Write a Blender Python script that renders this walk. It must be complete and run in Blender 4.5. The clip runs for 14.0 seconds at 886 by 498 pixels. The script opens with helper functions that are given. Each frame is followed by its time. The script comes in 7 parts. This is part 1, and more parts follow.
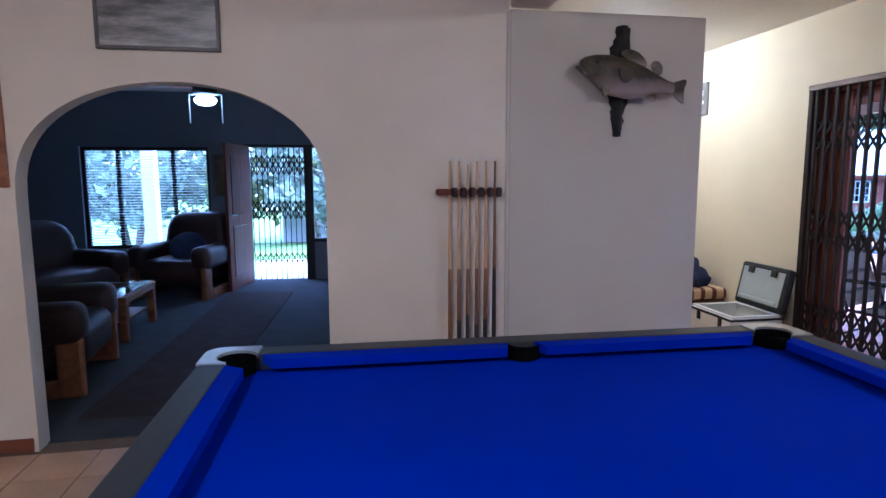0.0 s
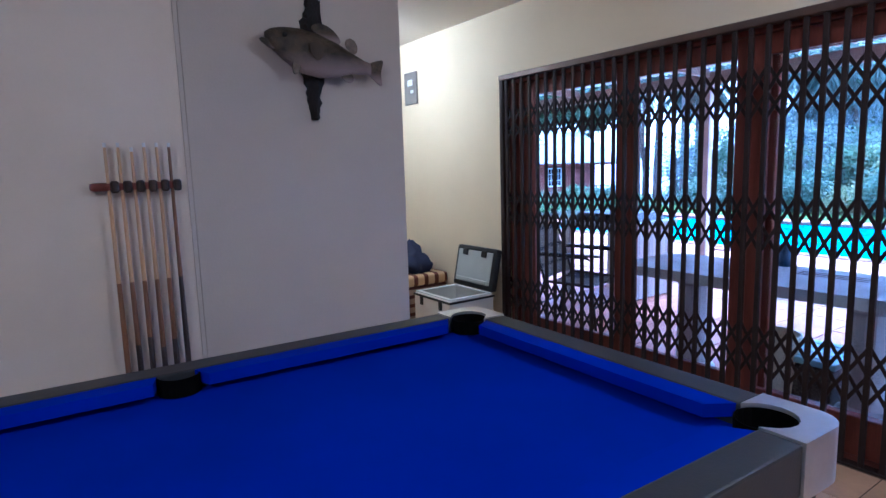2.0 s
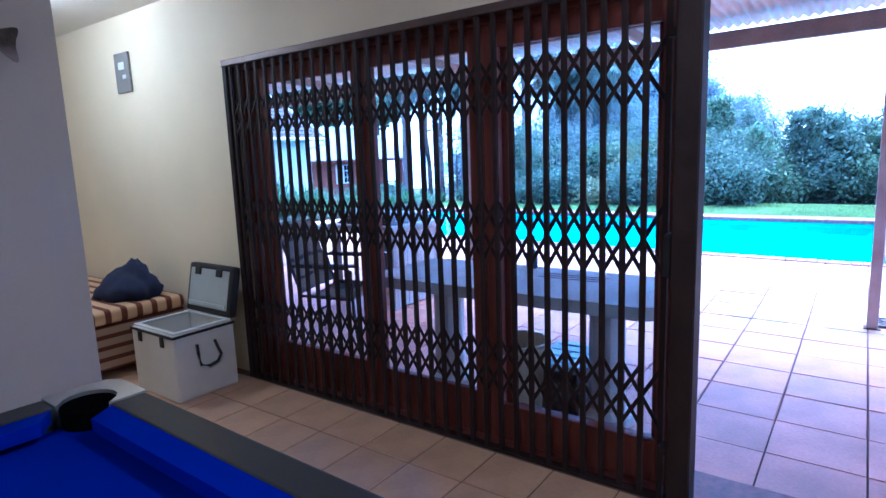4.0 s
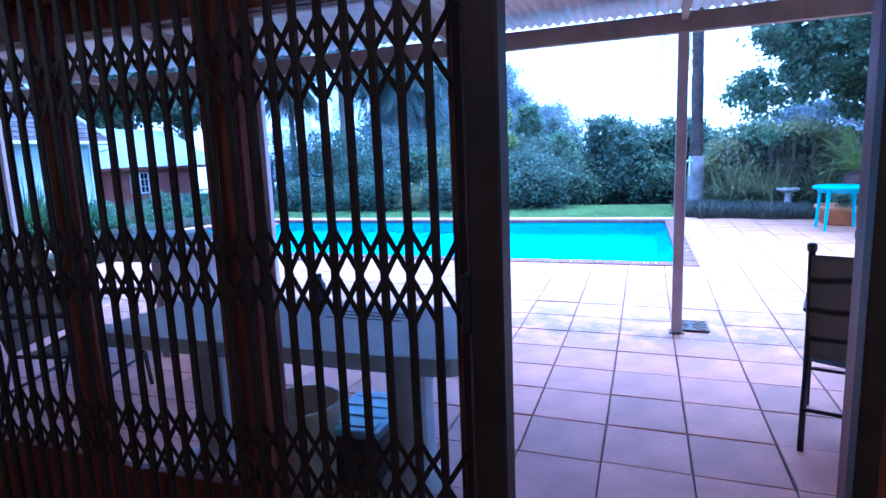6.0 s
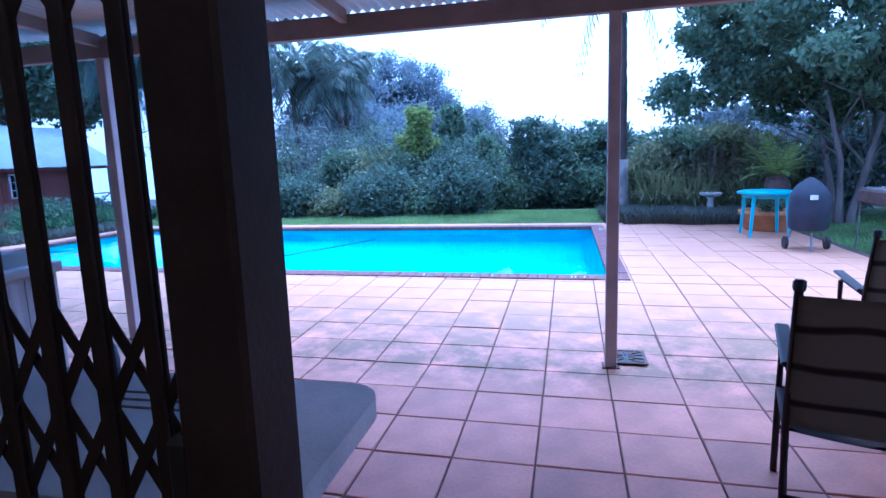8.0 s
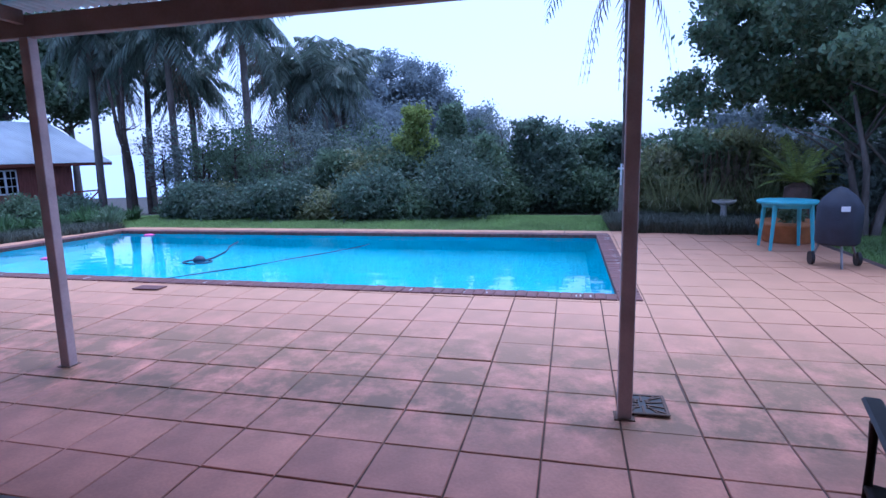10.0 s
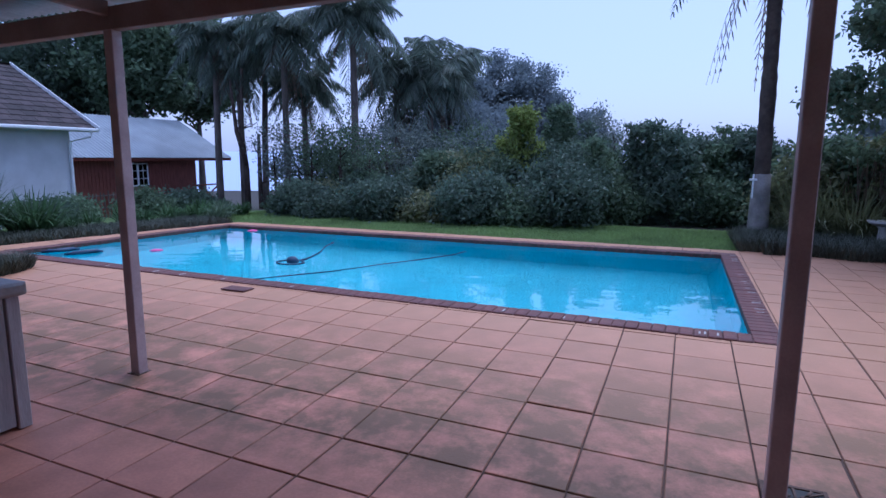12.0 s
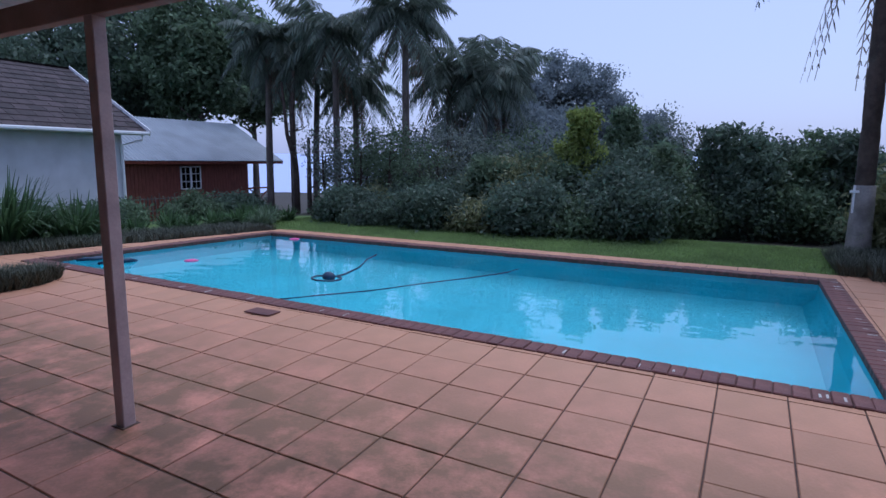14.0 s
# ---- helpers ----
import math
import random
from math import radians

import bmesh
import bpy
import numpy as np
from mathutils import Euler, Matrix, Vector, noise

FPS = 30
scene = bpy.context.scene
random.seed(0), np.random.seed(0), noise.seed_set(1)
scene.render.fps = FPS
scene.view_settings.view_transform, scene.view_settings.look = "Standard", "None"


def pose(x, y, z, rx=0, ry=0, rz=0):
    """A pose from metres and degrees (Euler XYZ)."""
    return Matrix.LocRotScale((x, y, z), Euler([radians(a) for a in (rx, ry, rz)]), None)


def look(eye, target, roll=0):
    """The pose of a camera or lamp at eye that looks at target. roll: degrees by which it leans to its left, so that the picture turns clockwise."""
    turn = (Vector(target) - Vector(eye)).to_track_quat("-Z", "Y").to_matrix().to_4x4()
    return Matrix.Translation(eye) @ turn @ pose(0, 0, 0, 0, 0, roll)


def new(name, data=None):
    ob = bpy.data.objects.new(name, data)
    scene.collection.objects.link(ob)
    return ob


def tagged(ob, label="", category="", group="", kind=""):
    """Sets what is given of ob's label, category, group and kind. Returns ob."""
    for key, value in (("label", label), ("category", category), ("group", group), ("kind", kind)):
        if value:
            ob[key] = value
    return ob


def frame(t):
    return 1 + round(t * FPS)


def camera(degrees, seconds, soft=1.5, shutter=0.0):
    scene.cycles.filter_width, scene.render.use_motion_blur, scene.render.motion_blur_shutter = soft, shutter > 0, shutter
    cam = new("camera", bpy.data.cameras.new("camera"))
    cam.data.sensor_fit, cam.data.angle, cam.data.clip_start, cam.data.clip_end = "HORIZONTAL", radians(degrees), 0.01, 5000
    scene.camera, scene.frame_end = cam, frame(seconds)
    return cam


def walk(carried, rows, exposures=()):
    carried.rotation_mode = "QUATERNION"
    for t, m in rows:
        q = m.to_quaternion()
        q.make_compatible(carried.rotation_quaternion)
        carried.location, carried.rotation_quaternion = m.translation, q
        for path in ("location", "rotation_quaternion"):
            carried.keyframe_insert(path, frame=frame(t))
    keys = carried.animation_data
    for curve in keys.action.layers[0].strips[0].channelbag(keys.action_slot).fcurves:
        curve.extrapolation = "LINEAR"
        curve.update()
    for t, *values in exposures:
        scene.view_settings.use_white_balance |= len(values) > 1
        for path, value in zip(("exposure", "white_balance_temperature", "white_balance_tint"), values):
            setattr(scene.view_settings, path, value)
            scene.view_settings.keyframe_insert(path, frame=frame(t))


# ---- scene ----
cam = camera(74.7, 14.0)
PATH = [
    (0, (-7.205, -1.067, 1.48), (-6.862, 0.887, 1.231), -0.2),
    (0.5, (-7.128, -0.999, 1.462), (-6.592, 0.911, 1.208), -0.7),
    (1, (-7.046, -0.91, 1.452), (-6.312, 0.932, 1.195), -1.1),
    (1.5, (-6.957, -0.854, 1.442), (-6.021, 0.892, 1.173), -1.3),
    (2, (-6.845, -0.833, 1.433), (-5.728, 0.802, 1.155), -1.7),
    (2.5, (-6.663, -0.805, 1.445), (-5.418, 0.733, 1.159), -1.9),
    (3, (-6.51, -0.793, 1.442), (-5.144, 0.638, 1.153), -1.9),
    (3.2, (-6.446, -0.784, 1.445), (-5.03, 0.598, 1.151), -2.1),
    (5.3, (-5.751, -0.607, 1.464), (-3.958, 0.221, 1.145), -2.1),
    (5.5, (-5.663, -0.609, 1.46), (-3.851, 0.176, 1.144), -2.4),
    (6, (-5.453, -0.579, 1.458), (-3.591, 0.077, 1.138), -2.3),
    (6.5, (-5.237, -0.57, 1.442), (-3.342, -0.017, 1.119), -2.3),
    (7, (-4.988, -0.585, 1.456), (-3.081, -0.076, 1.134), -2.3),
    (7.5, (-4.769, -0.574, 1.445), (-2.852, -0.103, 1.123), -2.0),
    (8, (-4.56, -0.556, 1.443), (-2.632, -0.129, 1.122), -1.9),
    (8.2, (-4.484, -0.554, 1.44), (-2.554, -0.144, 1.118), -1.8),
    (10.3, (-3.771, -0.513, 1.453), (-1.847, -0.067, 1.137), -0.8),
    (10.5, (-3.727, -0.499, 1.46), (-1.809, -0.028, 1.145), -0.8),
    (11, (-3.588, -0.462, 1.459), (-1.688, 0.081, 1.146), -0.5),
    (11.5, (-3.423, -0.444, 1.487), (-1.564, 0.223, 1.174), -0.1),
    (12, (-3.25, -0.416, 1.48), (-1.428, 0.348, 1.17), 0.2),
    (12.5, (-3.062, -0.329, 1.496), (-1.266, 0.495, 1.185), 0.5),
    (13, (-2.843, -0.237, 1.489), (-1.065, 0.624, 1.178), 0.7),
    (13.5, (-2.626, -0.163, 1.5), (-0.864, 0.73, 1.19), 0.8),
    (14, (-2.467, -0.107, 1.54), (-0.721, 0.821, 1.238), 0.5),
]
EXPOSURES = [
    (0, 3.95, 4250, 9), (1.5, 3.75, 4050, 8), (3.2, 3.55, 3950, 8), (5.3, 2.95, 3750, 9), (6.5, 2.38, 3850, 9),
    (8.2, 1.78, 4050, 11), (10.3, 0.8, 4750, 15), (12, 0.3, 5000, 14), (14, 0.05, 5450, 12),
]
walk(cam, [(t, look(eye, target, roll)) for t, eye, target, roll in PATH],
     exposures=EXPOSURES)

# ---- light ----
world = bpy.data.worlds.new("overcast_sky")
scene.world = world
world.use_nodes = True
wn = world.node_tree.nodes
wl = world.node_tree.links
for n in list(wn):
    wn.remove(n)
w_out = wn.new("ShaderNodeOutputWorld")
w_add = wn.new("ShaderNodeAddShader")
w_sky = wn.new("ShaderNodeTexSky")
w_sky.sky_type, w_sky.sun_disc = "NISHITA", False
w_sky.sun_elevation, w_sky.sun_rotation = radians(68), radians(110)
w_sky.air_density, w_sky.dust_density = 1.0, 3.0
w_b1 = wn.new("ShaderNodeBackground")
w_b1.inputs["Strength"].default_value = 0.05
w_b2 = wn.new("ShaderNodeBackground")
w_b2.inputs["Strength"].default_value = 0.60
w_co = wn.new("ShaderNodeTexCoord")
w_sep = wn.new("ShaderNodeSeparateXYZ")
w_ramp = wn.new("ShaderNodeValToRGB")
w_ramp.color_ramp.elements[0].position, w_ramp.color_ramp.elements[0].color = 0.0, (0.625, 0.675, 1.0, 1)
w_ramp.color_ramp.elements[1].position, w_ramp.color_ramp.elements[1].color = 0.6, (0.645, 0.69, 1.0, 1)
wl.new(w_co.outputs["Generated"], w_sep.inputs[0])
wl.new(w_sep.outputs["Z"], w_ramp.inputs[0])
wl.new(w_ramp.outputs[0], w_b2.inputs["Color"])
wl.new(w_sky.outputs[0], w_b1.inputs["Color"])
wl.new(w_b1.outputs[0], w_add.inputs[0])
wl.new(w_b2.outputs[0], w_add.inputs[1])
wl.new(w_add.outputs[0], w_out.inputs[0])

sun_data = bpy.data.lights.new("sun", "SUN")
sun_data.energy, sun_data.angle, sun_data.color = 1.45, radians(50), (0.95, 0.96, 1.0)
sun = new("sun", sun_data)
sun.matrix_world = look((10, -4, 30), (0, 0, 4))


# ---- materials ----
def mat(name, color, rough=0.6, metal=0.0, vary=0.25, scale=6.0, fine=60.0, bump=0.15, tint=None, island=0.0, per_object=0.0,
        stretch=(1, 1, 1), coat=0.0, spec=0.5):
    """A surface with a base colour, broad stains and fine grain, and a little relief."""
    m = bpy.data.materials.new(name)
    m.use_nodes = True
    nt = m.node_tree
    nodes, links = nt.nodes, nt.links
    b = nodes["Principled BSDF"]
    b.inputs["Roughness"].default_value, b.inputs["Metallic"].default_value = rough, metal
    b.inputs["Coat Weight"].default_value = coat
    b.inputs["Specular IOR Level"].default_value = spec
    co = nodes.new("ShaderNodeTexCoord")
    mp = nodes.new("ShaderNodeMapping")
    mp.inputs["Scale"].default_value = stretch
    links.new(co.outputs["Object"], mp.inputs[0])
    n1 = nodes.new("ShaderNodeTexNoise")
    n1.inputs["Scale"].default_value, n1.inputs["Detail"].default_value = scale, 5
    n2 = nodes.new("ShaderNodeTexNoise")
    n2.inputs["Scale"].default_value, n2.inputs["Detail"].default_value = fine, 3
    links.new(mp.outputs[0], n1.inputs["Vector"])
    links.new(mp.outputs[0], n2.inputs["Vector"])
    r = nodes.new("ShaderNodeValToRGB")
    c2 = tint if tint else tuple(c * (1 - vary) for c in color)
    c1 = tuple(min(1, c * (1 + vary * 0.4)) for c in color)
    r.color_ramp.elements[0].position, r.color_ramp.elements[0].color = 0.32, (*c2, 1)
    r.color_ramp.elements[1].position, r.color_ramp.elements[1].color = 0.68, (*c1, 1)
    links.new(n1.outputs["Fac"], r.inputs[0])
    mx = nodes.new("ShaderNodeMix")
    mx.data_type, mx.blend_type = "RGBA", "OVERLAY"
    mx.inputs["Factor"].default_value = min(1.0, vary * 0.7)
    links.new(r.outputs[0], mx.inputs["A"])
    links.new(n2.outputs["Fac"], mx.inputs["B"])
    last = mx.outputs["Result"]
    if island or per_object:
        if island:
            src = nodes.new("ShaderNodeNewGeometry").outputs["Random Per Island"]
        else:
            src = nodes.new("ShaderNodeObjectInfo").outputs["Random"]
        mr = nodes.new("ShaderNodeMapRange")
        k = island or per_object
        mr.inputs["To Min"].default_value, mr.inputs["To Max"].default_value = 1 - k, 1 + k
        links.new(src, mr.inputs["Value"])
        sc = nodes.new("ShaderNodeVectorMath")
        sc.operation = "SCALE"
        links.new(last, sc.inputs[0])
        links.new(mr.outputs[0], sc.inputs["Scale"])
        last = sc.outputs[0]
    links.new(last, b.inputs["Base Color"])
    if bump:
        bp = nodes.new("ShaderNodeBump")
        bp.inputs["Strength"].default_value, bp.inputs["Distance"].default_value = bump, 0.01
        links.new(n2.outputs["Fac"], bp.inputs["Height"])
        links.new(bp.outputs[0], b.inputs["Normal"])
    return m


def leafy(m, share=0.42):
    """Lets light through a leaf as well as off it."""
    nodes, links = m.node_tree.nodes, m.node_tree.links
    b = nodes["Principled BSDF"]
    src = b.inputs["Base Color"].links[0].from_socket
    t = nodes.new("ShaderNodeBsdfTranslucent")
    links.new(src, t.inputs["Color"])
    mix = nodes.new("ShaderNodeMixShader")
    mix.inputs[0].default_value = share
    links.new(b.outputs[0], mix.inputs[1])
    links.new(t.outputs[0], mix.inputs[2])
    links.new(mix.outputs[0], nodes["Material Output"].inputs["Surface"])


def glow(name, color, strength):
    m = bpy.data.materials.new(name)
    m.use_nodes = True
    b = m.node_tree.nodes["Principled BSDF"]
    b.inputs["Base Color"].default_value = (*color, 1)
    b.inputs["Emission Color"].default_value = (*color, 1)
    b.inputs["Emission Strength"].default_value = strength
    return m


def clear(name, color, rough=0.0, ior=1.45):
    m = bpy.data.materials.new(name)
    m.use_nodes = True
    b = m.node_tree.nodes["Principled BSDF"]
    b.inputs["Base Color"].default_value = (*color, 1)
    b.inputs["Roughness"].default_value, b.inputs["IOR"].default_value = rough, ior
    b.inputs["Transmission Weight"].default_value = 1.0
    return m


def thin_glass(name, tint):
    """A flat pane: clear, with the gloss of glass."""
    m = bpy.data.materials.new(name)
    m.use_nodes = True
    nodes, links = m.node_tree.nodes, m.node_tree.links
    nodes.remove(nodes["Principled BSDF"])
    t = nodes.new("ShaderNodeBsdfTransparent")
    t.inputs["Color"].default_value = (*tint, 1)
    g = nodes.new("ShaderNodeBsdfGlossy")
    g.inputs["Roughness"].default_value = 0.02
    lw = nodes.new("ShaderNodeLayerWeight")
    lw.inputs["Blend"].default_value = 0.5
    pw = nodes.new("ShaderNodeMath")
    pw.operation = "POWER"
    pw.inputs[1].default_value = 4.0
    links.new(lw.outputs["Facing"], pw.inputs[0])
    fr = nodes.new("ShaderNodeMath")
    fr.operation = "MULTIPLY_ADD"
    fr.inputs[1].default_value, fr.inputs[2].default_value = 0.5, 0.03
    links.new(pw.outputs[0], fr.inputs[0])
    mix = nodes.new("ShaderNodeMixShader")
    links.new(fr.outputs[0], mix.inputs[0])
    links.new(t.outputs[0], mix.inputs[1])
    links.new(g.outputs[0], mix.inputs[2])
    links.new(mix.outputs[0], nodes["Material Output"].inputs["Surface"])
    return m


M_cream = mat("cream_wall_paint", (0.70, 0.63, 0.54), 0.75, vary=0.07, scale=1.5, fine=120, bump=0.06)
M_yellow = mat("yellow_cream_wall_paint", (0.76, 0.66, 0.46), 0.7, vary=0.06, scale=1.5, fine=120, bump=0.06)
M_white_wall = mat("white_wall_paint", (0.51, 0.465, 0.415), 0.7, vary=0.05, scale=1.2, fine=90, bump=0.06)
M_ceiling = mat("ceiling_paint", (0.74, 0.70, 0.62), 0.8, vary=0.05, scale=1.0, fine=60, bump=0.05)
M_lounge_wall = mat("lounge_wall_paint", (0.17, 0.175, 0.21), 0.8, vary=0.08, scale=1.5, fine=100, bump=0.06)
M_dark_wood = mat("red_brown_hardwood", (0.17, 0.045, 0.030), 0.5, vary=0.4, scale=4, fine=70, bump=0.2, stretch=(6, 6, 0.5), spec=0.25)
M_gate = mat("brown_enamel_steel", (0.028, 0.018, 0.016), 0.6, metal=0.0, vary=0.3, scale=9, fine=120, bump=0.1, spec=0.2)
M_gate_frame = mat("bronze_aluminium", (0.13, 0.095, 0.08), 0.35, metal=0.6, vary=0.2, scale=7, fine=120, bump=0.05)
M_oak = mat("orange_brown_wood", (0.27, 0.11, 0.045), 0.45, vary=0.4, scale=3, fine=60, bump=0.2, stretch=(1, 6, 6))
M_skirting = mat("brown_skirting_wood", (0.20, 0.065, 0.03), 0.45, vary=0.35, scale=3, fine=60, bump=0.15, stretch=(0.6, 5, 5))
M_felt = mat("royal_blue_felt", (0.006, 0.022, 0.42), 0.95, vary=0.12, scale=3, fine=300, bump=0.08, spec=0.1)
M_rail = mat("charcoal_laminate", (0.026, 0.029, 0.034), 0.45, vary=0.15, scale=5, fine=150, bump=0.05)
M_table_body = mat("black_table_body", (0.02, 0.02, 0.022), 0.5, vary=0.2, scale=5, fine=100, bump=0.05)
M_chrome = mat("satin_metal", (0.55, 0.56, 0.6), 0.32, metal=0.75, vary=0.1, scale=8, fine=100, bump=0.03)
M_black = mat("black_plastic", (0.012, 0.012, 0.013), 0.5, vary=0.2, scale=10, fine=120, bump=0.05)
# Near-black colour that stands for the shade inside the pocket holes.
M_pocket = mat("pocket_hole_black", (0.003, 0.003, 0.003), 1.0, vary=0.2, scale=10, fine=100, bump=0.1, spec=0.05)
M_itile = mat("beige_floor_tile", (0.55, 0.35, 0.21), 0.35, vary=0.18, scale=4, fine=40, bump=0.05, per_object=0.07)
M_igrout = mat("brown_floor_grout", (0.17, 0.115, 0.08), 0.9, vary=0.25, scale=8, fine=90, bump=0.2)
M_carpet = mat("grey_carpet", (0.07, 0.072, 0.082), 0.95, vary=0.15, scale=5, fine=250, bump=0.4, spec=0.1)
M_runner = mat("dark_brown_runner", (0.06, 0.045, 0.045), 0.95, vary=0.2, scale=8, fine=200, bump=0.3, spec=0.1)
M_leather = mat("dark_maroon_leather", (0.035, 0.014, 0.014), 0.45, vary=0.3, scale=5, fine=60, bump=0.3)
M_cue_light = mat("maple_cue_wood", (0.55, 0.36, 0.19), 0.35, vary=0.15, scale=5, fine=60, bump=0.03, stretch=(6, 6, 0.5))
M_cue_dark = mat("dark_cue_butt", (0.03, 0.017, 0.012), 0.35, vary=0.3, scale=6, fine=60, bump=0.03)
M_cue_mid = mat("brown_cue_wood", (0.19, 0.09, 0.035), 0.35, vary=0.3, scale=6, fine=60, bump=0.03, stretch=(6, 6, 0.5))
M_cooler = mat("white_cooler_plastic", (0.66, 0.65, 0.62), 0.4, vary=0.08, scale=4, fine=80, bump=0.06)
M_cooler_in = mat("grey_cooler_lining", (0.42, 0.46, 0.46), 0.45, vary=0.1, scale=4, fine=80, bump=0.05)
M_navy = mat("navy_cloth", (0.014, 0.02, 0.065), 0.85, vary=0.35, scale=9, fine=90, bump=0.4)
M_concrete = mat("grey_cast_concrete", (0.52, 0.51, 0.51), 0.7, vary=0.2, scale=4, fine=70, bump=0.25)
M_post = mat("pink_brown_post_paint", (0.44, 0.345, 0.345), 0.5, vary=0.2, scale=6, fine=70, bump=0.12)
M_beam = mat("brown_beam_paint", (0.27, 0.195, 0.18), 0.6, vary=0.25, scale=4, fine=60, bump=0.15)
M_roof = mat("grey_corrugated_sheet", (0.48, 0.43, 0.43), 0.55, vary=0.25, scale=3, fine=40, bump=0.1)
M_coping = mat("dark_red_brick", (0.14, 0.052, 0.045), 0.65, vary=0.3, scale=12, fine=80, bump=0.3, per_object=0.12)
M_mortar = mat("grey_brown_mortar", (0.10, 0.062, 0.05), 0.95, vary=0.3, scale=6, fine=90, bump=0.3)
M_basin = mat("pale_blue_pool_plaster", (0.12, 0.53, 0.63), 0.6, vary=0.12, scale=1.2, fine=30, bump=0.05)
M_sand_plaster = mat("white_plaster", (0.55, 0.57, 0.60), 0.85, vary=0.15, scale=2, fine=60, bump=0.2)
M_shingle = mat("brown_roof_shingle", (0.048, 0.035, 0.037), 0.85, vary=0.3, scale=5, fine=50, bump=0.3, island=0.35)
M_tin = mat("grey_blue_tin_roof", (0.22, 0.26, 0.31), 0.5, metal=0.1, vary=0.2, scale=1.5, fine=30, bump=0.08)
M_redboard = mat("red_brown_weatherboard", (0.17, 0.05, 0.035), 0.7, vary=0.35, scale=5, fine=60, bump=0.2, stretch=(4, 4, 0.6), island=0.15)
M_white_trim = mat("white_trim_paint", (0.72, 0.74, 0.76), 0.5, vary=0.08, scale=4, fine=60, bump=0.05)
M_bark = mat("grey_brown_bark", (0.15, 0.125, 0.11), 0.9, vary=0.45, scale=5, fine=40, bump=0.6, stretch=(1, 1, 0.35))
M_bark_pale = mat("pale_grey_bark", (0.27, 0.25, 0.235), 0.9, vary=0.4, scale=4, fine=35, bump=0.5)
M_bark_dark = mat("dark_palm_bark", (0.075, 0.055, 0.045), 0.95, vary=0.45, scale=6, fine=40, bump=0.8)
# Dark, mid, grey, palm and olive greens are lifted to include a mist veil.
M_leaf_dark = mat("dark_green_leaf", (0.112, 0.160, 0.115), 0.5, vary=0.3, scale=0.7, fine=20, bump=0, island=0.38, spec=0.25)
M_leaf_mid = mat("mid_green_leaf", (0.14, 0.20, 0.12), 0.5, vary=0.3, scale=0.8, fine=20, bump=0, island=0.38, spec=0.25)
M_leaf_grey = mat("grey_green_leaf", (0.195, 0.235, 0.205), 0.5, vary=0.25, scale=0.7, fine=20, bump=0, island=0.38, spec=0.25)
M_leaf_lime = mat("yellow_green_leaf", (0.25, 0.31, 0.085), 0.5, vary=0.3, scale=2.0, fine=20, bump=0, island=0.38, spec=0.25)
M_palm_leaf = mat("dull_green_palm_leaf", (0.135, 0.175, 0.14), 0.5, vary=0.3, scale=0.8, fine=20, bump=0, island=0.38, spec=0.25)
M_dead_leaf = mat("dry_brown_leaf", (0.15, 0.115, 0.085), 0.8, vary=0.3, scale=2, fine=20, bump=0, island=0.4)
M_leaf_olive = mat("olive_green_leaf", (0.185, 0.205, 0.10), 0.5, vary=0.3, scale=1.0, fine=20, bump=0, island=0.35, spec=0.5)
# Pale bluish leaf for farther trees: distance haze is put into its colour.
M_leaf_hazed = mat("haze_tinted_leaf", (0.22, 0.265, 0.28), 0.7, vary=0.12, scale=0.5, fine=20, bump=0, island=0.10, spec=0.1)
M_strap_leaf = mat("strap_leaf_green", (0.080, 0.145, 0.062), 0.5, vary=0.3, scale=2, fine=20, bump=0, island=0.38, spec=0.25)
M_mondo = mat("dark_mondo_grass", (0.080, 0.092, 0.062), 0.6, vary=0.3, scale=3, fine=30, bump=0, island=0.5)
M_blade = mat("lawn_blade_green", (0.21, 0.31, 0.10), 0.6, vary=0.3, scale=0.8, fine=20, bump=0, island=0.4)
for m_leaf in (M_leaf_dark, M_leaf_mid, M_leaf_olive, M_leaf_hazed, M_leaf_grey, M_leaf_lime, M_palm_leaf, M_dead_leaf, M_strap_leaf, M_blade):
    leafy(m_leaf)
M_turq = mat("turquoise_painted_table", (0.10, 0.40, 0.46), 0.5, vary=0.2, scale=6, fine=60, bump=0.1)
M_terracotta = mat("terracotta_pot", (0.45, 0.19, 0.07), 0.75, vary=0.25, scale=6, fine=60, bump=0.2)
M_cover = mat("grey_blue_barbecue_cover", (0.022, 0.027, 0.042), 0.7, vary=0.3, scale=6, fine=70, bump=0.4)
M_steel = mat("weathered_steel", (0.25, 0.24, 0.24), 0.45, metal=0.8, vary=0.3, scale=8, fine=60, bump=0.1)
M_rust = mat("rusty_brown_steel", (0.10, 0.06, 0.045), 0.75, metal=0.2, vary=0.4, scale=8, fine=60, bump=0.3)
M_stone = mat("pale_bird_bath_stone", (0.5, 0.48, 0.45), 0.8, vary=0.2, scale=8, fine=60, bump=0.3)
M_pink = mat("pink_plastic", (0.80, 0.10, 0.32), 0.4, vary=0.1, scale=8, fine=60, bump=0.03)
M_hose = mat("dark_blue_hose", (0.02, 0.05, 0.10), 0.5, vary=0.2, scale=8, fine=60, bump=0.05)
M_weathered = mat("weathered_grey_timber", (0.36, 0.32, 0.31), 0.75, vary=0.3, scale=5, fine=60, bump=0.3, stretch=(4, 4, 0.4))
M_paper_blue = mat("light_blue_plastic", (0.32, 0.52, 0.60), 0.45, vary=0.15, scale=6, fine=60, bump=0.05)
M_beige = mat("beige_plastic", (0.52, 0.43, 0.27), 0.55, vary=0.15, scale=6, fine=60, bump=0.1)
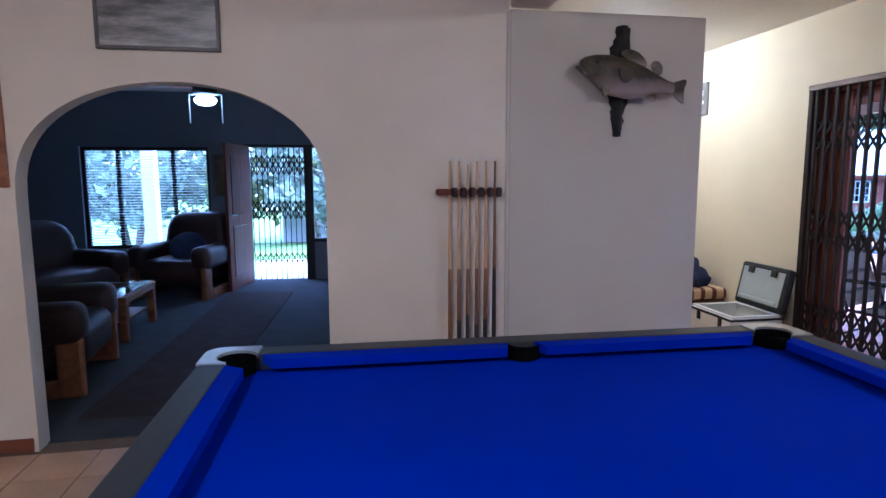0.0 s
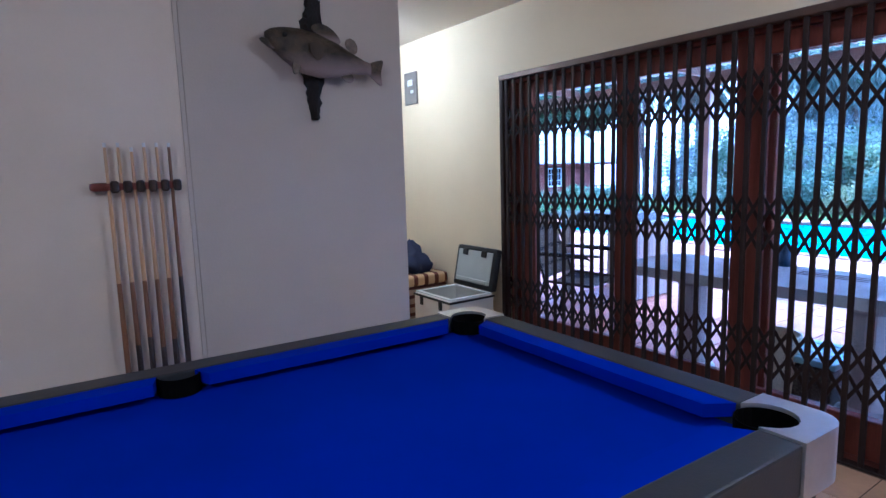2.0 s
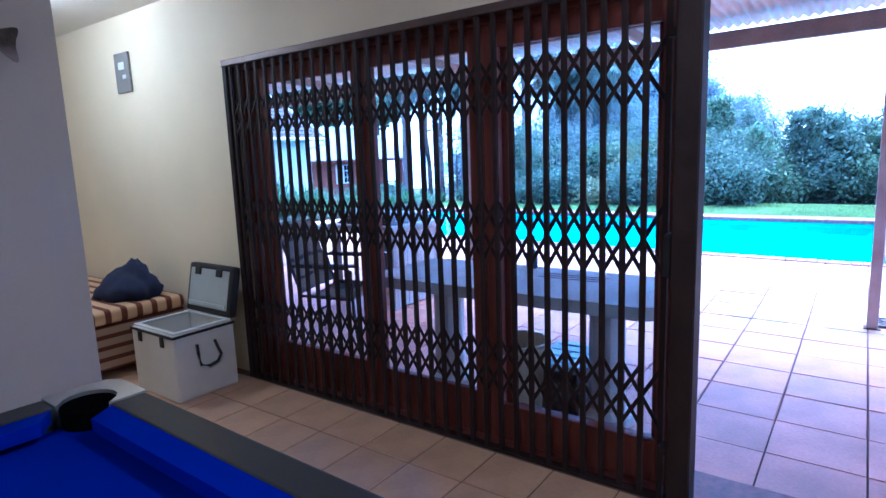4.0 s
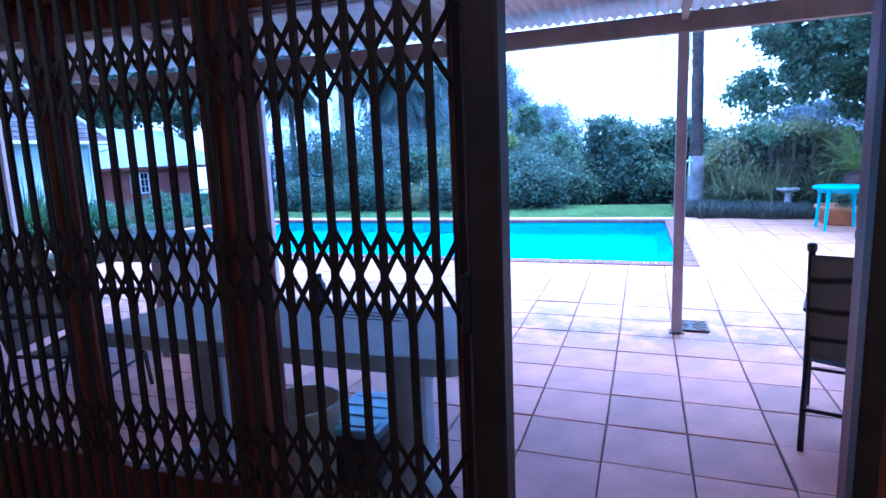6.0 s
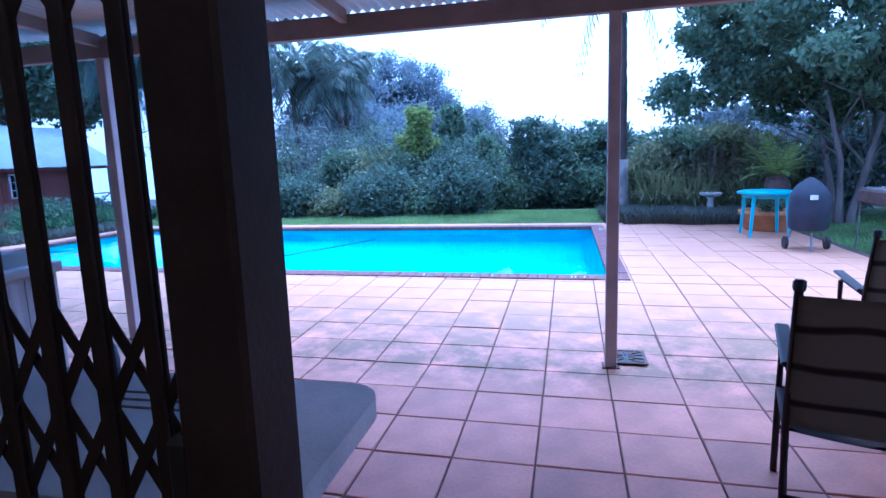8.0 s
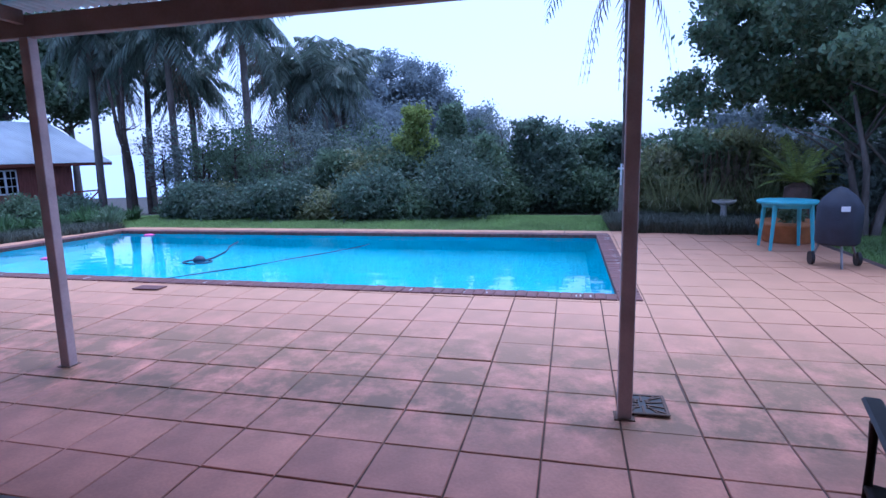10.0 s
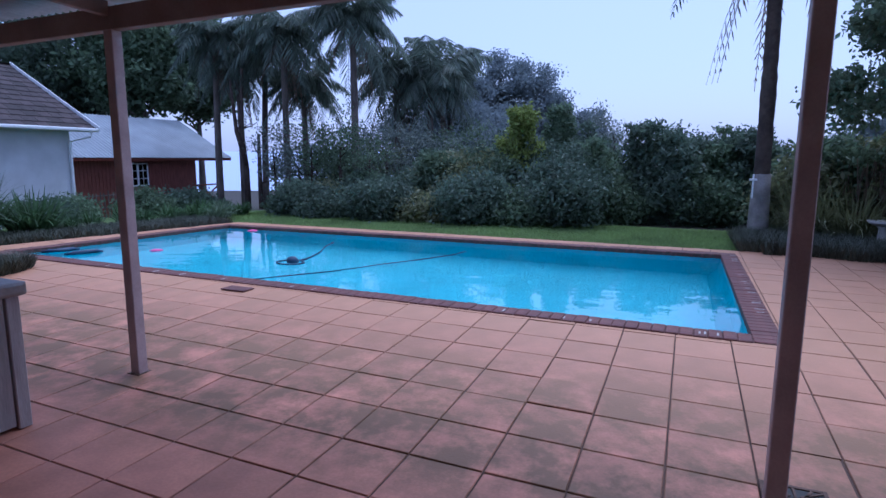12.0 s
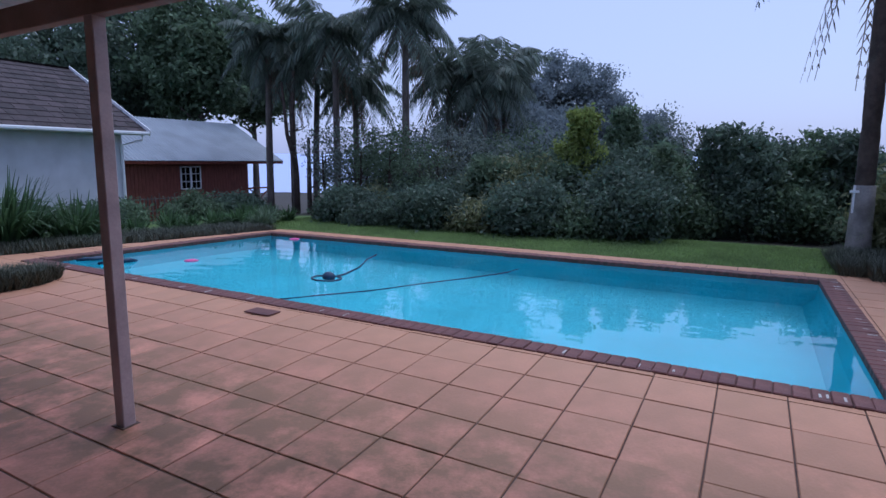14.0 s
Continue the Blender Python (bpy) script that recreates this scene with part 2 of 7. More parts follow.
M_bone = mat("pale_fin_membrane", (0.17, 0.13, 0.095), 0.55, vary=0.4, scale=30, fine=90, bump=0.1)
M_driftwood = mat("dark_driftwood", (0.014, 0.011, 0.011), 0.8, vary=0.5, scale=12, fine=60, bump=0.6)
M_box_steel = mat("grey_box_paint", (0.21, 0.20, 0.19), 0.5, vary=0.15, scale=8, fine=80, bump=0.05)
M_art = mat("grey_sea_photograph", (0.30, 0.29, 0.30), 0.3, vary=0.7, scale=3, fine=20, bump=0, stretch=(1.2, 1, 6), coat=0.6)
M_art2 = mat("brown_photograph", (0.16, 0.10, 0.05), 0.3, vary=0.6, scale=5, fine=30, bump=0, coat=0.4)
M_frame_grey = mat("grey_wood_frame", (0.11, 0.10, 0.10), 0.5, vary=0.3, scale=6, fine=80, bump=0.1)
M_glass = thin_glass("window_glass", (0.94, 0.97, 0.99))
M_glass_clear = thin_glass("clear_glass", (0.95, 0.97, 0.98))
M_blind = mat("pale_blind_slat", (0.55, 0.58, 0.6), 0.5, vary=0.05, scale=4, fine=40, bump=0.02)
M_lamp = glow("warm_lamp_glass", (1.0, 0.85, 0.68), 3.0)
# Emission of a backdrop sheet that stands for mist; no lamp.
M_mist_glow = glow("mist_backdrop_glow", (0.56, 0.65, 0.92), 0.55)
M_cool_lamp = glow("cool_lamp_glass", (0.80, 0.92, 1.0), 1.6)


def paving_material():
    """Cast paving tile: pink-terracotta, paler and yellower towards the pool, with green-black algae in patches along
    the drip line.
    """
    m = mat("terracotta_paving_tile", (0.47, 0.20, 0.14), 0.6, vary=0.26, scale=3.0, fine=55, bump=0.12, per_object=0.14, spec=0.45)
    nodes, links = m.node_tree.nodes, m.node_tree.links
    b = nodes["Principled BSDF"]
    base = b.inputs["Base Color"].links[0].from_socket
    geo = nodes.new("ShaderNodeNewGeometry")
    sep = nodes.new("ShaderNodeSeparateXYZ")
    links.new(geo.outputs["Position"], sep.inputs[0])
    big = nodes.new("ShaderNodeTexNoise")
    big.inputs["Scale"].default_value, big.inputs["Detail"].default_value = 3.0, 12
    big.inputs["Roughness"].default_value = 0.68
    links.new(geo.outputs["Position"], big.inputs["Vector"])
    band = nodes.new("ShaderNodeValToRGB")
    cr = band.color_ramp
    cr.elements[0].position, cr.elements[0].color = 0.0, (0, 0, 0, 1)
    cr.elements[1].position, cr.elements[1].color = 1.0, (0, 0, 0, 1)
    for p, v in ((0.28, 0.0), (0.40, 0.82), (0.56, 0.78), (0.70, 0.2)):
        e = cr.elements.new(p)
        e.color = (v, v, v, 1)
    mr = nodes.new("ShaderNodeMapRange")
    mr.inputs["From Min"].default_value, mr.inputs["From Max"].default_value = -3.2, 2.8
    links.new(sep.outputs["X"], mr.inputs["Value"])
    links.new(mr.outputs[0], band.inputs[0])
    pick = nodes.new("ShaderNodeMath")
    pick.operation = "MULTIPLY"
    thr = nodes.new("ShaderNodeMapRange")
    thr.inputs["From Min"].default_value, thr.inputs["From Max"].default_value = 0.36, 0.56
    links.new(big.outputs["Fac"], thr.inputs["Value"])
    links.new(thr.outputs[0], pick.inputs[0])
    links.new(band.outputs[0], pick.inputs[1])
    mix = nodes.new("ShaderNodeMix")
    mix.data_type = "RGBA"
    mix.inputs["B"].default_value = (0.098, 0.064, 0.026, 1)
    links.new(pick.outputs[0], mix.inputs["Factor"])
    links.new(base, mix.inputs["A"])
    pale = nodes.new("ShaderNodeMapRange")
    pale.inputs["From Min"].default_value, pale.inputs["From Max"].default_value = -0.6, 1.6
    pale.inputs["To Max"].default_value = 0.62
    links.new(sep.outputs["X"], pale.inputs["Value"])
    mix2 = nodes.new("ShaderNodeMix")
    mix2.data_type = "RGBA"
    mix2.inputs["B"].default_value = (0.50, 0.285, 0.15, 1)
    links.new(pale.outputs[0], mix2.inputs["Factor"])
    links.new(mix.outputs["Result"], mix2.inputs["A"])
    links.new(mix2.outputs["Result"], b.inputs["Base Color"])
    return m


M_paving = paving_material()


def ground_material():
    m = mat("garden_soil_and_lawn", (0.10, 0.17, 0.04), 0.9, vary=0.35, scale=1.5, fine=40, bump=0.4)
    nodes, links = m.node_tree.nodes, m.node_tree.links
    b = nodes["Principled BSDF"]
    base = b.inputs["Base Color"].links[0].from_socket
    geo = nodes.new("ShaderNodeNewGeometry")
    sep = nodes.new("ShaderNodeSeparateXYZ")
    links.new(geo.outputs["Position"], sep.inputs[0])
    mr = nodes.new("ShaderNodeMapRange")
    mr.inputs["From Min"].default_value, mr.inputs["From Max"].default_value = 9.6, 10.4
    links.new(sep.outputs["X"], mr.inputs["Value"])
    mix = nodes.new("ShaderNodeMix")
    mix.data_type = "RGBA"
    mix.inputs["B"].default_value = (0.035, 0.028, 0.018, 1)
    links.new(mr.outputs[0], mix.inputs["Factor"])
    links.new(base, mix.inputs["A"])
    links.new(mix.outputs["Result"], b.inputs["Base Color"])
    return m


M_ground = ground_material()


def stripes_material(name, ca, cb, scale, direction, bend=0.4, edges=(0.26, 0.38)):
    m = mat(name, ca, 0.85, vary=0.15, scale=6, fine=200, bump=0.2)
    nodes, links = m.node_tree.nodes, m.node_tree.links
    b = nodes["Principled BSDF"]
    w = nodes.new("ShaderNodeTexWave")
    w.bands_direction = direction
    w.inputs["Scale"].default_value, w.inputs["Distortion"].default_value = scale, bend
    w.inputs["Detail Scale"].default_value = 0.7
    co = nodes.new("ShaderNodeTexCoord")
    links.new(co.outputs["Object"], w.inputs["Vector"])
    r = nodes.new("ShaderNodeValToRGB")
    r.color_ramp.elements[0].position, r.color_ramp.elements[0].color = edges[0], (*ca, 1)
    r.color_ramp.elements[1].position, r.color_ramp.elements[1].color = edges[1], (*cb, 1)
    links.new(w.outputs["Fac"], r.inputs[0])
    links.new(r.outputs[0], b.inputs["Base Color"])
    return m


M_stripes = stripes_material("striped_mattress_cloth", (0.14, 0.04, 0.022), (0.66, 0.46, 0.25), 2.9, "X")
M_sling = stripes_material("zebra_printed_sling_fabric", (0.028, 0.022, 0.018), (0.18, 0.14, 0.105), 2.3, "Z", 3.6, (0.03, 0.16))
M_checks = stripes_material("brown_woven_base", (0.10, 0.03, 0.02), (0.36, 0.25, 0.17), 4.0, "Z")


def fish_material():
    m = mat("bass_skin", (0.062, 0.044, 0.022), 0.38, vary=0.85, scale=22, fine=160, bump=0.6, coat=0.12)
    nodes, links = m.node_tree.nodes, m.node_tree.links
    b = nodes["Principled BSDF"]
    base = b.inputs["Base Color"].links[0].from_socket
    co = nodes.new("ShaderNodeTexCoord")
    sep = nodes.new("ShaderNodeSeparateXYZ")
    links.new(co.outputs["Generated"], sep.inputs[0])
    r = nodes.new("ShaderNodeValToRGB")
    r.color_ramp.elements[0].position, r.color_ramp.elements[0].color = 0.16, (1, 1, 1, 1)
    r.color_ramp.elements[1].position, r.color_ramp.elements[1].color = 0.50, (0, 0, 0, 1)
    links.new(sep.outputs["Z"], r.inputs[0])
    mix = nodes.new("ShaderNodeMix")
    mix.data_type = "RGBA"
    mix.inputs["B"].default_value = (0.27, 0.215, 0.215, 1)
    links.new(r.outputs[0], mix.inputs["Factor"])
    links.new(base, mix.inputs["A"])
    links.new(mix.outputs["Result"], b.inputs["Base Color"])
    return m


M_fish = fish_material()


# ---- building blocks ----
def box(bm, x0, x1, y0, y1, z0, z1, bevel=0.0, seg=1):
    geo = bmesh.ops.create_cube(bm, size=1.0, matrix=Matrix.Translation(((x0 + x1) / 2, (y0 + y1) / 2, (z0 + z1) / 2))
                                @ Matrix.Diagonal((abs(x1 - x0), abs(y1 - y0), abs(z1 - z0), 1)))
    if bevel:
        edges = list({e for v in geo["verts"] for e in v.link_edges})
        bmesh.ops.bevel(bm, geom=edges, offset=bevel, segments=seg, affect="EDGES", profile=0.6)
    return bm


def bar(bm, a, b, w, h, up=(0, 0, 1), bevel=0.0):
    """A straight bar of section w x h from a to b."""
    a, b = Vector(a), Vector(b)
    d = (b - a)
    z = d.normalized()
    x = Vector(up).cross(z)
    if x.length < 1e-4:
        x = Vector((1, 0, 0)).cross(z)
    x.normalize()
    y = z.cross(x)
    m = Matrix((x, y, z)).transposed().to_4x4()
    m.translation = (a + b) / 2
    geo = bmesh.ops.create_cube(bm, size=1.0, matrix=m @ Matrix.Diagonal((w, h, d.length, 1)))
    if bevel:
        edges = list({e for v in geo["verts"] for e in v.link_edges})
        bmesh.ops.bevel(bm, geom=edges, offset=bevel, segments=1, affect="EDGES")
    return bm


def rod(bm, a, b, r0, r1=None, seg=10):
    """A round bar from a to b that may taper."""
    r1 = r0 if r1 is None else r1
    a, b = Vector(a), Vector(b)
    d = b - a
    m = d.to_track_quat("Z", "Y").to_matrix().to_4x4()
    m.translation = (a + b) / 2
    bmesh.ops.create_cone(bm, cap_ends=True, segments=seg, radius1=r0, radius2=r1, depth=d.length, matrix=m)
    return bm


def tube(bm, pts, radii, seg=8):
    """A swept round limb through the points."""
    rings = []
    n = len(pts)
    for i, p in enumerate(pts):
        p = Vector(p)
        d = (Vector(pts[min(i + 1, n - 1)]) - Vector(pts[max(i - 1, 0)])).normalized()
        x = d.orthogonal().normalized() if abs(d.z) < 0.95 else Vector((1, 0, 0))
        x = (x - d * x.dot(d)).normalized()
        y = d.cross(x)
        r = radii[i] if isinstance(radii, (list, tuple)) else radii
        rings.append([bm.verts.new(p + (x * math.cos(k * math.tau / seg) + y * math.sin(k * math.tau / seg)) * r) for k in range(seg)])
    for a, b in zip(rings, rings[1:]):
        best = min(range(seg), key=lambda s: (a[0].co - b[s].co).length)
        for k in range(seg):
            bm.faces.new((a[k], a[(k + 1) % seg], b[(k + 1 + best) % seg], b[(k + best) % seg]))
    bm.faces.new(rings[0][::-1])
    bm.faces.new(rings[-1])
    return bm


def lathe(bm, profile, cx=0.0, cy=0.0, seg=24):
    """A turned body from (radius, height) pairs."""
    rings = [[bm.verts.new((cx + r * math.cos(k * math.tau / seg), cy + r * math.sin(k * math.tau / seg), z)) for k in range(seg)] for r, z in profile]
    for a, b in zip(rings, rings[1:]):
        for k in range(seg):
            bm.faces.new((a[k], a[(k + 1) % seg], b[(k + 1) % seg], b[k]))
    bm.faces.new(rings[0][::-1])
    bm.faces.new(rings[-1])
    return bm


def slab(bm, outline, z0, z1):
    """A flat piece with the given outline in plan."""
    lo = [bm.verts.new((x, y, z0)) for x, y in outline]
    hi = [bm.verts.new((x, y, z1)) for x, y in outline]
    n = len(outline)
    bm.faces.new(hi)
    bm.faces.new(lo[::-1])
    for i in range(n):
        bm.faces.new((lo[i], lo[(i + 1) % n], hi[(i + 1) % n], hi[i]))
    bmesh.ops.recalc_face_normals(bm, faces=bm.faces[:])
    return bm


def finish(name, bm, material, smooth=False):
    me = bpy.data.meshes.new(name)
    if smooth:
        for fc in bm.faces:
            fc.smooth = True
    bm.to_mesh(me)
    bm.free()
    me.materials.append(material)
    return new(name, me)


def part(name, bm, material, parent, label="", smooth=False):
    ob = finish(name, bm, material, smooth)
    ob.parent = parent
    if parent.type == "EMPTY":
        ob.matrix_parent_inverse = Matrix.Translation(parent.location).inverted()
    if label:
        ob["label"] = label
    return ob


def thing(name, at, label, category, group=""):
    e = new(name)
    e.empty_display_size = 0.1
    e.location = at
    return tagged(e, label, category, group)


def single(name, bm, material, label, category, group="", kind="", smooth=False):
    return tagged(finish(name, bm, material, smooth), label, category, group, kind)


def structure(name, bm, material, label="", category="", smooth=False):
    return tagged(finish(name, bm, material, smooth), label, category, "", "structure")


def B():
    return bmesh.new()


def from_arrays(name, verts, faces, material, smooth=False):
    me = bpy.data.meshes.new(name)
    me.from_pydata(verts, [], faces)
    me.materials.append(material)
    if smooth:
        me.shade_smooth()
    return new(name, me)


# ---- the house: structure ----
FL = 0.02        # indoor floor level
CEIL = 2.60
WX = -3.87       # inner face of the wall with the sliding doors
NY = 2.23        # face of the wall with the arch


def wall_with_door():
    bm = B()
    box(bm, WX, WX + 0.24, 2.60, 7.54, -0.1, 2.75)
    box(bm, WX, WX + 0.24, -4.2, -1.145, -0.1, 2.75)
    box(bm, WX, WX + 0.24, -1.145, 2.60, 2.09, 2.75)
    structure("wall_east", bm, M_yellow, "cream yellow plastered wall around the sliding doors", "wall")


def arch_wall():
    """The wall with the arch: cut from one outline, 0.12 m thick."""
    xa, xb, spring, apex = -8.835, -7.285, 1.38, 1.972
    cx, rx = (xa + xb) / 2, (xb - xa) / 2
    n = 28
    arc = [(cx - rx * math.cos(math.pi * k / n), spring + (apex - spring) * max(0.0, math.sin(math.pi * k / n)) ** 0.82) for k in range(n + 1)]
    left, right, top, lo = -10.6, -6.24, CEIL + 0.1, -0.1
    bm = B()
    for i in range(n):
        (x0, z0), (x1, z1) = arc[i], arc[i + 1]
        quads = []
        for y in (NY, NY + 0.12):
            quads.append([bm.verts.new((x0, y, z0)), bm.verts.new((x1, y, z1)), bm.verts.new((x1, y, top)), bm.verts.new((x0, y, top))])
        a, b = quads
        bm.faces.new(a[::-1])
        bm.faces.new(b)
        bm.faces.new((a[0], a[1], b[1], b[0]))
    box(bm, left, xa, NY, NY + 0.12, lo, top)
    box(bm, xb, right, NY, NY + 0.12, lo, top)
    bmesh.ops.remove_doubles(bm, verts=bm.verts[:], dist=0.0005)
    structure("wall_north", bm, M_cream, "cream plastered wall with a round arch", "wall")
    bm = B()
    box(bm, -6.235, -5.02, NY - 0.006, NY + 0.115, -0.1, 2.415, 0.004)
    structure("wall_partition", bm, M_white_wall, "white board partition that stops below the ceiling", "wall")
    bm = B()
    box(bm, -6.255, -6.235, NY - 0.008, NY - 0.0005, FL, 2.40)
    structure("trim_joint", bm, M_white_wall, "painted joint strip between wall and partition", "trim")
    bm = B()
    box(bm, -6.24, -6.02, -4.0, NY - 0.02, 2.415, CEIL + 0.05, 0.008)
    structure("ceiling_beam", bm, M_white_wall, "white plastered ceiling beam", "beam")
    bm = B()
    box(bm, -10.5, xa - 0.02, NY - 0.015, NY + 0.002, FL, FL + 0.075, 0.004)
    structure("baseboard", bm, M_skirting, "brown wooden skirting board", "baseboard")


def other_walls():
    bm = B()
    box(bm, -10.8, -10.6, -4.2, NY + 0.12, -0.1, 2.75)
    structure("wall_west", bm, M_cream, "cream plastered wall", "wall")
    bm = B()
    box(bm, -10.8, WX + 0.24, -4.4, -4.2, -0.1, 2.75)
    structure("wall_south", bm, M_cream, "cream plastered wall behind the pool table", "wall")
    bm = B()
    box(bm, -6.45, -6.25, NY + 0.12, 7.3, -0.1, 2.75)
    structure("wall_inner", bm, M_yellow, "wall between the lounge and the alcove", "wall")
    bm = B()
    box(bm, -6.25, WX, 5.6, 5.8, -0.1, 2.75)
    structure("wall_alcove", bm, M_yellow, "cream yellow end wall of the alcove", "wall")
    bm = B()
    box(bm, -11.4, -11.2, 2.7, 7.5, -0.1, 2.75)
    structure("wall_lounge_west", bm, M_lounge_wall, "blue grey lounge wall", "wall")
    bm = B()
    box(bm, -11.4, -10.6, NY + 0.12, 2.7, -0.1, 2.75)
    structure("wall_lounge_return", bm, M_lounge_wall, "blue grey return of the lounge wall", "wall")
    # far lounge wall with a window and a door opening
    bm = B()
    y0, y1 = 7.3, 7.5
    box(bm, -11.4, -10.55, y0, y1, -0.1, 2.75)
    box(bm, -10.55, -8.95, y0, y1, -0.1, 0.52)
    box(bm, -10.55, -8.95, y0, y1, 1.88, 2.75)
    box(bm, -8.95, -8.50, y0, y1, -0.1, 2.75)
    box(bm, -8.50, -6.96, y0, y1, 1.92, 2.75)
    box(bm, -7.58, -6.96, y0, y1, -0.1, 0.56)
    box(bm, -6.96, -6.25, y0, y1, -0.1, 2.75)
    structure("wall_lounge_north", bm, M_lounge_wall, "dark grey lounge wall with window and front door", "wall")
    bm = B()
    box(bm, -11.4, WX + 0.24, -4.4, 7.54, CEIL, CEIL + 0.15)
    structure("ceiling", bm, M_ceiling, "cream painted ceiling", "ceiling")


def floors():
    bm = B()
    box(bm, -10.8, WX + 0.24, -4.3, 5.7, -0.12, FL - 0.004)
    structure("floor", bm, M_igrout, "floor of square beige ceramic tiles", "floor")
    bm = B()
    box(bm, -11.3, -6.3, NY + 0.1, 7.45, -0.1, FL + 0.004)
    structure("floor_lounge", bm, M_carpet, "grey lounge carpet", "floor")
    bm = B()
    box(bm, WX - 0.05, WX + 0.26, -1.06, 2.60, -0.05, FL + 0.006, 0.004)
    structure("door_sill", bm, M_dark_wood, "dark wooden sill under the sliding doors", "sill")


wall_with_door()
arch_wall()
other_walls()
floors()


# ---- sliding doors and the security gate ----
def sliding_doors():
    d = tagged(thing("sliding_door", (WX, 0.8, FL), "dark red-brown hardwood sliding doors with large panes, one leaf open", "door"), kind="structure")
    bm = B()
    x0, x1 = WX + 0.02, WX + 0.14
    box(bm, x0, x1, 2.53, 2.60, FL, 2.09, 0.004)
    box(bm, x0, WX + 0.243, -1.145, -1.115, FL, 2.09, 0.004)
    box(bm, x0, x1, -1.115, 2.53, 2.04, 2.09, 0.004)
    part("door_frame", bm, M_dark_wood, d)
    for a, b, ga, gb, x, kick in ((1.545, 2.53, 1.62, 2.36, 0.05, 0.28), (0.765, 1.545, 0.85, 1.47, 0.05, 0.26), (-0.13, 0.765, -0.05, 0.69, 0.05, 0.22)):
        xa, xb = WX + x, WX + x + 0.04
        bm = B()
        box(bm, xa, xb, a, ga, FL + 0.01, 2.04, 0.004)
        box(bm, xa, xb, gb, b, FL + 0.01, 2.04, 0.004)
        box(bm, xa, xb, ga, gb, FL + 0.01, kick, 0.004)
        box(bm, xa, xb, ga, gb, 1.94, 2.04, 0.004)
        leaf = part("door_leaf", bm, M_dark_wood, d)
        bm = B()
        box(bm, xa + 0.017, xa + 0.022, ga - 0.008, gb + 0.008, kick - 0.008, 1.948)
        pane = part("pane", bm, M_glass, leaf, "clear pane")
        pane.visible_shadow = False
    # the open leaf, pushed behind its neighbour
    bm = B()
    xa, xb = WX + 0.10, WX + 0.138
    a, b, ga, gb = -0.10, 0.74, -0.02, 0.66
    box(bm, xa, xb, a, ga, FL + 0.01, 2.04, 0.004)
    box(bm, xa, xb, gb, b, FL + 0.01, 2.04, 0.004)
    box(bm, xa, xb, ga, gb, FL + 0.01, 0.21, 0.004)
    box(bm, xa, xb, ga, gb, 1.94, 2.04, 0.004)
    leaf = part("door_leaf", bm, M_dark_wood, d)
    bm = B()
    box(bm, xa + 0.016, xa + 0.021, ga - 0.008, gb + 0.008, 0.202, 1.948)
    pane = part("pane", bm, M_glass_clear, leaf)
    pane.visible_shadow = False
    bm = B()
    bar(bm, (WX + 0.025, -0.105, 0.95), (WX + 0.025, -0.105, 1.12), 0.018, 0.03, bevel=0.004)
    part("handle", bm, M_black, leaf, "black pull handle")


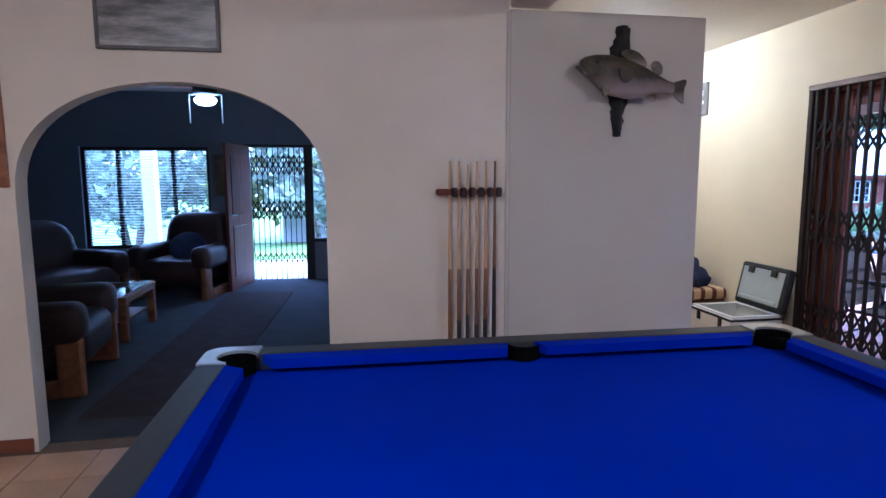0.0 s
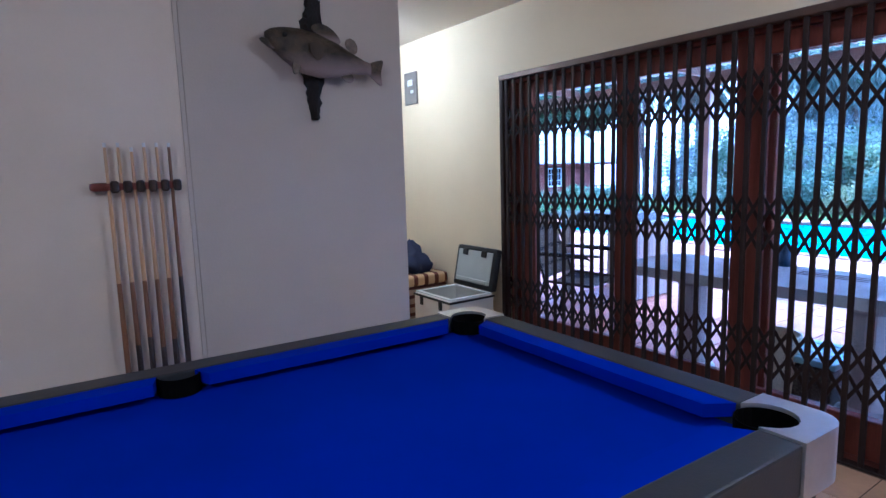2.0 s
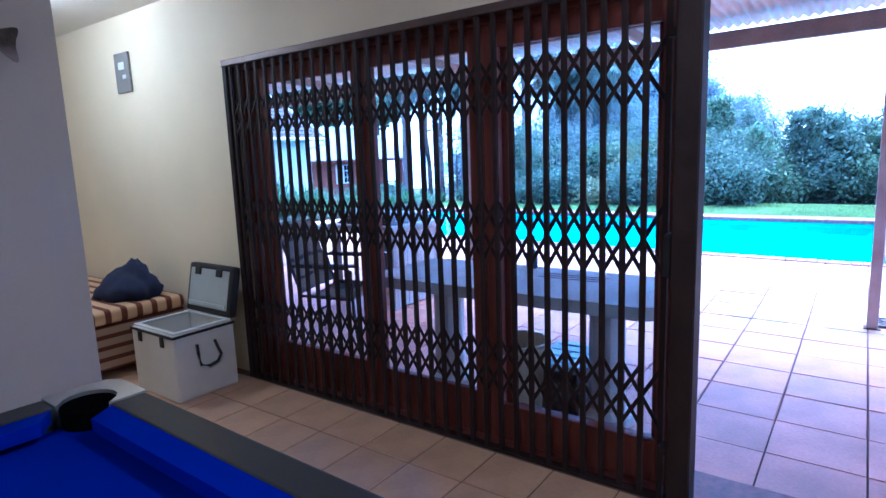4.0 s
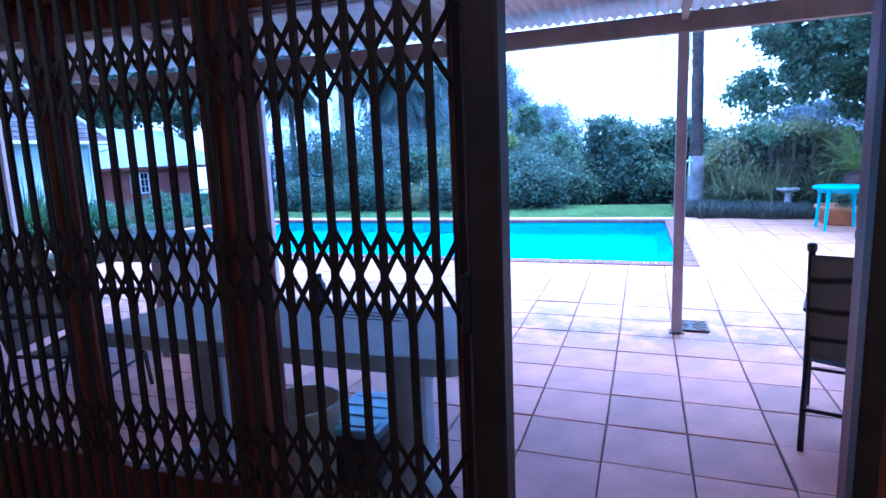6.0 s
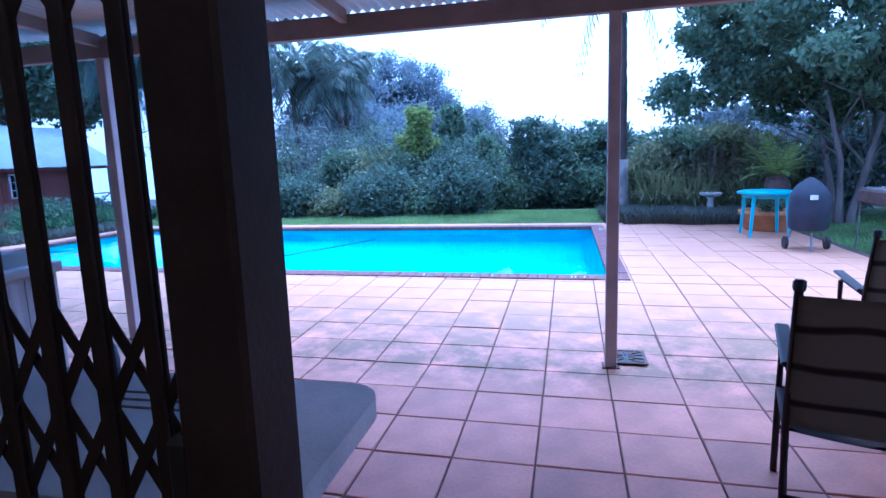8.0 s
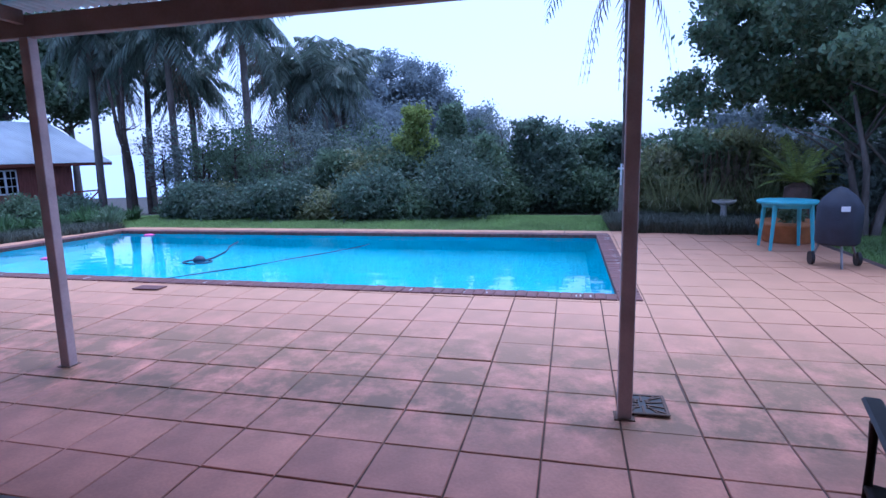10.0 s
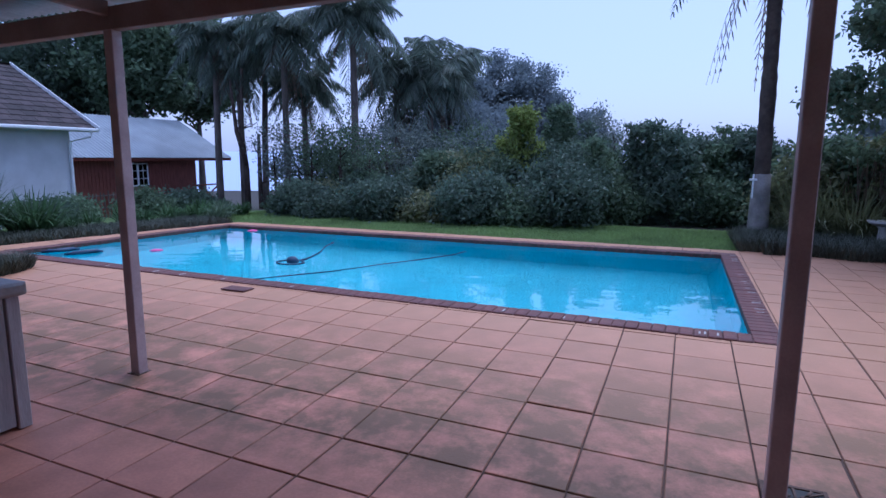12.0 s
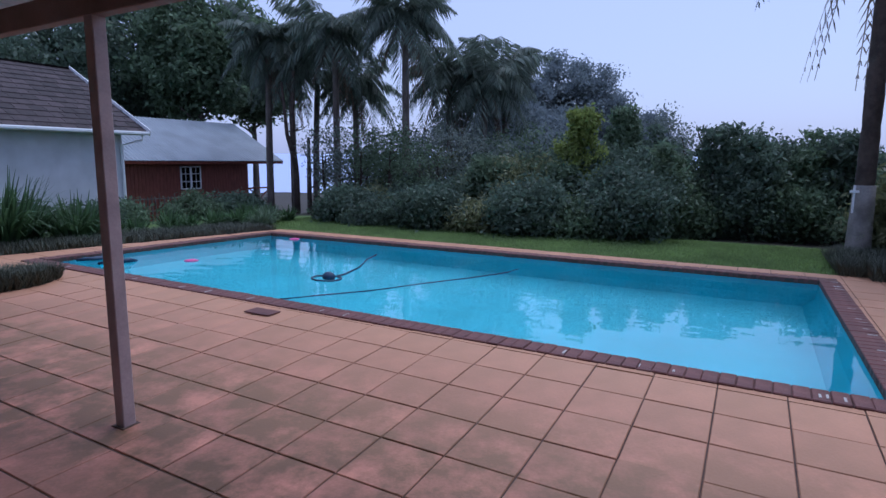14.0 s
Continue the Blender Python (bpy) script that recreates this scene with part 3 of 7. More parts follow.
def trellis_gate():
    g = thing("security_gate", (WX, 0.8, FL), "brown steel folding trellis security gate, drawn across the sliding doors", "gate")
    y_end, y_start, n = -0.10, 2.555, 33
    step = (y_start - y_end) / (n - 1)
    xf, xb = WX - 0.052, WX - 0.028
    bm = B()
    box(bm, WX - 0.07, WX - 0.002, -1.115, 2.62, 2.062, 2.10, 0.004)
    part("top_track", bm, M_gate_frame, g, "bronze aluminium track")
    bm = B()
    box(bm, WX - 0.065, WX - 0.002, 2.58, 2.62, FL + 0.001, 2.062, 0.004)
    part("side_channel", bm, M_gate, g)
    bm = B()
    box(bm, WX - 0.06, WX - 0.006, -1.115, 2.58, FL + 0.001, FL + 0.012, 0.002)
    part("bottom_track", bm, M_gate, g)
    bm = B()
    box(bm, WX - 0.20, WX - 0.10, -0.246, -0.16, FL + 0.02, 2.055, 0.006)
    lock = part("lock_post", bm, M_gate, g, "wide steel lock post")
    for z in (0.25, 1.05, 1.85):
        bm = B()
        box(bm, WX - 0.0995, xb, -0.20, -0.10, z, z + 0.03, 0.002)
        part("hinge_bracket", bm, M_gate, lock)
    bm = B()
    box(bm, WX - 0.185, WX - 0.10, -0.16, -0.128, 0.99, 1.15, 0.006)
    part("lock_case", bm, M_black, lock)
    bm = B()
    box(bm, WX - 0.062, WX - 0.004, -1.11, -1.06, FL + 0.012, 2.06, 0.004)
    part("closing_channel", bm, M_gate, g)
    bm = B()
    box(bm, WX - 0.03, WX - 0.001, -1.50, -1.113, FL + 0.001, 2.10, 0.004)
    part("side_board", bm, M_dark_wood, g, "dark wooden side board")
    bm = B()
    box(bm, -0.004, 0.002, -0.0115, 0.0115, FL + 0.014, 2.06, 0.0015)
    box(bm, 0.007, 0.012, -0.0115, 0.0115, FL + 0.014, 2.06)
    me = bpy.data.meshes.new("upright")
    bm.to_mesh(me)
    bm.free()
    me.materials.append(M_gate)
    for k in range(n):
        o = new("upright", me)
        o.parent = g
        o.matrix_parent_inverse = Matrix.Translation(g.location).inverted()
        o.location = (xf, y_end + k * step, 0)
    for za, zc in ((1.87, 1.62), (1.25, 0.96), (0.59, 0.32)):
        for flip in (0, 1):
            bm = B()
            x = xf + 0.004 if flip else xf + 0.013
            a, c = (za, zc) if flip else (zc, za)
            bar(bm, (x, 0, a), (x, 2 * step, c), 0.017, 0.003, up=(1, 0, 0))
            me = bpy.data.meshes.new("lattice_strap")
            bm.to_mesh(me)
            me.materials.append(M_gate)
            bm.free()
            bm = B()
            bar(bm, (x, 0, a), (x, step, (a + c) / 2), 0.017, 0.003, up=(1, 0, 0))
            half = bpy.data.meshes.new("lattice_strap")
            bm.to_mesh(half)
            half.materials.append(M_gate)
            bm.free()
            for k in range(n - 1):
                o = new("lattice_strap", me if k < n - 2 else half)
                o.parent = g
                o.matrix_parent_inverse = Matrix.Translation(g.location).inverted()
                o.location = (0, y_end + k * step, 0)


sliding_doors()
trellis_gate()


# ---- indoor things ----
def pool_table():
    t = thing("pool_table", (0, 0, 0), "pool table with royal blue cloth, charcoal rails and silver corner caps", "pool table")
    hl, hw, rail = 1.06, 0.63, 0.115
    top, bed = 0.905, 0.852
    bm = B()
    box(bm, -hl + 0.05, hl - 0.05, -hw + 0.05, hw - 0.05, bed - 0.05, bed)
    part("cloth_bed", bm, M_felt, t, "royal blue cloth")
    bm = B()
    box(bm, -hl + 0.03, hl - 0.03, -hw + 0.03, hw - 0.03, 0.58, bed - 0.05, 0.01)
    part("body", bm, M_table_body, t)
    cap = 0.17
    for s in (-1, 1):
        bm = B()
        y0, y1 = sorted((s * hw, s * (hw - rail + 0.03)))
        box(bm, -hl + cap, hl - cap, y0, y1, 0.80, top, 0.006, 2)
        part("rail", bm, M_rail, t)
        for a, b in ((-hl + rail + 0.085, -0.062), (0.062, hl - rail - 0.085)):
            bm = B()
            o, i = s * (hw - rail + 0.031), s * (hw - rail - 0.03)
            slab(bm, [(a - 0.02, o), (b + 0.02 if b > 0.5 else b + 0.008, o), (b - 0.02 if b > 0.5 else b - 0.006, i), (a + 0.02 if a < -0.5 else a + 0.006, i)][::s], bed + 0.020, top - 0.002)
            part("cushion", bm, M_felt, t)
        bm = B()
        x0, x1 = sorted((s * hl, s * (hl - rail + 0.03)))
        box(bm, x0, x1, -hw + cap, hw - cap, 0.80, top, 0.006, 2)
        part("rail", bm, M_rail, t)
        bm = B()
        o, i = s * (hl - rail + 0.031), s * (hl - rail - 0.03)
        slab(bm, [(o, -hw + rail + 0.065), (o, hw - rail - 0.065), (i, hw - rail - 0.105), (i, -hw + rail + 0.105)][::-s], bed + 0.020, top - 0.002)
        part("cushion", bm, M_felt, t)
    for sx in (-1, 1):
        for sy in (-1, 1):
            bm = B()
            px, py = sx * (hl - rail + 0.01), sy * (hw - rail + 0.01)
            out = []
            for k in range(7):
                a = math.pi / 2 * k / 6
                out.append((sx * (hl - 0.055 + 0.06 * math.sin(a)), sy * (hw - 0.055 + 0.06 * math.cos(a))))
            out = [(sx * (hl - cap + 0.001), sy * (hw + 0.004))] + out + [(sx * (hl + 0.004), sy * (hw - cap + 0.001)), (sx * (hl - rail + 0.03), sy * (hw - cap + 0.001))]
            for k in range(9):
                a = math.radians(-40 + 170 * k / 8)
                out.append((px + sx * 0.062 * math.cos(a), py + sy * 0.062 * math.sin(a)))
            out.append((sx * (hl - cap + 0.001), sy * (hw - rail + 0.03)))
            slab(bm, out if sx * sy < 0 else out[::-1], 0.79, top + 0.003)
            part("corner_cap", bm, M_chrome, t, "silver corner cap")
            # Liner as a shallow closed cup; its black floor replaces a shaded hole.
            bm = B()
            lathe(bm, [(0.060, bed - 0.01), (0.0615, top - 0.006), (0.0585, top - 0.006), (0.056, bed + 0.004), (0.001, bed + 0.003)], px, py, 20)
            part("pocket", bm, M_pocket, t, "black pocket liner, its floor blacked for the shade of the hole")
            bm = B()
            lx, ly = sx * (hl - 0.17), sy * (hw - 0.17)
            box(bm, lx - 0.075, lx + 0.075, ly - 0.075, ly + 0.075, FL + 0.03, 0.58, 0.008)
            leg = part("leg", bm, M_table_body, t)
            bm = B()
            lathe(bm, [(0.05, FL), (0.055, FL + 0.01), (0.03, FL + 0.03)], lx, ly, 14)
            part("levelling_foot", bm, M_black, leg)
    for s in (-1, 1):
        bm = B()
        py = s * (hw - rail + 0.025)
        lathe(bm, [(0.055, bed - 0.01), (0.056, top - 0.003), (0.053, top - 0.003), (0.050, bed + 0.004), (0.001, bed + 0.003)], 0, py, 20)
        part("pocket", bm, M_pocket, t, "black pocket liner, its floor blacked for the shade of the hole")
    t.location = (-6.605, 0.283, 0)
    t.rotation_euler = (0, 0, radians(-1.4))


def cue_rack():
    c = thing("cue_rack", (-6.495, NY, 1.39), "dark wooden wall rack for pool cues", "cue rack")
    bm = B()
    box(bm, -6.67, -6.295, NY - 0.075, NY, 1.372, 1.408, 0.014, 2)
    part("rail", bm, M_dark_wood, c)
    for k in range(6):
        bm = B()
        x = -6.60 + k * 0.052
        lathe(bm, [(0.012, 1.362), (0.018, 1.37), (0.018, 1.410), (0.012, 1.416)], x + 0.026, NY - 0.078, 10)
        part("clip", bm, M_cue_dark, c)
    bm = B()
    box(bm, -6.66, -6.32, NY - 0.11, NY - 0.0005, FL, FL + 0.09, 0.006)
    tagged(finish("cue_stand", bm, M_skirting), "low brown wooden stand under the cues", "stand")
    for k in range(6):
        x = -6.597 + k * 0.0525
        cue = thing("pool_cue", (x, NY - 0.07, FL + 0.09), "maple pool cue with a dark butt, upright in the rack", "pool cue", "cues in the rack")
        y = NY - 0.062
        tip = 1.585 - (0.02 if k == 2 else 0)
        full = k == 5
        z1 = 0.62 + 0.03 * (k % 3)
        bm = B()
        rod(bm, (x, y, FL + 0.091), (x, y, z1), 0.0145, 0.0125, 10)
        part("butt", bm, M_cue_dark if k != 0 else M_cue_mid, cue)
        bm = B()
        rod(bm, (x, y, z1), (x, y, 0.95), 0.0125, 0.0105, 10)
        part("splice", bm, M_cue_mid if not full else M_cue_dark, cue)
        bm = B()
        rod(bm, (x, y, 0.95), (x, y, tip - 0.02), 0.0105, 0.0065, 10)
        part("shaft", bm, M_cue_light if not full else M_cue_mid, cue)
        bm = B()
        rod(bm, (x, y, tip - 0.02), (x, y, tip), 0.0068, 0.0066, 10)
        part("ferrule", bm, M_white_trim, cue)


def mounted_fish():
    """A stuffed bass on a piece of driftwood: one plain mesh for the fish."""
    f = thing("mounted_fish", (-5.55, NY, 2.0), "stuffed bass mounted on dark driftwood on the white partition", "fish trophy")
    # driftwood: a tall ragged board
    bm = B()
    rows, cols = 26, 5
    grid = []
    for r in range(rows + 1):
        v = r / rows
        z = 1.71 + 0.63 * v
        c = -5.605 + 0.015 * v
        w = (0.018 + 0.055 * min(1, v * 2.0)) * (1 - 0.55 * max(0.0, v - 0.7) / 0.3)
        line = []
        for k in range(cols + 1):
            u = k / cols * 2 - 1
            jag = 0.05 * abs(u) * (0.25 + 0.75 * v) * noise.noise(Vector((v * 17 + 3 * u, u * 7, 1)))
            line.append(bm.verts.new((c + u * w + jag, NY - 0.018 - 0.035 * (1 - u * u) - 0.01 * noise.noise(Vector((u * 3, v * 12, 5))), z + 0.13 * abs(2 * v - 1) * noise.noise(Vector((u * 5, v * 3, 9))))))
        grid.append(line)
    for r in range(rows):
        for k in range(cols):
            bm.faces.new((grid[r][k], grid[r][k + 1], grid[r + 1][k + 1], grid[r + 1][k]))
    geo = bmesh.ops.extrude_face_region(bm, geom=bm.faces[:])
    for v in geo["geom"]:
        if isinstance(v, bmesh.types.BMVert):
            v.co.y = NY - 0.001
    bmesh.ops.recalc_face_normals(bm, faces=bm.faces[:])
    part("driftwood", bm, M_driftwood, f, "dark weathered driftwood")
    # body: head to the west, swept sections
    secs = [(0.0, 0.012, 0.02, 0.0), (0.03, 0.03, 0.05, -0.004), (0.09, 0.05, 0.085, -0.012), (0.17, 0.062, 0.112, -0.02), (0.26, 0.06, 0.112, -0.018),
            (0.36, 0.048, 0.088, -0.008), (0.45, 0.03, 0.052, 0.0), (0.51, 0.02, 0.036, 0.0), (0.545, 0.014, 0.034, 0.0)]
    bm = B()
    seg = 16
    rings = []
    for s, ry, rz, dz in secs:
        x = -5.885 + s * 1.06
        zc = 2.105 + dz - 0.125 * s / 0.545
        rings.append([bm.verts.new((x, NY - 0.115 + ry * math.cos(k * math.tau / seg), zc + rz * math.sin(k * math.tau / seg))) for k in range(seg)])
    for a, b in zip(rings, rings[1:]):
        for k in range(seg):
            bm.faces.new((a[k], a[(k + 1) % seg], b[(k + 1) % seg], b[k]))
    bm.faces.new(rings[0][::-1])
    bm.faces.new(rings[-1])
    bmesh.ops.recalc_face_normals(bm, faces=bm.faces[:])

    body = part("body", bm, M_fish, f, smooth=True)

    def fin(name, pts, y, th, material):
        b2 = B()
        pts = [(x, z + 0.02 - 0.05 * (x + 5.885) / 0.578) for x, z in pts]
        for _ in range(2):
            pts = [((p[0] * a + q[0] * (4 - a)) / 4, (p[1] * a + q[1] * (4 - a)) / 4) for p, q in zip(pts, pts[1:] + pts[:1]) for a in (3, 1)]
        a = [b2.verts.new((x, y, z)) for x, z in pts]
        c = [b2.verts.new((x, y + th, z)) for x, z in pts]
        b2.faces.new(a)
        b2.faces.new(c[::-1])
        for i in range(len(pts)):
            j = (i + 1) % len(pts)
            b2.faces.new((a[i], c[i], c[j], a[j]))
        bmesh.ops.recalc_face_normals(b2, faces=b2.faces[:])
        part(name, b2, material, body)

    y = NY - 0.118
    fin("tail_fin", [(-5.33, 2.035), (-5.235, 2.075), (-5.222, 2.06), (-5.245, 2.005), (-5.235, 1.935), (-5.25, 1.93), (-5.33, 1.99)], y, 0.008, M_fish)
    fin("dorsal_fin", [(-5.66, 2.16), (-5.60, 2.205), (-5.52, 2.185), (-5.47, 2.125), (-5.50, 2.105)], y, 0.006, M_fish)
    fin("rear_dorsal_fin", [(-5.46, 2.11), (-5.44, 2.155), (-5.395, 2.15), (-5.375, 2.105), (-5.40, 2.065)], y, 0.006, M_bone)
    fin("anal_fin", [(-5.50, 1.975), (-5.47, 1.925), (-5.43, 1.915), (-5.405, 1.945), (-5.43, 1.985)], y, 0.006, M_fish)
    fin("pelvic_fin", [(-5.76, 1.98), (-5.765, 1.925), (-5.745, 1.91), (-5.725, 1.94), (-5.71, 1.975)], y - 0.03, 0.006, M_bone)
    fin("pectoral_fin", [(-5.69, 2.075), (-5.63, 2.085), (-5.60, 2.05), (-5.63, 1.99), (-5.67, 2.0)], y - 0.075, 0.006, M_dead_leaf)
    fin("lower_jaw", [(-5.915, 2.075), (-5.85, 2.065), (-5.80, 2.02), (-5.84, 2.02), (-5.90, 2.055)], y - 0.012, 0.03, M_fish)
    b2 = B()
    bmesh.ops.create_uvsphere(b2, u_segments=12, v_segments=8, radius=0.013, matrix=Matrix.Translation((-5.80, NY - 0.163, 2.11)))
    part("eye", b2, M_black, body, smooth=True)
    f.location.x += 0.025


def picture(name, x0, x1, z0, z1, y, fw, mframe, mart, label):
    p = thing(name, ((x0 + x1) / 2, y, z0), label, "picture")
    for a, b, c, d in ((x0, x1, z0, z0 + fw), (x0, x1, z1 - fw, z1), (x0, x0 + fw, z0 + fw, z1 - fw), (x1 - fw, x1, z0 + fw, z1 - fw)):
        bm = B()
        box(bm, a, b, y - 0.022, y - 0.001, c, d, 0.003)
        part("frame", bm, mframe, p)
    bm = B()
    box(bm, x0 + fw - 0.004, x1 - fw + 0.004, y - 0.012, y - 0.002, z0 + fw - 0.004, z1 - fw + 0.004)
    part("print", bm, mart, p)


def cooler_box():
    c = thing("cooler_box", (-4.31, 2.80, FL), "white plastic cooler box with its lid open against the wall", "cooler box")
    x0, x1, y0, y1, z1 = -4.52, -4.10, 2.56, 3.06, 0.45
    bm = B()
    box(bm, x0, x1, y0, y1, FL, z1, 0.02, 2)
    top = max(bm.faces, key=lambda q: q.calc_center_median().z)
    r = bmesh.ops.inset_individual(bm, faces=[top], thickness=0.035)
    bmesh.ops.translate(bm, verts=top.verts[:], vec=(0, 0, -0.30))
    part("body", bm, M_cooler, c)
    bm = B()
    for a in ((x0 + 0.012, x1 - 0.012, y0 + 0.012, y0 + 0.042), (x0 + 0.012, x1 - 0.012, y1 - 0.042, y1 - 0.012), (x0 + 0.012, x0 + 0.042, y0 + 0.042, y1 - 0.042), (x1 - 0.042, x1 - 0.012, y0 + 0.042, y1 - 0.042)):
        box(bm, *a, z1 + 0.001, z1 + 0.012, 0.003)
    part("rim", bm, M_white_trim, c)
    bm = B()
    for a in ((x0 - 0.004, x1 + 0.004, y0 - 0.004, y0 + 0.002), (x0 - 0.004, x0 + 0.002, y0 + 0.002, y1), ):
        box(bm, *a, z1 - 0.022, z1 - 0.006)
    part("seal", bm, M_black, c)
    # lid, leaning back against the wall
    bm = B()
    box(bm, -0.03, 0.03, y0 - 0.005, y1 + 0.005, 0, 0.335, 0.022, 2)
    lid = part("lid", bm, M_black, c, "black-edged open lid")
    bm = B()
    box(bm, -0.036, -0.028, y0 + 0.03, y1 - 0.03, 0.04, 0.30, 0.004)
    box(bm, -0.05, -0.036, y0 + 0.05, y1 - 0.05, 0.05, 0.075, 0.003)
    p1 = part("lid_lining", bm, M_cooler_in, lid, "pale lid lining")
    for yy in (y0 + 0.13, y1 - 0.13):
        bm = B()
        box(bm, -0.05, -0.035, yy - 0.03, yy + 0.03, 0.255, 0.31, 0.004)
        part("latch", bm, M_black, lid)
    lid.location = (x1 - 0.005, 0, z1 + 0.012)
    lid.rotation_euler = (0, radians(12), 0)
    for yy in (y0 + 0.12, y1 - 0.12):
        bm = B()
        box(bm, x0 - 0.012, x0 + 0.001, yy - 0.018, yy + 0.018, z1 - 0.085, z1 - 0.02, 0.003)
        part("catch", bm, M_black, c)
    bm = B()
    pts = [(-4.37, y0 - 0.004, 0.36), (-4.375, y0 - 0.02, 0.30), (-4.38, y0 - 0.045, 0.24), (-4.33, y0 - 0.055, 0.222), (-4.27, y0 - 0.055, 0.235), (-4.235, y0 - 0.04, 0.27), (-4.245, y0 - 0.02, 0.32), (-4.25, y0 - 0.004, 0.36)]
    tube(bm, pts, 0.009, 8)
    part("handle", bm, M_black, c, "black rope handle")
    c.location.x += 0.06
    c.location.y += 0.03


def day_bed():
    d = thing("day_bed", (-4.4, 4.3, FL), "low woven day bed with a brown and cream striped mattress", "day bed")
    bm = B()
    box(bm, -4.65, WX - 0.01, 3.45, 5.3, FL + 0.05, 0.40, 0.015)
    part("base", bm, M_checks, d, "brown woven base")
    for x in (-4.61, -3.93):
        for y in (3.5, 5.25):
            bm = B()
            box(bm, x - 0.03, x + 0.03, y - 0.03, y + 0.03, FL, FL + 0.05)
            part("foot", bm, M_dark_wood, d)
    bm = B()
    box(bm, -4.67, WX - 0.012, 3.43, 5.3, 0.401, 0.50, 0.035, 3)
    tagged(finish("mattress", bm, M_stripes, True), "brown and cream striped mattress on the day bed", "mattress")
    bm = B()
    bmesh.ops.create_icosphere(bm, subdivisions=4, radius=1.0)
    for v in bm.verts:
        n = noise.noise(v.co * 1.9) * 0.28 + noise.noise(v.co * 5) * 0.10
        p = v.co * (1 + n)
        k = 1 - 0.55 * max(0.0, p.z)
        v.co = Vector((-4.13 + p.x * 0.20 * k + 0.05 * max(0.0, p.z), 3.76 + p.y * 0.27 * k, max(0.502, 0.575 + p.z * 0.19 + 0.02 * noise.noise(v.co * 11))))
    tagged(finish("cloth_bag", bm, M_navy, True), "crumpled navy cloth bag on the striped mattress", "bag")


def wall_box():
    b = thing("meter_box", (WX, 3.96, 2.02), "grey metal wall box with a small window and switches", "wall box")
    bm = B()
    box(bm, WX - 0.022, WX - 0.001, 3.855, 4.065, 2.03, 2.325, 0.005)
    part("case", bm, M_box_steel, b)
    bm = B()
    box(bm, WX - 0.027, WX - 0.021, 3.915, 4.0, 2.20, 2.255, 0.002)
    box(bm, WX - 0.027, WX - 0.021, 3.90, 3.95, 2.13, 2.16, 0.002)
    part("switch", bm, M_white_trim, b)


def ceiling_lamp(x, y, z, energy, color, radius, label, material, drop):
    c = thing("ceiling_lamp", (x, y, CEIL), label, "ceiling lamp", "ceiling lamps")
    bm = B()
    lathe(bm, [(0.10, CEIL - 0.001), (0.10, CEIL - 0.02), (0.02, CEIL - 0.035)], x, y, 20)
    part("rose", bm, M_white_trim, c)
    bm = B()
    lathe(bm, [(0.001, z - 0.035), (0.05, z - 0.03), (0.09, z), (0.10, z + 0.03), (0.095, z + 0.04)], x, y, 20)
    s = part("shade", bm, material, c, smooth=True)
    s.visible_shadow = False
    data = bpy.data.lights.new("bulb", "POINT")
    data.energy, data.color, data.shadow_soft_size = energy, color, radius
    o = new("bulb", data)
    o.location = (x, y, z)


pool_table()
cue_rack()
mounted_fish()
picture("picture_frame", -8.40, -7.80, 2.125, 2.51, NY, 0.018, M_frame_grey, M_art, "grey framed black-and-white sea photograph")
picture("picture_frame", -9.40, -8.852, 1.43, 2.09, NY, 0.05, M_oak, M_art2, "brown wooden framed picture on the cream wall")
cooler_box()
day_bed()
wall_box()
# Unseen lamp, its place chosen to brighten the gate and the table end.
ceiling_lamp(-4.9, -0.9, 2.53, 2.6, (1.0, 0.72, 0.50), 0.05, "round frosted glass ceiling lamp, lit and out of view", M_lamp, 0.05)
ceiling_lamp(-4.75, 3.75, 2.53, 3.5, (1.0, 0.82, 0.60), 0.05, "round frosted glass ceiling lamp in the alcove, lit", M_lamp, 0.05)
ceiling_lamp(-8.3, -1.4, 2.50, 5.2, (1.0, 0.76, 0.54), 0.06, "round frosted glass ceiling lamp, lit and out of view", M_lamp, 0.05)


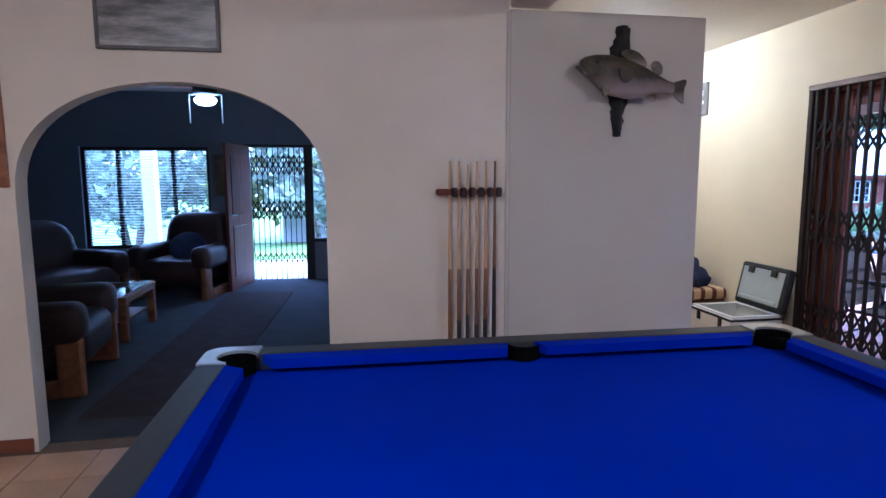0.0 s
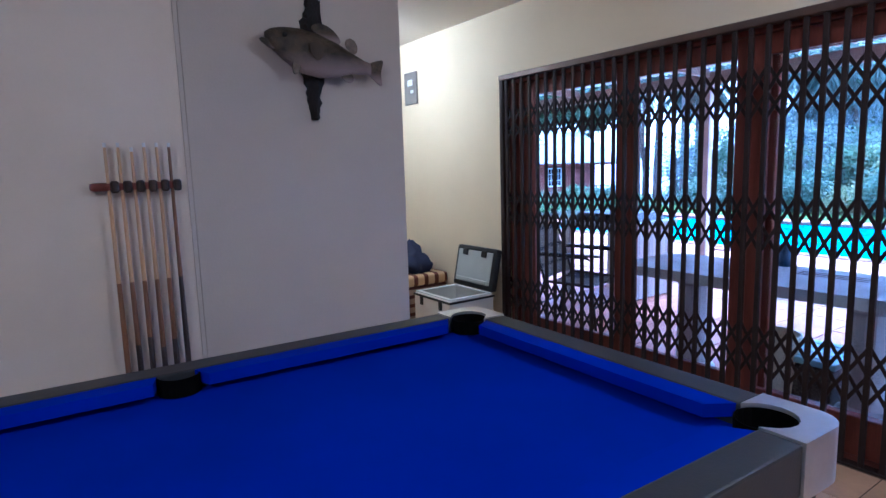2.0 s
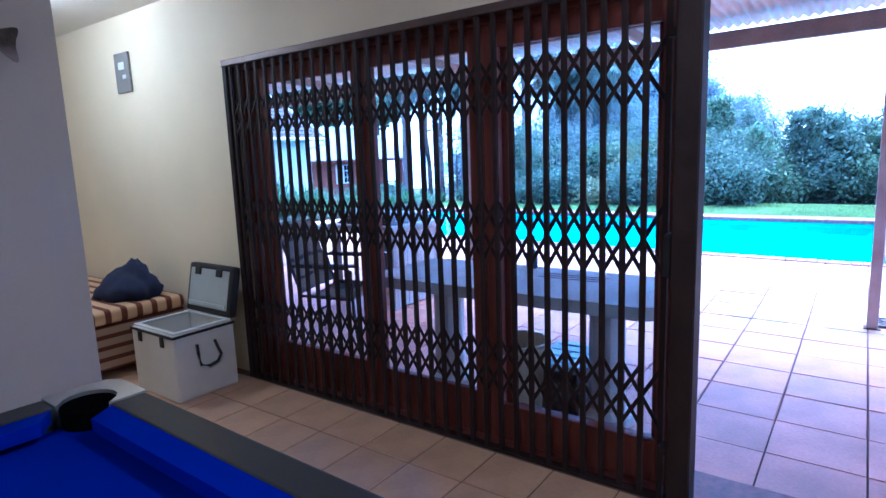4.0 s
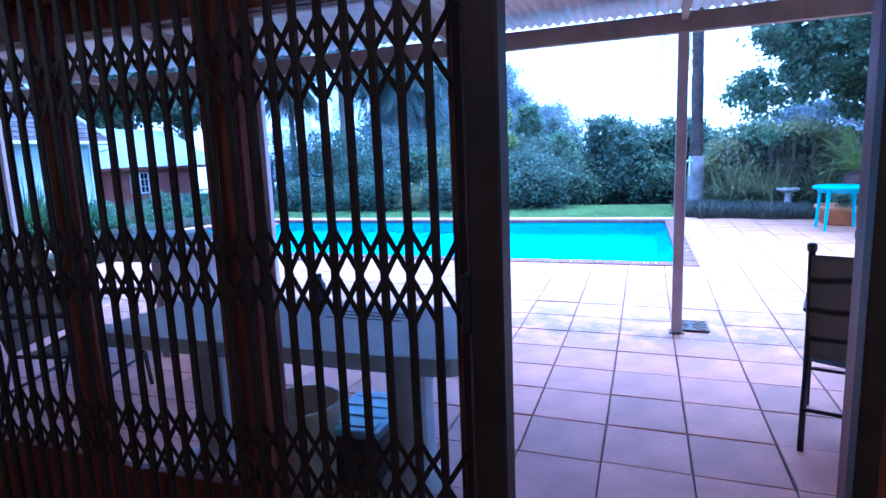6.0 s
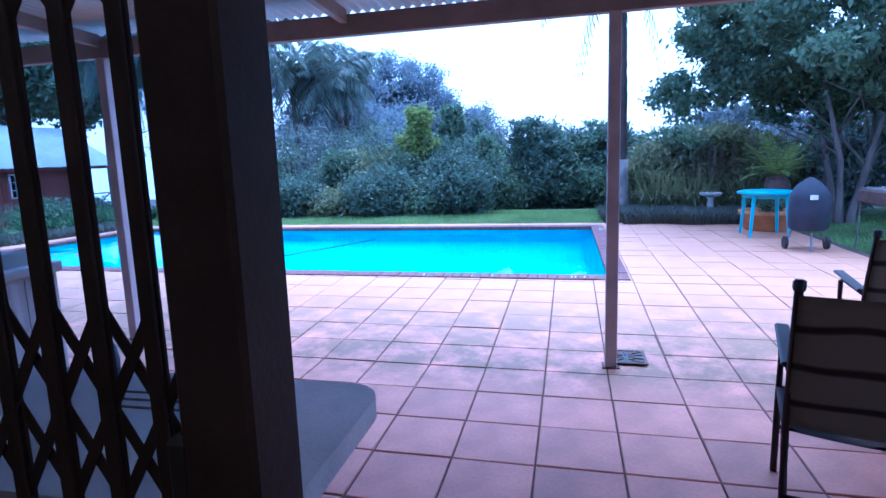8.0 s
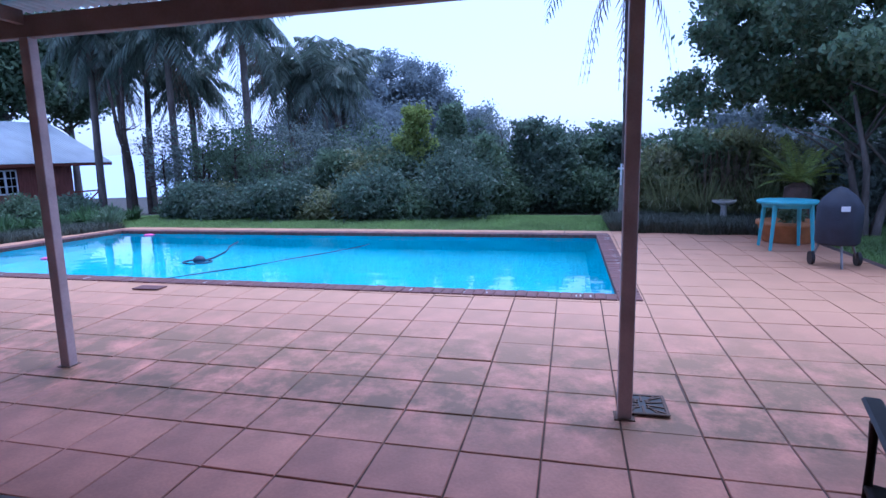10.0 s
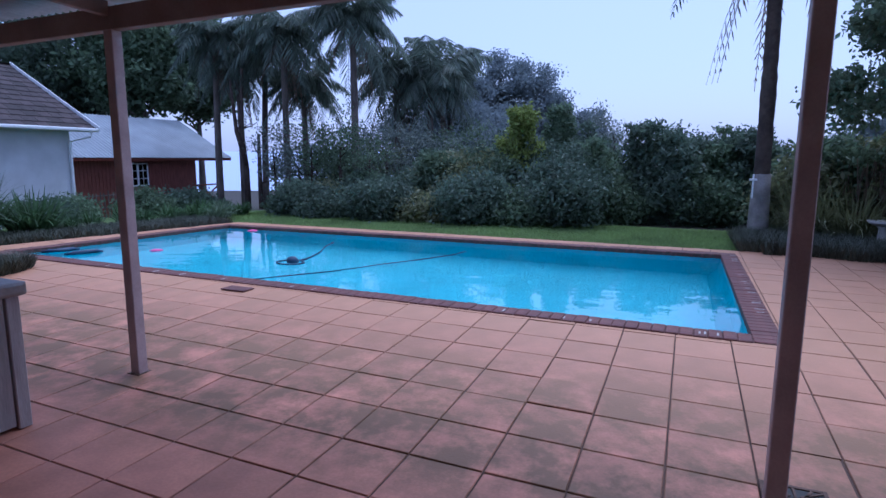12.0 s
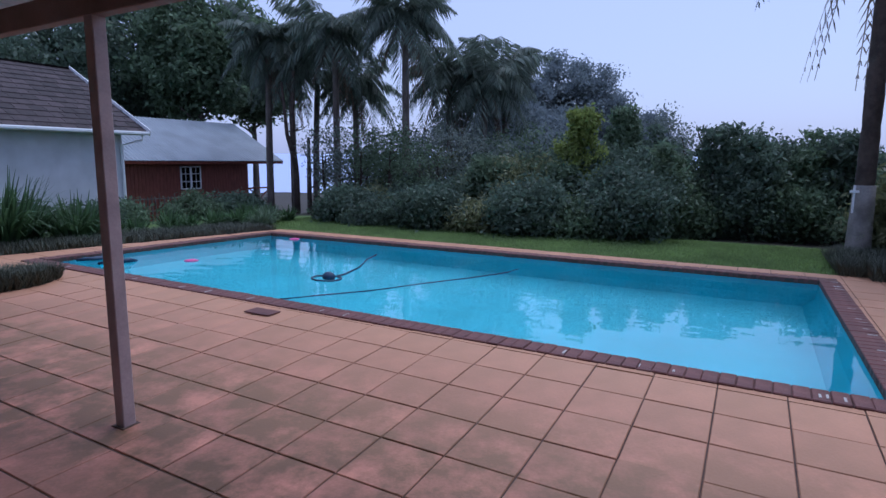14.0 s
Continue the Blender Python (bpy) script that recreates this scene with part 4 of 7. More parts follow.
# ---- the lounge beyond the arch ----
def armchair(at, turn, label, w=0.95):
    a = thing("armchair", (0, 0, 0), label, "armchair", "lounge suite")
    bm = B()
    box(bm, -w / 2 + 0.1, w / 2 - 0.1, -0.46, 0.30, 0.18, 0.50, 0.12, 5)
    part("seat", bm, M_leather, a, smooth=True)
    bm = B()
    box(bm, -w / 2 + 0.04, w / 2 - 0.04, 0.12, 0.50, 0.28, 1.02, 0.18, 6)
    for v in bm.verts:
        v.co.y += 0.16 * max(0, v.co.z - 0.4)
        v.co.x *= 1 - 0.22 * max(0.0, v.co.z - 0.72) / 0.3
        v.co.z += 0.02 * math.cos(v.co.x * 6) + 0.012 * noise.noise(v.co * 9)
    part("backrest", bm, M_leather, a, smooth=True)
    for s in (-1, 1):
        bm = B()
        box(bm, s * (w / 2 - 0.1) - 0.12, s * (w / 2 - 0.1) + 0.12, -0.48, 0.36, 0.38, 0.66, 0.11, 5)
        part("arm", bm, M_leather, a, smooth=True)
        bm = B()
        box(bm, s * (w / 2 - 0.06) - 0.035, s * (w / 2 - 0.06) + 0.035, -0.46, -0.30, FL, 0.44, 0.02, 2)
        box(bm, s * (w / 2 - 0.06) - 0.035, s * (w / 2 - 0.06) + 0.035, -0.30, 0.40, FL, FL + 0.12, 0.02, 2)
        box(bm, s * (w / 2 - 0.06) - 0.035, s * (w / 2 - 0.06) + 0.035, 0.28, 0.42, FL + 0.12, 0.44, 0.02, 2)
        part("side_frame", bm, M_oak, a, "carved orange-brown wooden side")
    a.location = at
    a.rotation_euler = (0, 0, radians(turn))


def lounge():
    armchair((-9.42, 3.42, 0), 96, "dark maroon leather armchair with a carved wooden frame")
    armchair((-10.35, 5.55, 0), 60, "dark maroon leather armchair by the window", 1.5)
    armchair((-9.12, 6.62, 0), -16, "dark maroon leather armchair with a blue cushion", 1.0)
    bm = B()
    bmesh.ops.create_icosphere(bm, subdivisions=3, radius=1.0)
    for v in bm.verts:
        v.co = Vector((-9.08 + v.co.x * 0.22, 6.50 + v.co.y * 0.07 + 0.1 * v.co.z, 0.63 + v.co.z * 0.17))
    tagged(finish("cushion", bm, M_navy, True), "dark blue cushion on the armchair", "cushion")
    t = thing("coffee_table", (-9.35, 4.75, FL), "low wooden coffee table with a glass top", "coffee table")
    bm = B()
    box(bm, -9.60, -9.10, 4.35, 5.15, 0.435, 0.45, 0.004)
    part("tabletop", bm, M_glass_clear, t, "glass top")
    bm = B()
    for a in ((-9.62, -9.08, 4.33, 4.39), (-9.62, -9.08, 5.11, 5.17), (-9.62, -9.56, 4.39, 5.11), (-9.14, -9.08, 4.39, 5.11)):
        box(bm, *a, 0.37, 0.434, 0.006)
    part("apron", bm, M_oak, t)
    for x in (-9.58, -9.12):
        for y in (4.37, 5.13):
            bm = B()
            box(bm, x - 0.035, x + 0.035, y - 0.035, y + 0.035, FL + 0.004, 0.37, 0.01)
            part("leg", bm, M_oak, t)
    bm = B()
    box(bm, -9.55, -9.15, 4.42, 5.08, 0.17, 0.19, 0.004)
    part("shelf", bm, M_oak, t)
    bm = B()
    slab(bm, [(-8.81, 2.62), (-8.08, 2.58), (-7.83, 6.40), (-8.59, 6.54)], FL + 0.004, FL + 0.014)
    tagged(finish("runner_rug", bm, M_runner), "long dark brown runner rug on the grey carpet", "rug")
    # window: steel frame, three lights, blinds half drawn
    w = tagged(thing("window_lounge", (-9.84, 7.35, 0.52), "wide dark framed window with horizontal blinds", "window"), kind="structure")
    for a in ((-10.55, -8.95, 0.52, 0.57), (-10.55, -8.95, 1.83, 1.88), (-10.55, -10.50, 0.57, 1.83), (-8.99, -8.95, 0.57, 1.83), (-10.13, -10.08, 0.57, 1.83), (-9.44, -9.39, 0.57, 1.83)):
        bm = B()
        box(bm, a[0], a[1], 7.34, 7.40, a[2], a[3], 0.004)
        part("window_frame", bm, M_black, w)
    for a, b in ((-10.50, -10.13), (-10.08, -9.44), (-9.39, -8.99)):
        bm = B()
        box(bm, a, b, 7.368, 7.372, 0.57, 1.83)
        p = part("pane", bm, M_glass_clear, w)
        p.visible_shadow = False
    for k in range(34):
        bm = B()
        z = 0.60 + k * 0.036
        bar(bm, (-10.49, 7.325, z), (-9.01, 7.325, z), 0.022, 0.0015, up=(0, 0.4, 1))
        part("blind_slat", bm, M_blind, w)
    # front door, standing open, and its gate
    d = tagged(thing("door_front", (-8.44, 7.3, FL), "dark wooden front door standing open", "door"), kind="structure")
    bm = B()
    box(bm, -0.02, 0.02, -0.78, 0.0, FL + 0.01, 1.90, 0.004)
    for z0, z1 in ((0.2, 0.85), (1.0, 1.75)):
        box(bm, 0.018, 0.03, -0.66, -0.12, z0, z1, 0.006)
    leaf = part("door_leaf", bm, M_dark_wood, d)
    leaf.matrix_parent_inverse = Matrix.Identity(4)
    leaf.location = (0, -0.02, -FL)
    leaf.rotation_euler = (0, 0, radians(-12))
    bm = B()
    bar(bm, (0.03, -0.72, 1.0), (0.06, -0.60, 1.0), 0.015, 0.015)
    part("door_handle", bm, M_chrome, leaf)
    for a in ((-8.50, -8.43, FL, 1.92), (-7.70, -7.58, FL, 1.92), (-8.43, -7.70, 1.88, 1.92), (-7.03, -6.96, 0.56, 1.92), (-7.58, -7.03, 1.88, 1.92), (-7.58, -7.03, 0.56, 0.61)):
        bm = B()
        box(bm, a[0], a[1], 7.32, 7.42, a[2], a[3], 0.004)
        part("door_frame", bm, M_black, d)
    bm = B()
    box(bm, -7.58, -7.03, 7.365, 7.37, 0.61, 1.88)
    p = part("side_pane", bm, M_glass_clear, d)
    p.visible_shadow = False
    g = thing("security_gate", (-8.2, 7.44, FL), "dark steel trellis gate at the front door", "gate")
    n = 11
    for k in range(n):
        x = -8.42 + k * 0.073
        bm = B()
        box(bm, x - 0.006, x + 0.006, 7.43, 7.445, FL, 1.88)
        part("upright", bm, M_gate, g)
    for za, zb in ((1.50, 1.66), (0.88, 1.04), (0.26, 0.40), (1.64, 1.78), (1.02, 1.14)):
        for k in range(n - 1):
            x = -8.42 + k * 0.073
            bm = B()
            bar(bm, (x, 7.43, za), (x + 0.073, 7.43, zb), 0.014, 0.004, up=(0, 1, 0))
            bar(bm, (x, 7.436, zb), (x + 0.073, 7.436, za), 0.014, 0.004, up=(0, 1, 0))
            part("lattice_strap", bm, M_gate, g)
    picture("picture_frame", -8.90, -8.66, 1.22, 1.78, 7.3, 0.025, M_frame_grey, M_art2, "small dark framed picture beside the front door")
    # ceiling fan with a light
    f = thing("ceiling_fan", (-8.47, 5.0, CEIL), "ceiling fan with wooden blades and a lit glass bowl", "ceiling fan")
    bm = B()
    rod(bm, (-8.47, 5.0, CEIL), (-8.47, 5.0, 2.38), 0.02, 0.02, 10)
    part("rod", bm, M_black, f)
    bm = B()
    lathe(bm, [(0.06, 2.26), (0.11, 2.28), (0.12, 2.35), (0.06, 2.40)], -8.47, 5.0, 20)
    part("motor", bm, M_black, f, smooth=True)
    bm = B()
    lathe(bm, [(0.005, 2.165), (0.06, 2.172), (0.095, 2.195), (0.105, 2.225), (0.06, 2.259)], -8.47, 5.0, 20)
    bowl = part("light_bowl", bm, M_cool_lamp, f, "lit white glass bowl", smooth=True)
    for k in range(4):
        a = math.radians(20 + 90 * k)
        bm = B()
        bar(bm, (-8.47 + 0.12 * math.cos(a), 5.0 + 0.12 * math.sin(a), 2.33), (-8.47 + 0.62 * math.cos(a), 5.0 + 0.62 * math.sin(a), 2.33), 0.13, 0.008, up=(0, 0, 1), bevel=0.003)
        part("blade", bm, M_dark_wood, f)
    for s in (-1, 1):
        bm = B()
        rod(bm, (-8.47 + s * 0.15, 5.0, 2.27), (-8.47 + s * 0.15, 5.0, 2.0), 0.006, 0.006, 6)
        rod(bm, (-8.47, 5.0, 2.27), (-8.47 + s * 0.15, 5.0, 2.27), 0.006, 0.006, 6)
        part("pull_chain", bm, M_white_trim, f)


lounge()


# ---- outside: ground, pool, paving ----
POOL = [(2.13, -1.0), (6.58, -0.96), (6.52, 8.75), (2.36, 9.25)]      # water's edge in plan, before the garden is set in place
# The terrace climbs gently from the drain to the pool; pool and garden lie on this higher, slightly smaller frame.
GARDEN = Matrix.Translation((-3.0, -0.3, 1.47)) @ Matrix.Scale(0.945, 4) @ Matrix.Translation((3.0, 0.3, -1.47))
TOE, CREST = -0.83, 1.63
LIFT = 1.47 * (1 - 0.945)


def rise(x):
    return LIFT * min(1.0, max(0.0, (x - TOE) / (CREST - TOE)))

COPE = 0.22


def offset_quad(q, d):
    """The same four-sided outline, pushed outwards by d."""
    n = len(q)
    cx, cy = sum(p[0] for p in q) / n, sum(p[1] for p in q) / n
    lines = []
    for i in range(n):
        (x0, y0), (x1, y1) = q[i], q[(i + 1) % n]
        nx, ny = y1 - y0, x0 - x1
        k = math.hypot(nx, ny)
        nx, ny = nx / k, ny / k
        if (cx - x0) * nx + (cy - y0) * ny > 0:
            nx, ny = -nx, -ny
        lines.append((nx, ny, nx * x0 + ny * y0 + d))
    out = []
    for i in range(n):
        a, b = lines[i - 1], lines[i]
        det = a[0] * b[1] - a[1] * b[0]
        out.append(((a[2] * b[1] - a[1] * b[2]) / det, (a[0] * b[2] - a[2] * b[0]) / det))
    return out, lines


POOL_OUT, _ = offset_quad(POOL, COPE)
POOL_LINES = offset_quad([tuple((GARDEN @ Vector((x, y, 0)))[:2]) for x, y in POOL], COPE * 0.945)[1]


def clip(poly, nx, ny, c, keep_inside):
    out = []
    for i in range(len(poly)):
        p, q = poly[i], poly[(i + 1) % len(poly)]
        a, b = nx * p[0] + ny * p[1] - c, nx * q[0] + ny * q[1] - c
        if not keep_inside:
            a, b = -a, -b
        if a <= 0:
            out.append(p)
        if (a < 0 < b) or (b < 0 < a):
            t = a / (a - b)
            out.append((p[0] + (q[0] - p[0]) * t, p[1] + (q[1] - p[1]) * t))
    return out


def outside_pool(poly):
    """The pieces of a tile that lie outside the coping."""
    pieces, rest = [], poly
    for nx, ny, c in POOL_LINES:
        if len(rest) < 3:
            break
        o = clip(rest, nx, ny, c, False)
        if len(o) >= 3:
            pieces.append(o)
        rest = clip(rest, nx, ny, c, True)
    return pieces


def area(poly):
    return abs(sum(p[0] * q[1] - q[0] * p[1] for p, q in zip(poly, poly[1:] + poly[:1]))) / 2


def ground_height(x, y):
    z = -0.035
    if y > 10.8:
        z -= min(0.75, 0.02 * (y - 10.8) + 0.009 * (y - 10.8) ** 2)
    if x > 9.8:
        z -= min(2.2, 0.05 * (x - 9.8))
    z += 0.012 * noise.noise(Vector((x * 0.7, y * 0.7, 3))) if x > 8.5 or y > 9 else 0
    return z


def ground():
    xs = [-400, -120, -40, -15, -3.8, -2, 0, 1.5] + [2 + 0.5 * k for k in range(9)] + [6.5 + 0.5 * k for k in range(12)] + [13, 14, 16, 18, 20, 24, 28, 34, 42, 60, 120, 400]
    ys = [-400, -120, -40, -20, -10, -7, -5, -3] + [-1.5 + 0.5 * k for k in range(24)] + [11, 12, 13, 14, 15, 16, 17, 18, 20, 22, 25, 30, 40, 60, 120, 400]
    verts = [(x, y, -0.25 if -12 < x <= 1.5 and -7.5 < y < 10.6 else ground_height(x, y) if -60 < x < 60 and -60 < y < 60 else -3.0) for x in xs for y in ys]
    faces = []
    m = len(ys)
    for i in range(len(xs) - 1):
        for j in range(m - 1):
            cx, cy = (xs[i] + xs[i + 1]) / 2, (ys[j] + ys[j + 1]) / 2
            if xs[i] > -12 and xs[i + 1] <= -3.8 or (-15 <= xs[i] and xs[i + 1] <= -3.8 and -5 <= ys[j] and ys[j + 1] <= 8):
                continue
            if xs[i] < 6.9 and xs[i + 1] > 2.0 and ys[j] < 9.4 and ys[j + 1] > -1.25:
                continue
            faces.append((i * m + j, (i + 1) * m + j, (i + 1) * m + j + 1, i * m + j + 1))
    ob = from_arrays("ground", verts, faces, M_ground, True)
    tagged(ob, "garden lawn and soil falling away beyond the pool", "ground", "", "structure")


PITCH = 0.40
GAP = 0.009
SKEW = 0.03       # the rows run very slightly askew to the house


def paved(cx, cy):
    if cx < (-3.85 if cy > -4.1 else -3.5) or cy < -7.0 or cx > 6.9:
        return False
    if cy > 9.85 - 0.24 * max(0.0, cx - 1.9):
        return False
    return not (cy < -4.08 and cx > 1.0)


def mortar_sheet(name, outline, parent):
    me = bpy.data.meshes.new(name)
    me.from_pydata([(x, y, rise(x) - 0.008) for x, y in outline], [], [tuple(range(len(outline)))])
    me.materials.append(M_mortar)
    ob = new(name, me)
    ob.parent = parent
    return ob


def paving():
    root = structure("pavement", slab(B(), [(-3.64, -7.2), (TOE, -7.2), (TOE, 10.0), (-3.64, 10.0)], -0.06, -0.008), M_mortar,
                     "terrace of square terracotta-pink cast tiles with dark joints", "pavement")
    for outline in ([(TOE, -7.2), (1.0, -7.2), (1.0, 10.0), (TOE, 10.0)], [(1.0, -4.12), (CREST, -4.12), (CREST, 9.75), (1.0, 10.0)],
                    [(CREST, -4.12), (6.6, -4.12), (6.68, -1.05), (CREST, -1.05)], [(6.2, -1.05), (6.68, -1.05), (6.68, 8.4), (6.15, 8.5)],
                    [(CREST, 9.0), (6.2, 8.5), (6.2, 8.75), (CREST, 9.75)], [(CREST, -1.05), (1.7, -1.05), (1.9, 9.0), (CREST, 9.0)]):
        mortar_sheet("mortar_bed", outline, root)
    h = PITCH / 2 - GAP / 2
    # one whole tile, slightly rounded at the rim and sheared with the rows
    bm = B()
    box(bm, -h, h, -h, h, -0.02, 0.0)
    top = [e for e in bm.edges if all(v.co.z > -0.001 for v in e.verts)]
    bmesh.ops.bevel(bm, geom=top, offset=0.004, segments=1, affect="EDGES")
    for v in bm.verts:
        v.co.x += SKEW * v.co.y
    tile = bpy.data.meshes.new("tile")
    bm.to_mesh(tile)
    bm.free()
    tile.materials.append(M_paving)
    rng = random.Random(4)
    verts, faces = [], []
    count = 0
    tilt = -math.atan(LIFT / (CREST - TOE))
    for i in range(-10, 20):
        for j in range(-19, 28):
            cy = (j + 0.5) * PITCH
            cx = (i + 0.5) * PITCH - 0.015 + SKEW * cy
            if not paved(cx, cy):
                continue
            dz = rng.uniform(-0.002, 0.002)
            if i == 0 and j == 0:
                dz = 0.008
            sq = [(cx + a * h + SKEW * b * h, cy + b * h) for a, b in ((-1, -1), (1, -1), (1, 1), (-1, 1))]
            sq2 = clip(sq, 1, 0, 6.66 if cy > -1.7 else 6.40 + 0.2 * (cy + 3.2) / 1.5, True)
            sq2 = clip(sq2, 0.233, 0.972, 0.233 * 1.9 + 0.972 * 9.73, True) if len(sq2) >= 3 else sq2
            pieces = outside_pool(sq2) if len(sq2) >= 3 else []
            whole = len(pieces) == 1 and abs(area(pieces[0]) - 4 * h * h) < 1e-6
            near = -3.0 < cx < 2.0 and -2.4 < cy < 6.0
            if whole and near and count < 300:
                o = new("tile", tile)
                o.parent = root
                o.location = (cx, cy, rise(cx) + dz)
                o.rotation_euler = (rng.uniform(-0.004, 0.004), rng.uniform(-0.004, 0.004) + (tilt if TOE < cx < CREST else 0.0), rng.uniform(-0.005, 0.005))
                count += 1
                continue
            for p in pieces:
                if area(p) < 0.003:
                    continue
                k = len(verts)
                n = len(p)
                if sum(a[0] * b[1] - b[0] * a[1] for a, b in zip(p, p[1:] + p[:1])) < 0:
                    p = p[::-1]
                verts += [(x, y, rise(x) + dz) for x, y in p] + [(x, y, rise(x) - 0.02) for x, y in p]
                faces.append(tuple(range(k, k + n)))
                for q in range(n):
                    faces.append((k + q, k + n + q, k + n + (q + 1) % n, k + (q + 1) % n))
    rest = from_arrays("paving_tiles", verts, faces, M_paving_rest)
    rest.parent = root
    tagged(rest, "terracotta-pink tiles of the far terrace", "", "", "stuff")


def rest_paving():
    """The same tile surface for the joined tiles, varied from piece to piece."""
    m = M_paving.copy()
    m.name = "terracotta_paving_tile_joined"
    nodes, links = m.node_tree.nodes, m.node_tree.links
    info = next(n for n in nodes if n.bl_idname == "ShaderNodeObjectInfo")
    to = info.outputs["Random"].links[0].to_socket
    geo = nodes.new("ShaderNodeNewGeometry")
    links.new(geo.outputs["Random Per Island"], to)
    return m


M_paving_rest = rest_paving()


def pool():
    p = tagged(thing("swimming_pool", (4.2, 3.6, 0), "long swimming pool with pale blue plaster and a dark red brick coping", "swimming pool"), kind="structure")
    inner, _ = offset_quad(POOL, 0.0)
    deep, _ = offset_quad(POOL, -0.18)
    bm = B()
    rings = []
    for z, q in ((0.004, offset_quad(POOL, 0.03)[0]), (-0.30, inner), (-0.9, offset_quad(POOL, -0.03)[0]), (-1.25, deep)):
        rings.append([bm.verts.new((x, y, z)) for x, y in q])
    for a, b in zip(rings, rings[1:]):
        for k in range(4):
            bm.faces.new((a[k], a[(k + 1) % 4], b[(k + 1) % 4], b[k]))
    bm.faces.new(rings[-1])
    bmesh.ops.recalc_face_normals(bm, faces=bm.faces[:])
    bmesh.ops.reverse_faces(bm, faces=bm.faces[:])
    part("basin", bm, M_basin, p, "pale blue plaster basin")
    # water
    xs, ys = 44, 80
    q = offset_quad(POOL, 0.02)[0]
    verts = []
    for i in range(xs + 1):
        for j in range(ys + 1):
            u, v = i / xs, j / ys
            x = (1 - v) * ((1 - u) * q[0][0] + u * q[1][0]) + v * ((1 - u) * q[3][0] + u * q[2][0])
            y = (1 - v) * ((1 - u) * q[0][1] + u * q[1][1]) + v * ((1 - u) * q[3][1] + u * q[2][1])
            verts.append((x, y, -0.05))
    faces = [(i * (ys + 1) + j, (i + 1) * (ys + 1) + j, (i + 1) * (ys + 1) + j + 1, i * (ys + 1) + j + 1) for i in range(xs) for j in range(ys)]
    w = from_arrays("water", verts, faces, M_water, True)
    tagged(w, "still blue pool water with faint ripples", "water", "", "structure")
    w.visible_shadow = False
    # coping of bricks laid across the edge
    bm = B()
    box(bm, 0.0, COPE + 0.012, -0.0545, 0.0545, -0.04, 0.016, 0.007)
    brick = bpy.data.meshes.new("brick")
    bm.to_mesh(brick)
    bm.free()
    brick.materials.append(M_coping)
    rng = random.Random(8)
    for k in range(4):
        a, b = Vector(POOL[k]), Vector(POOL[(k + 1) % 4])
        d = b - a
        n = max(1, round((d.length + COPE) / 0.113))
        ang = math.atan2(d.y, d.x)
        for i in range(n):
            s = a + d.normalized() * ((i + 0.5) * (d.length + COPE) / n - COPE)
            o = new("brick", brick)
            o.parent = p
            o.matrix_parent_inverse = Matrix.Translation(p.location).inverted()
            o.location = (s.x, s.y, rng.uniform(-0.003, 0.003))
            o.rotation_euler = (0, 0, ang - math.pi / 2 + rng.uniform(-0.02, 0.02))
    bm = B()
    for k in range(4):
        a, b = POOL[k], POOL[(k + 1) % 4]
        c, e = POOL_OUT[(k + 1) % 4], POOL_OUT[k]
        slab(bm, [a, b, c, e], -0.05, 0.006 - 0.0005 * k)
    part("coping_mortar", bm, M_mortar, p)
    # pale smears of mortar left on some joints
    bm = B()
    for k in range(26):
        e = rng.choice((0, 0, 3, 3, 3))
        a, b = Vector(POOL[e]), Vector(POOL[(e + 1) % 4])
        q = a.lerp(b, rng.random() ** (1.0 if e == 0 else 0.7) if e == 0 else 1 - rng.random() ** 1.5)
        nrm = Vector((b.y - a.y, a.x - b.x)).normalized()
        u, w = q + nrm * rng.uniform(0.10, 0.13), q + nrm * rng.uniform(0.17, 0.215)
        bar(bm, (u.x, u.y, 0.0175), (w.x, w.y, 0.0175), rng.uniform(0.008, 0.018), 0.004)
    part("mortar_smears", bm, M_stone, p, "pale mortar smears")


def water_material():
    m = clear("pool_water", (0.62, 0.93, 0.99), 0.01, 1.33)
    nodes, links = m.node_tree.nodes, m.node_tree.links
    b = nodes["Principled BSDF"]
    co = nodes.new("ShaderNodeTexCoord")
    mp = nodes.new("ShaderNodeMapping")
    mp.inputs["Scale"].default_value = (1.0, 0.6, 1.0)
    n1 = nodes.new("ShaderNodeTexNoise")
    n1.inputs["Scale"].default_value, n1.inputs["Detail"].default_value = 2.6, 2
    bp = nodes.new("ShaderNodeBump")
    bp.inputs["Strength"].default_value, bp.inputs["Distance"].default_value = 0.10, 0.05
    links.new(co.outputs["Object"], mp.inputs[0])
    links.new(mp.outputs[0], n1.inputs["Vector"])
    links.new(n1.outputs["Fac"], bp.inputs["Height"])
    links.new(bp.outputs[0], b.inputs["Normal"])
    return m


M_water = water_material()
ground()
pool()


# ---- the veranda ----
def beam_x(y):
    """The line of posts runs very slightly askew to the tiles."""
    return -0.69 + 0.044 * (y + 0.825)



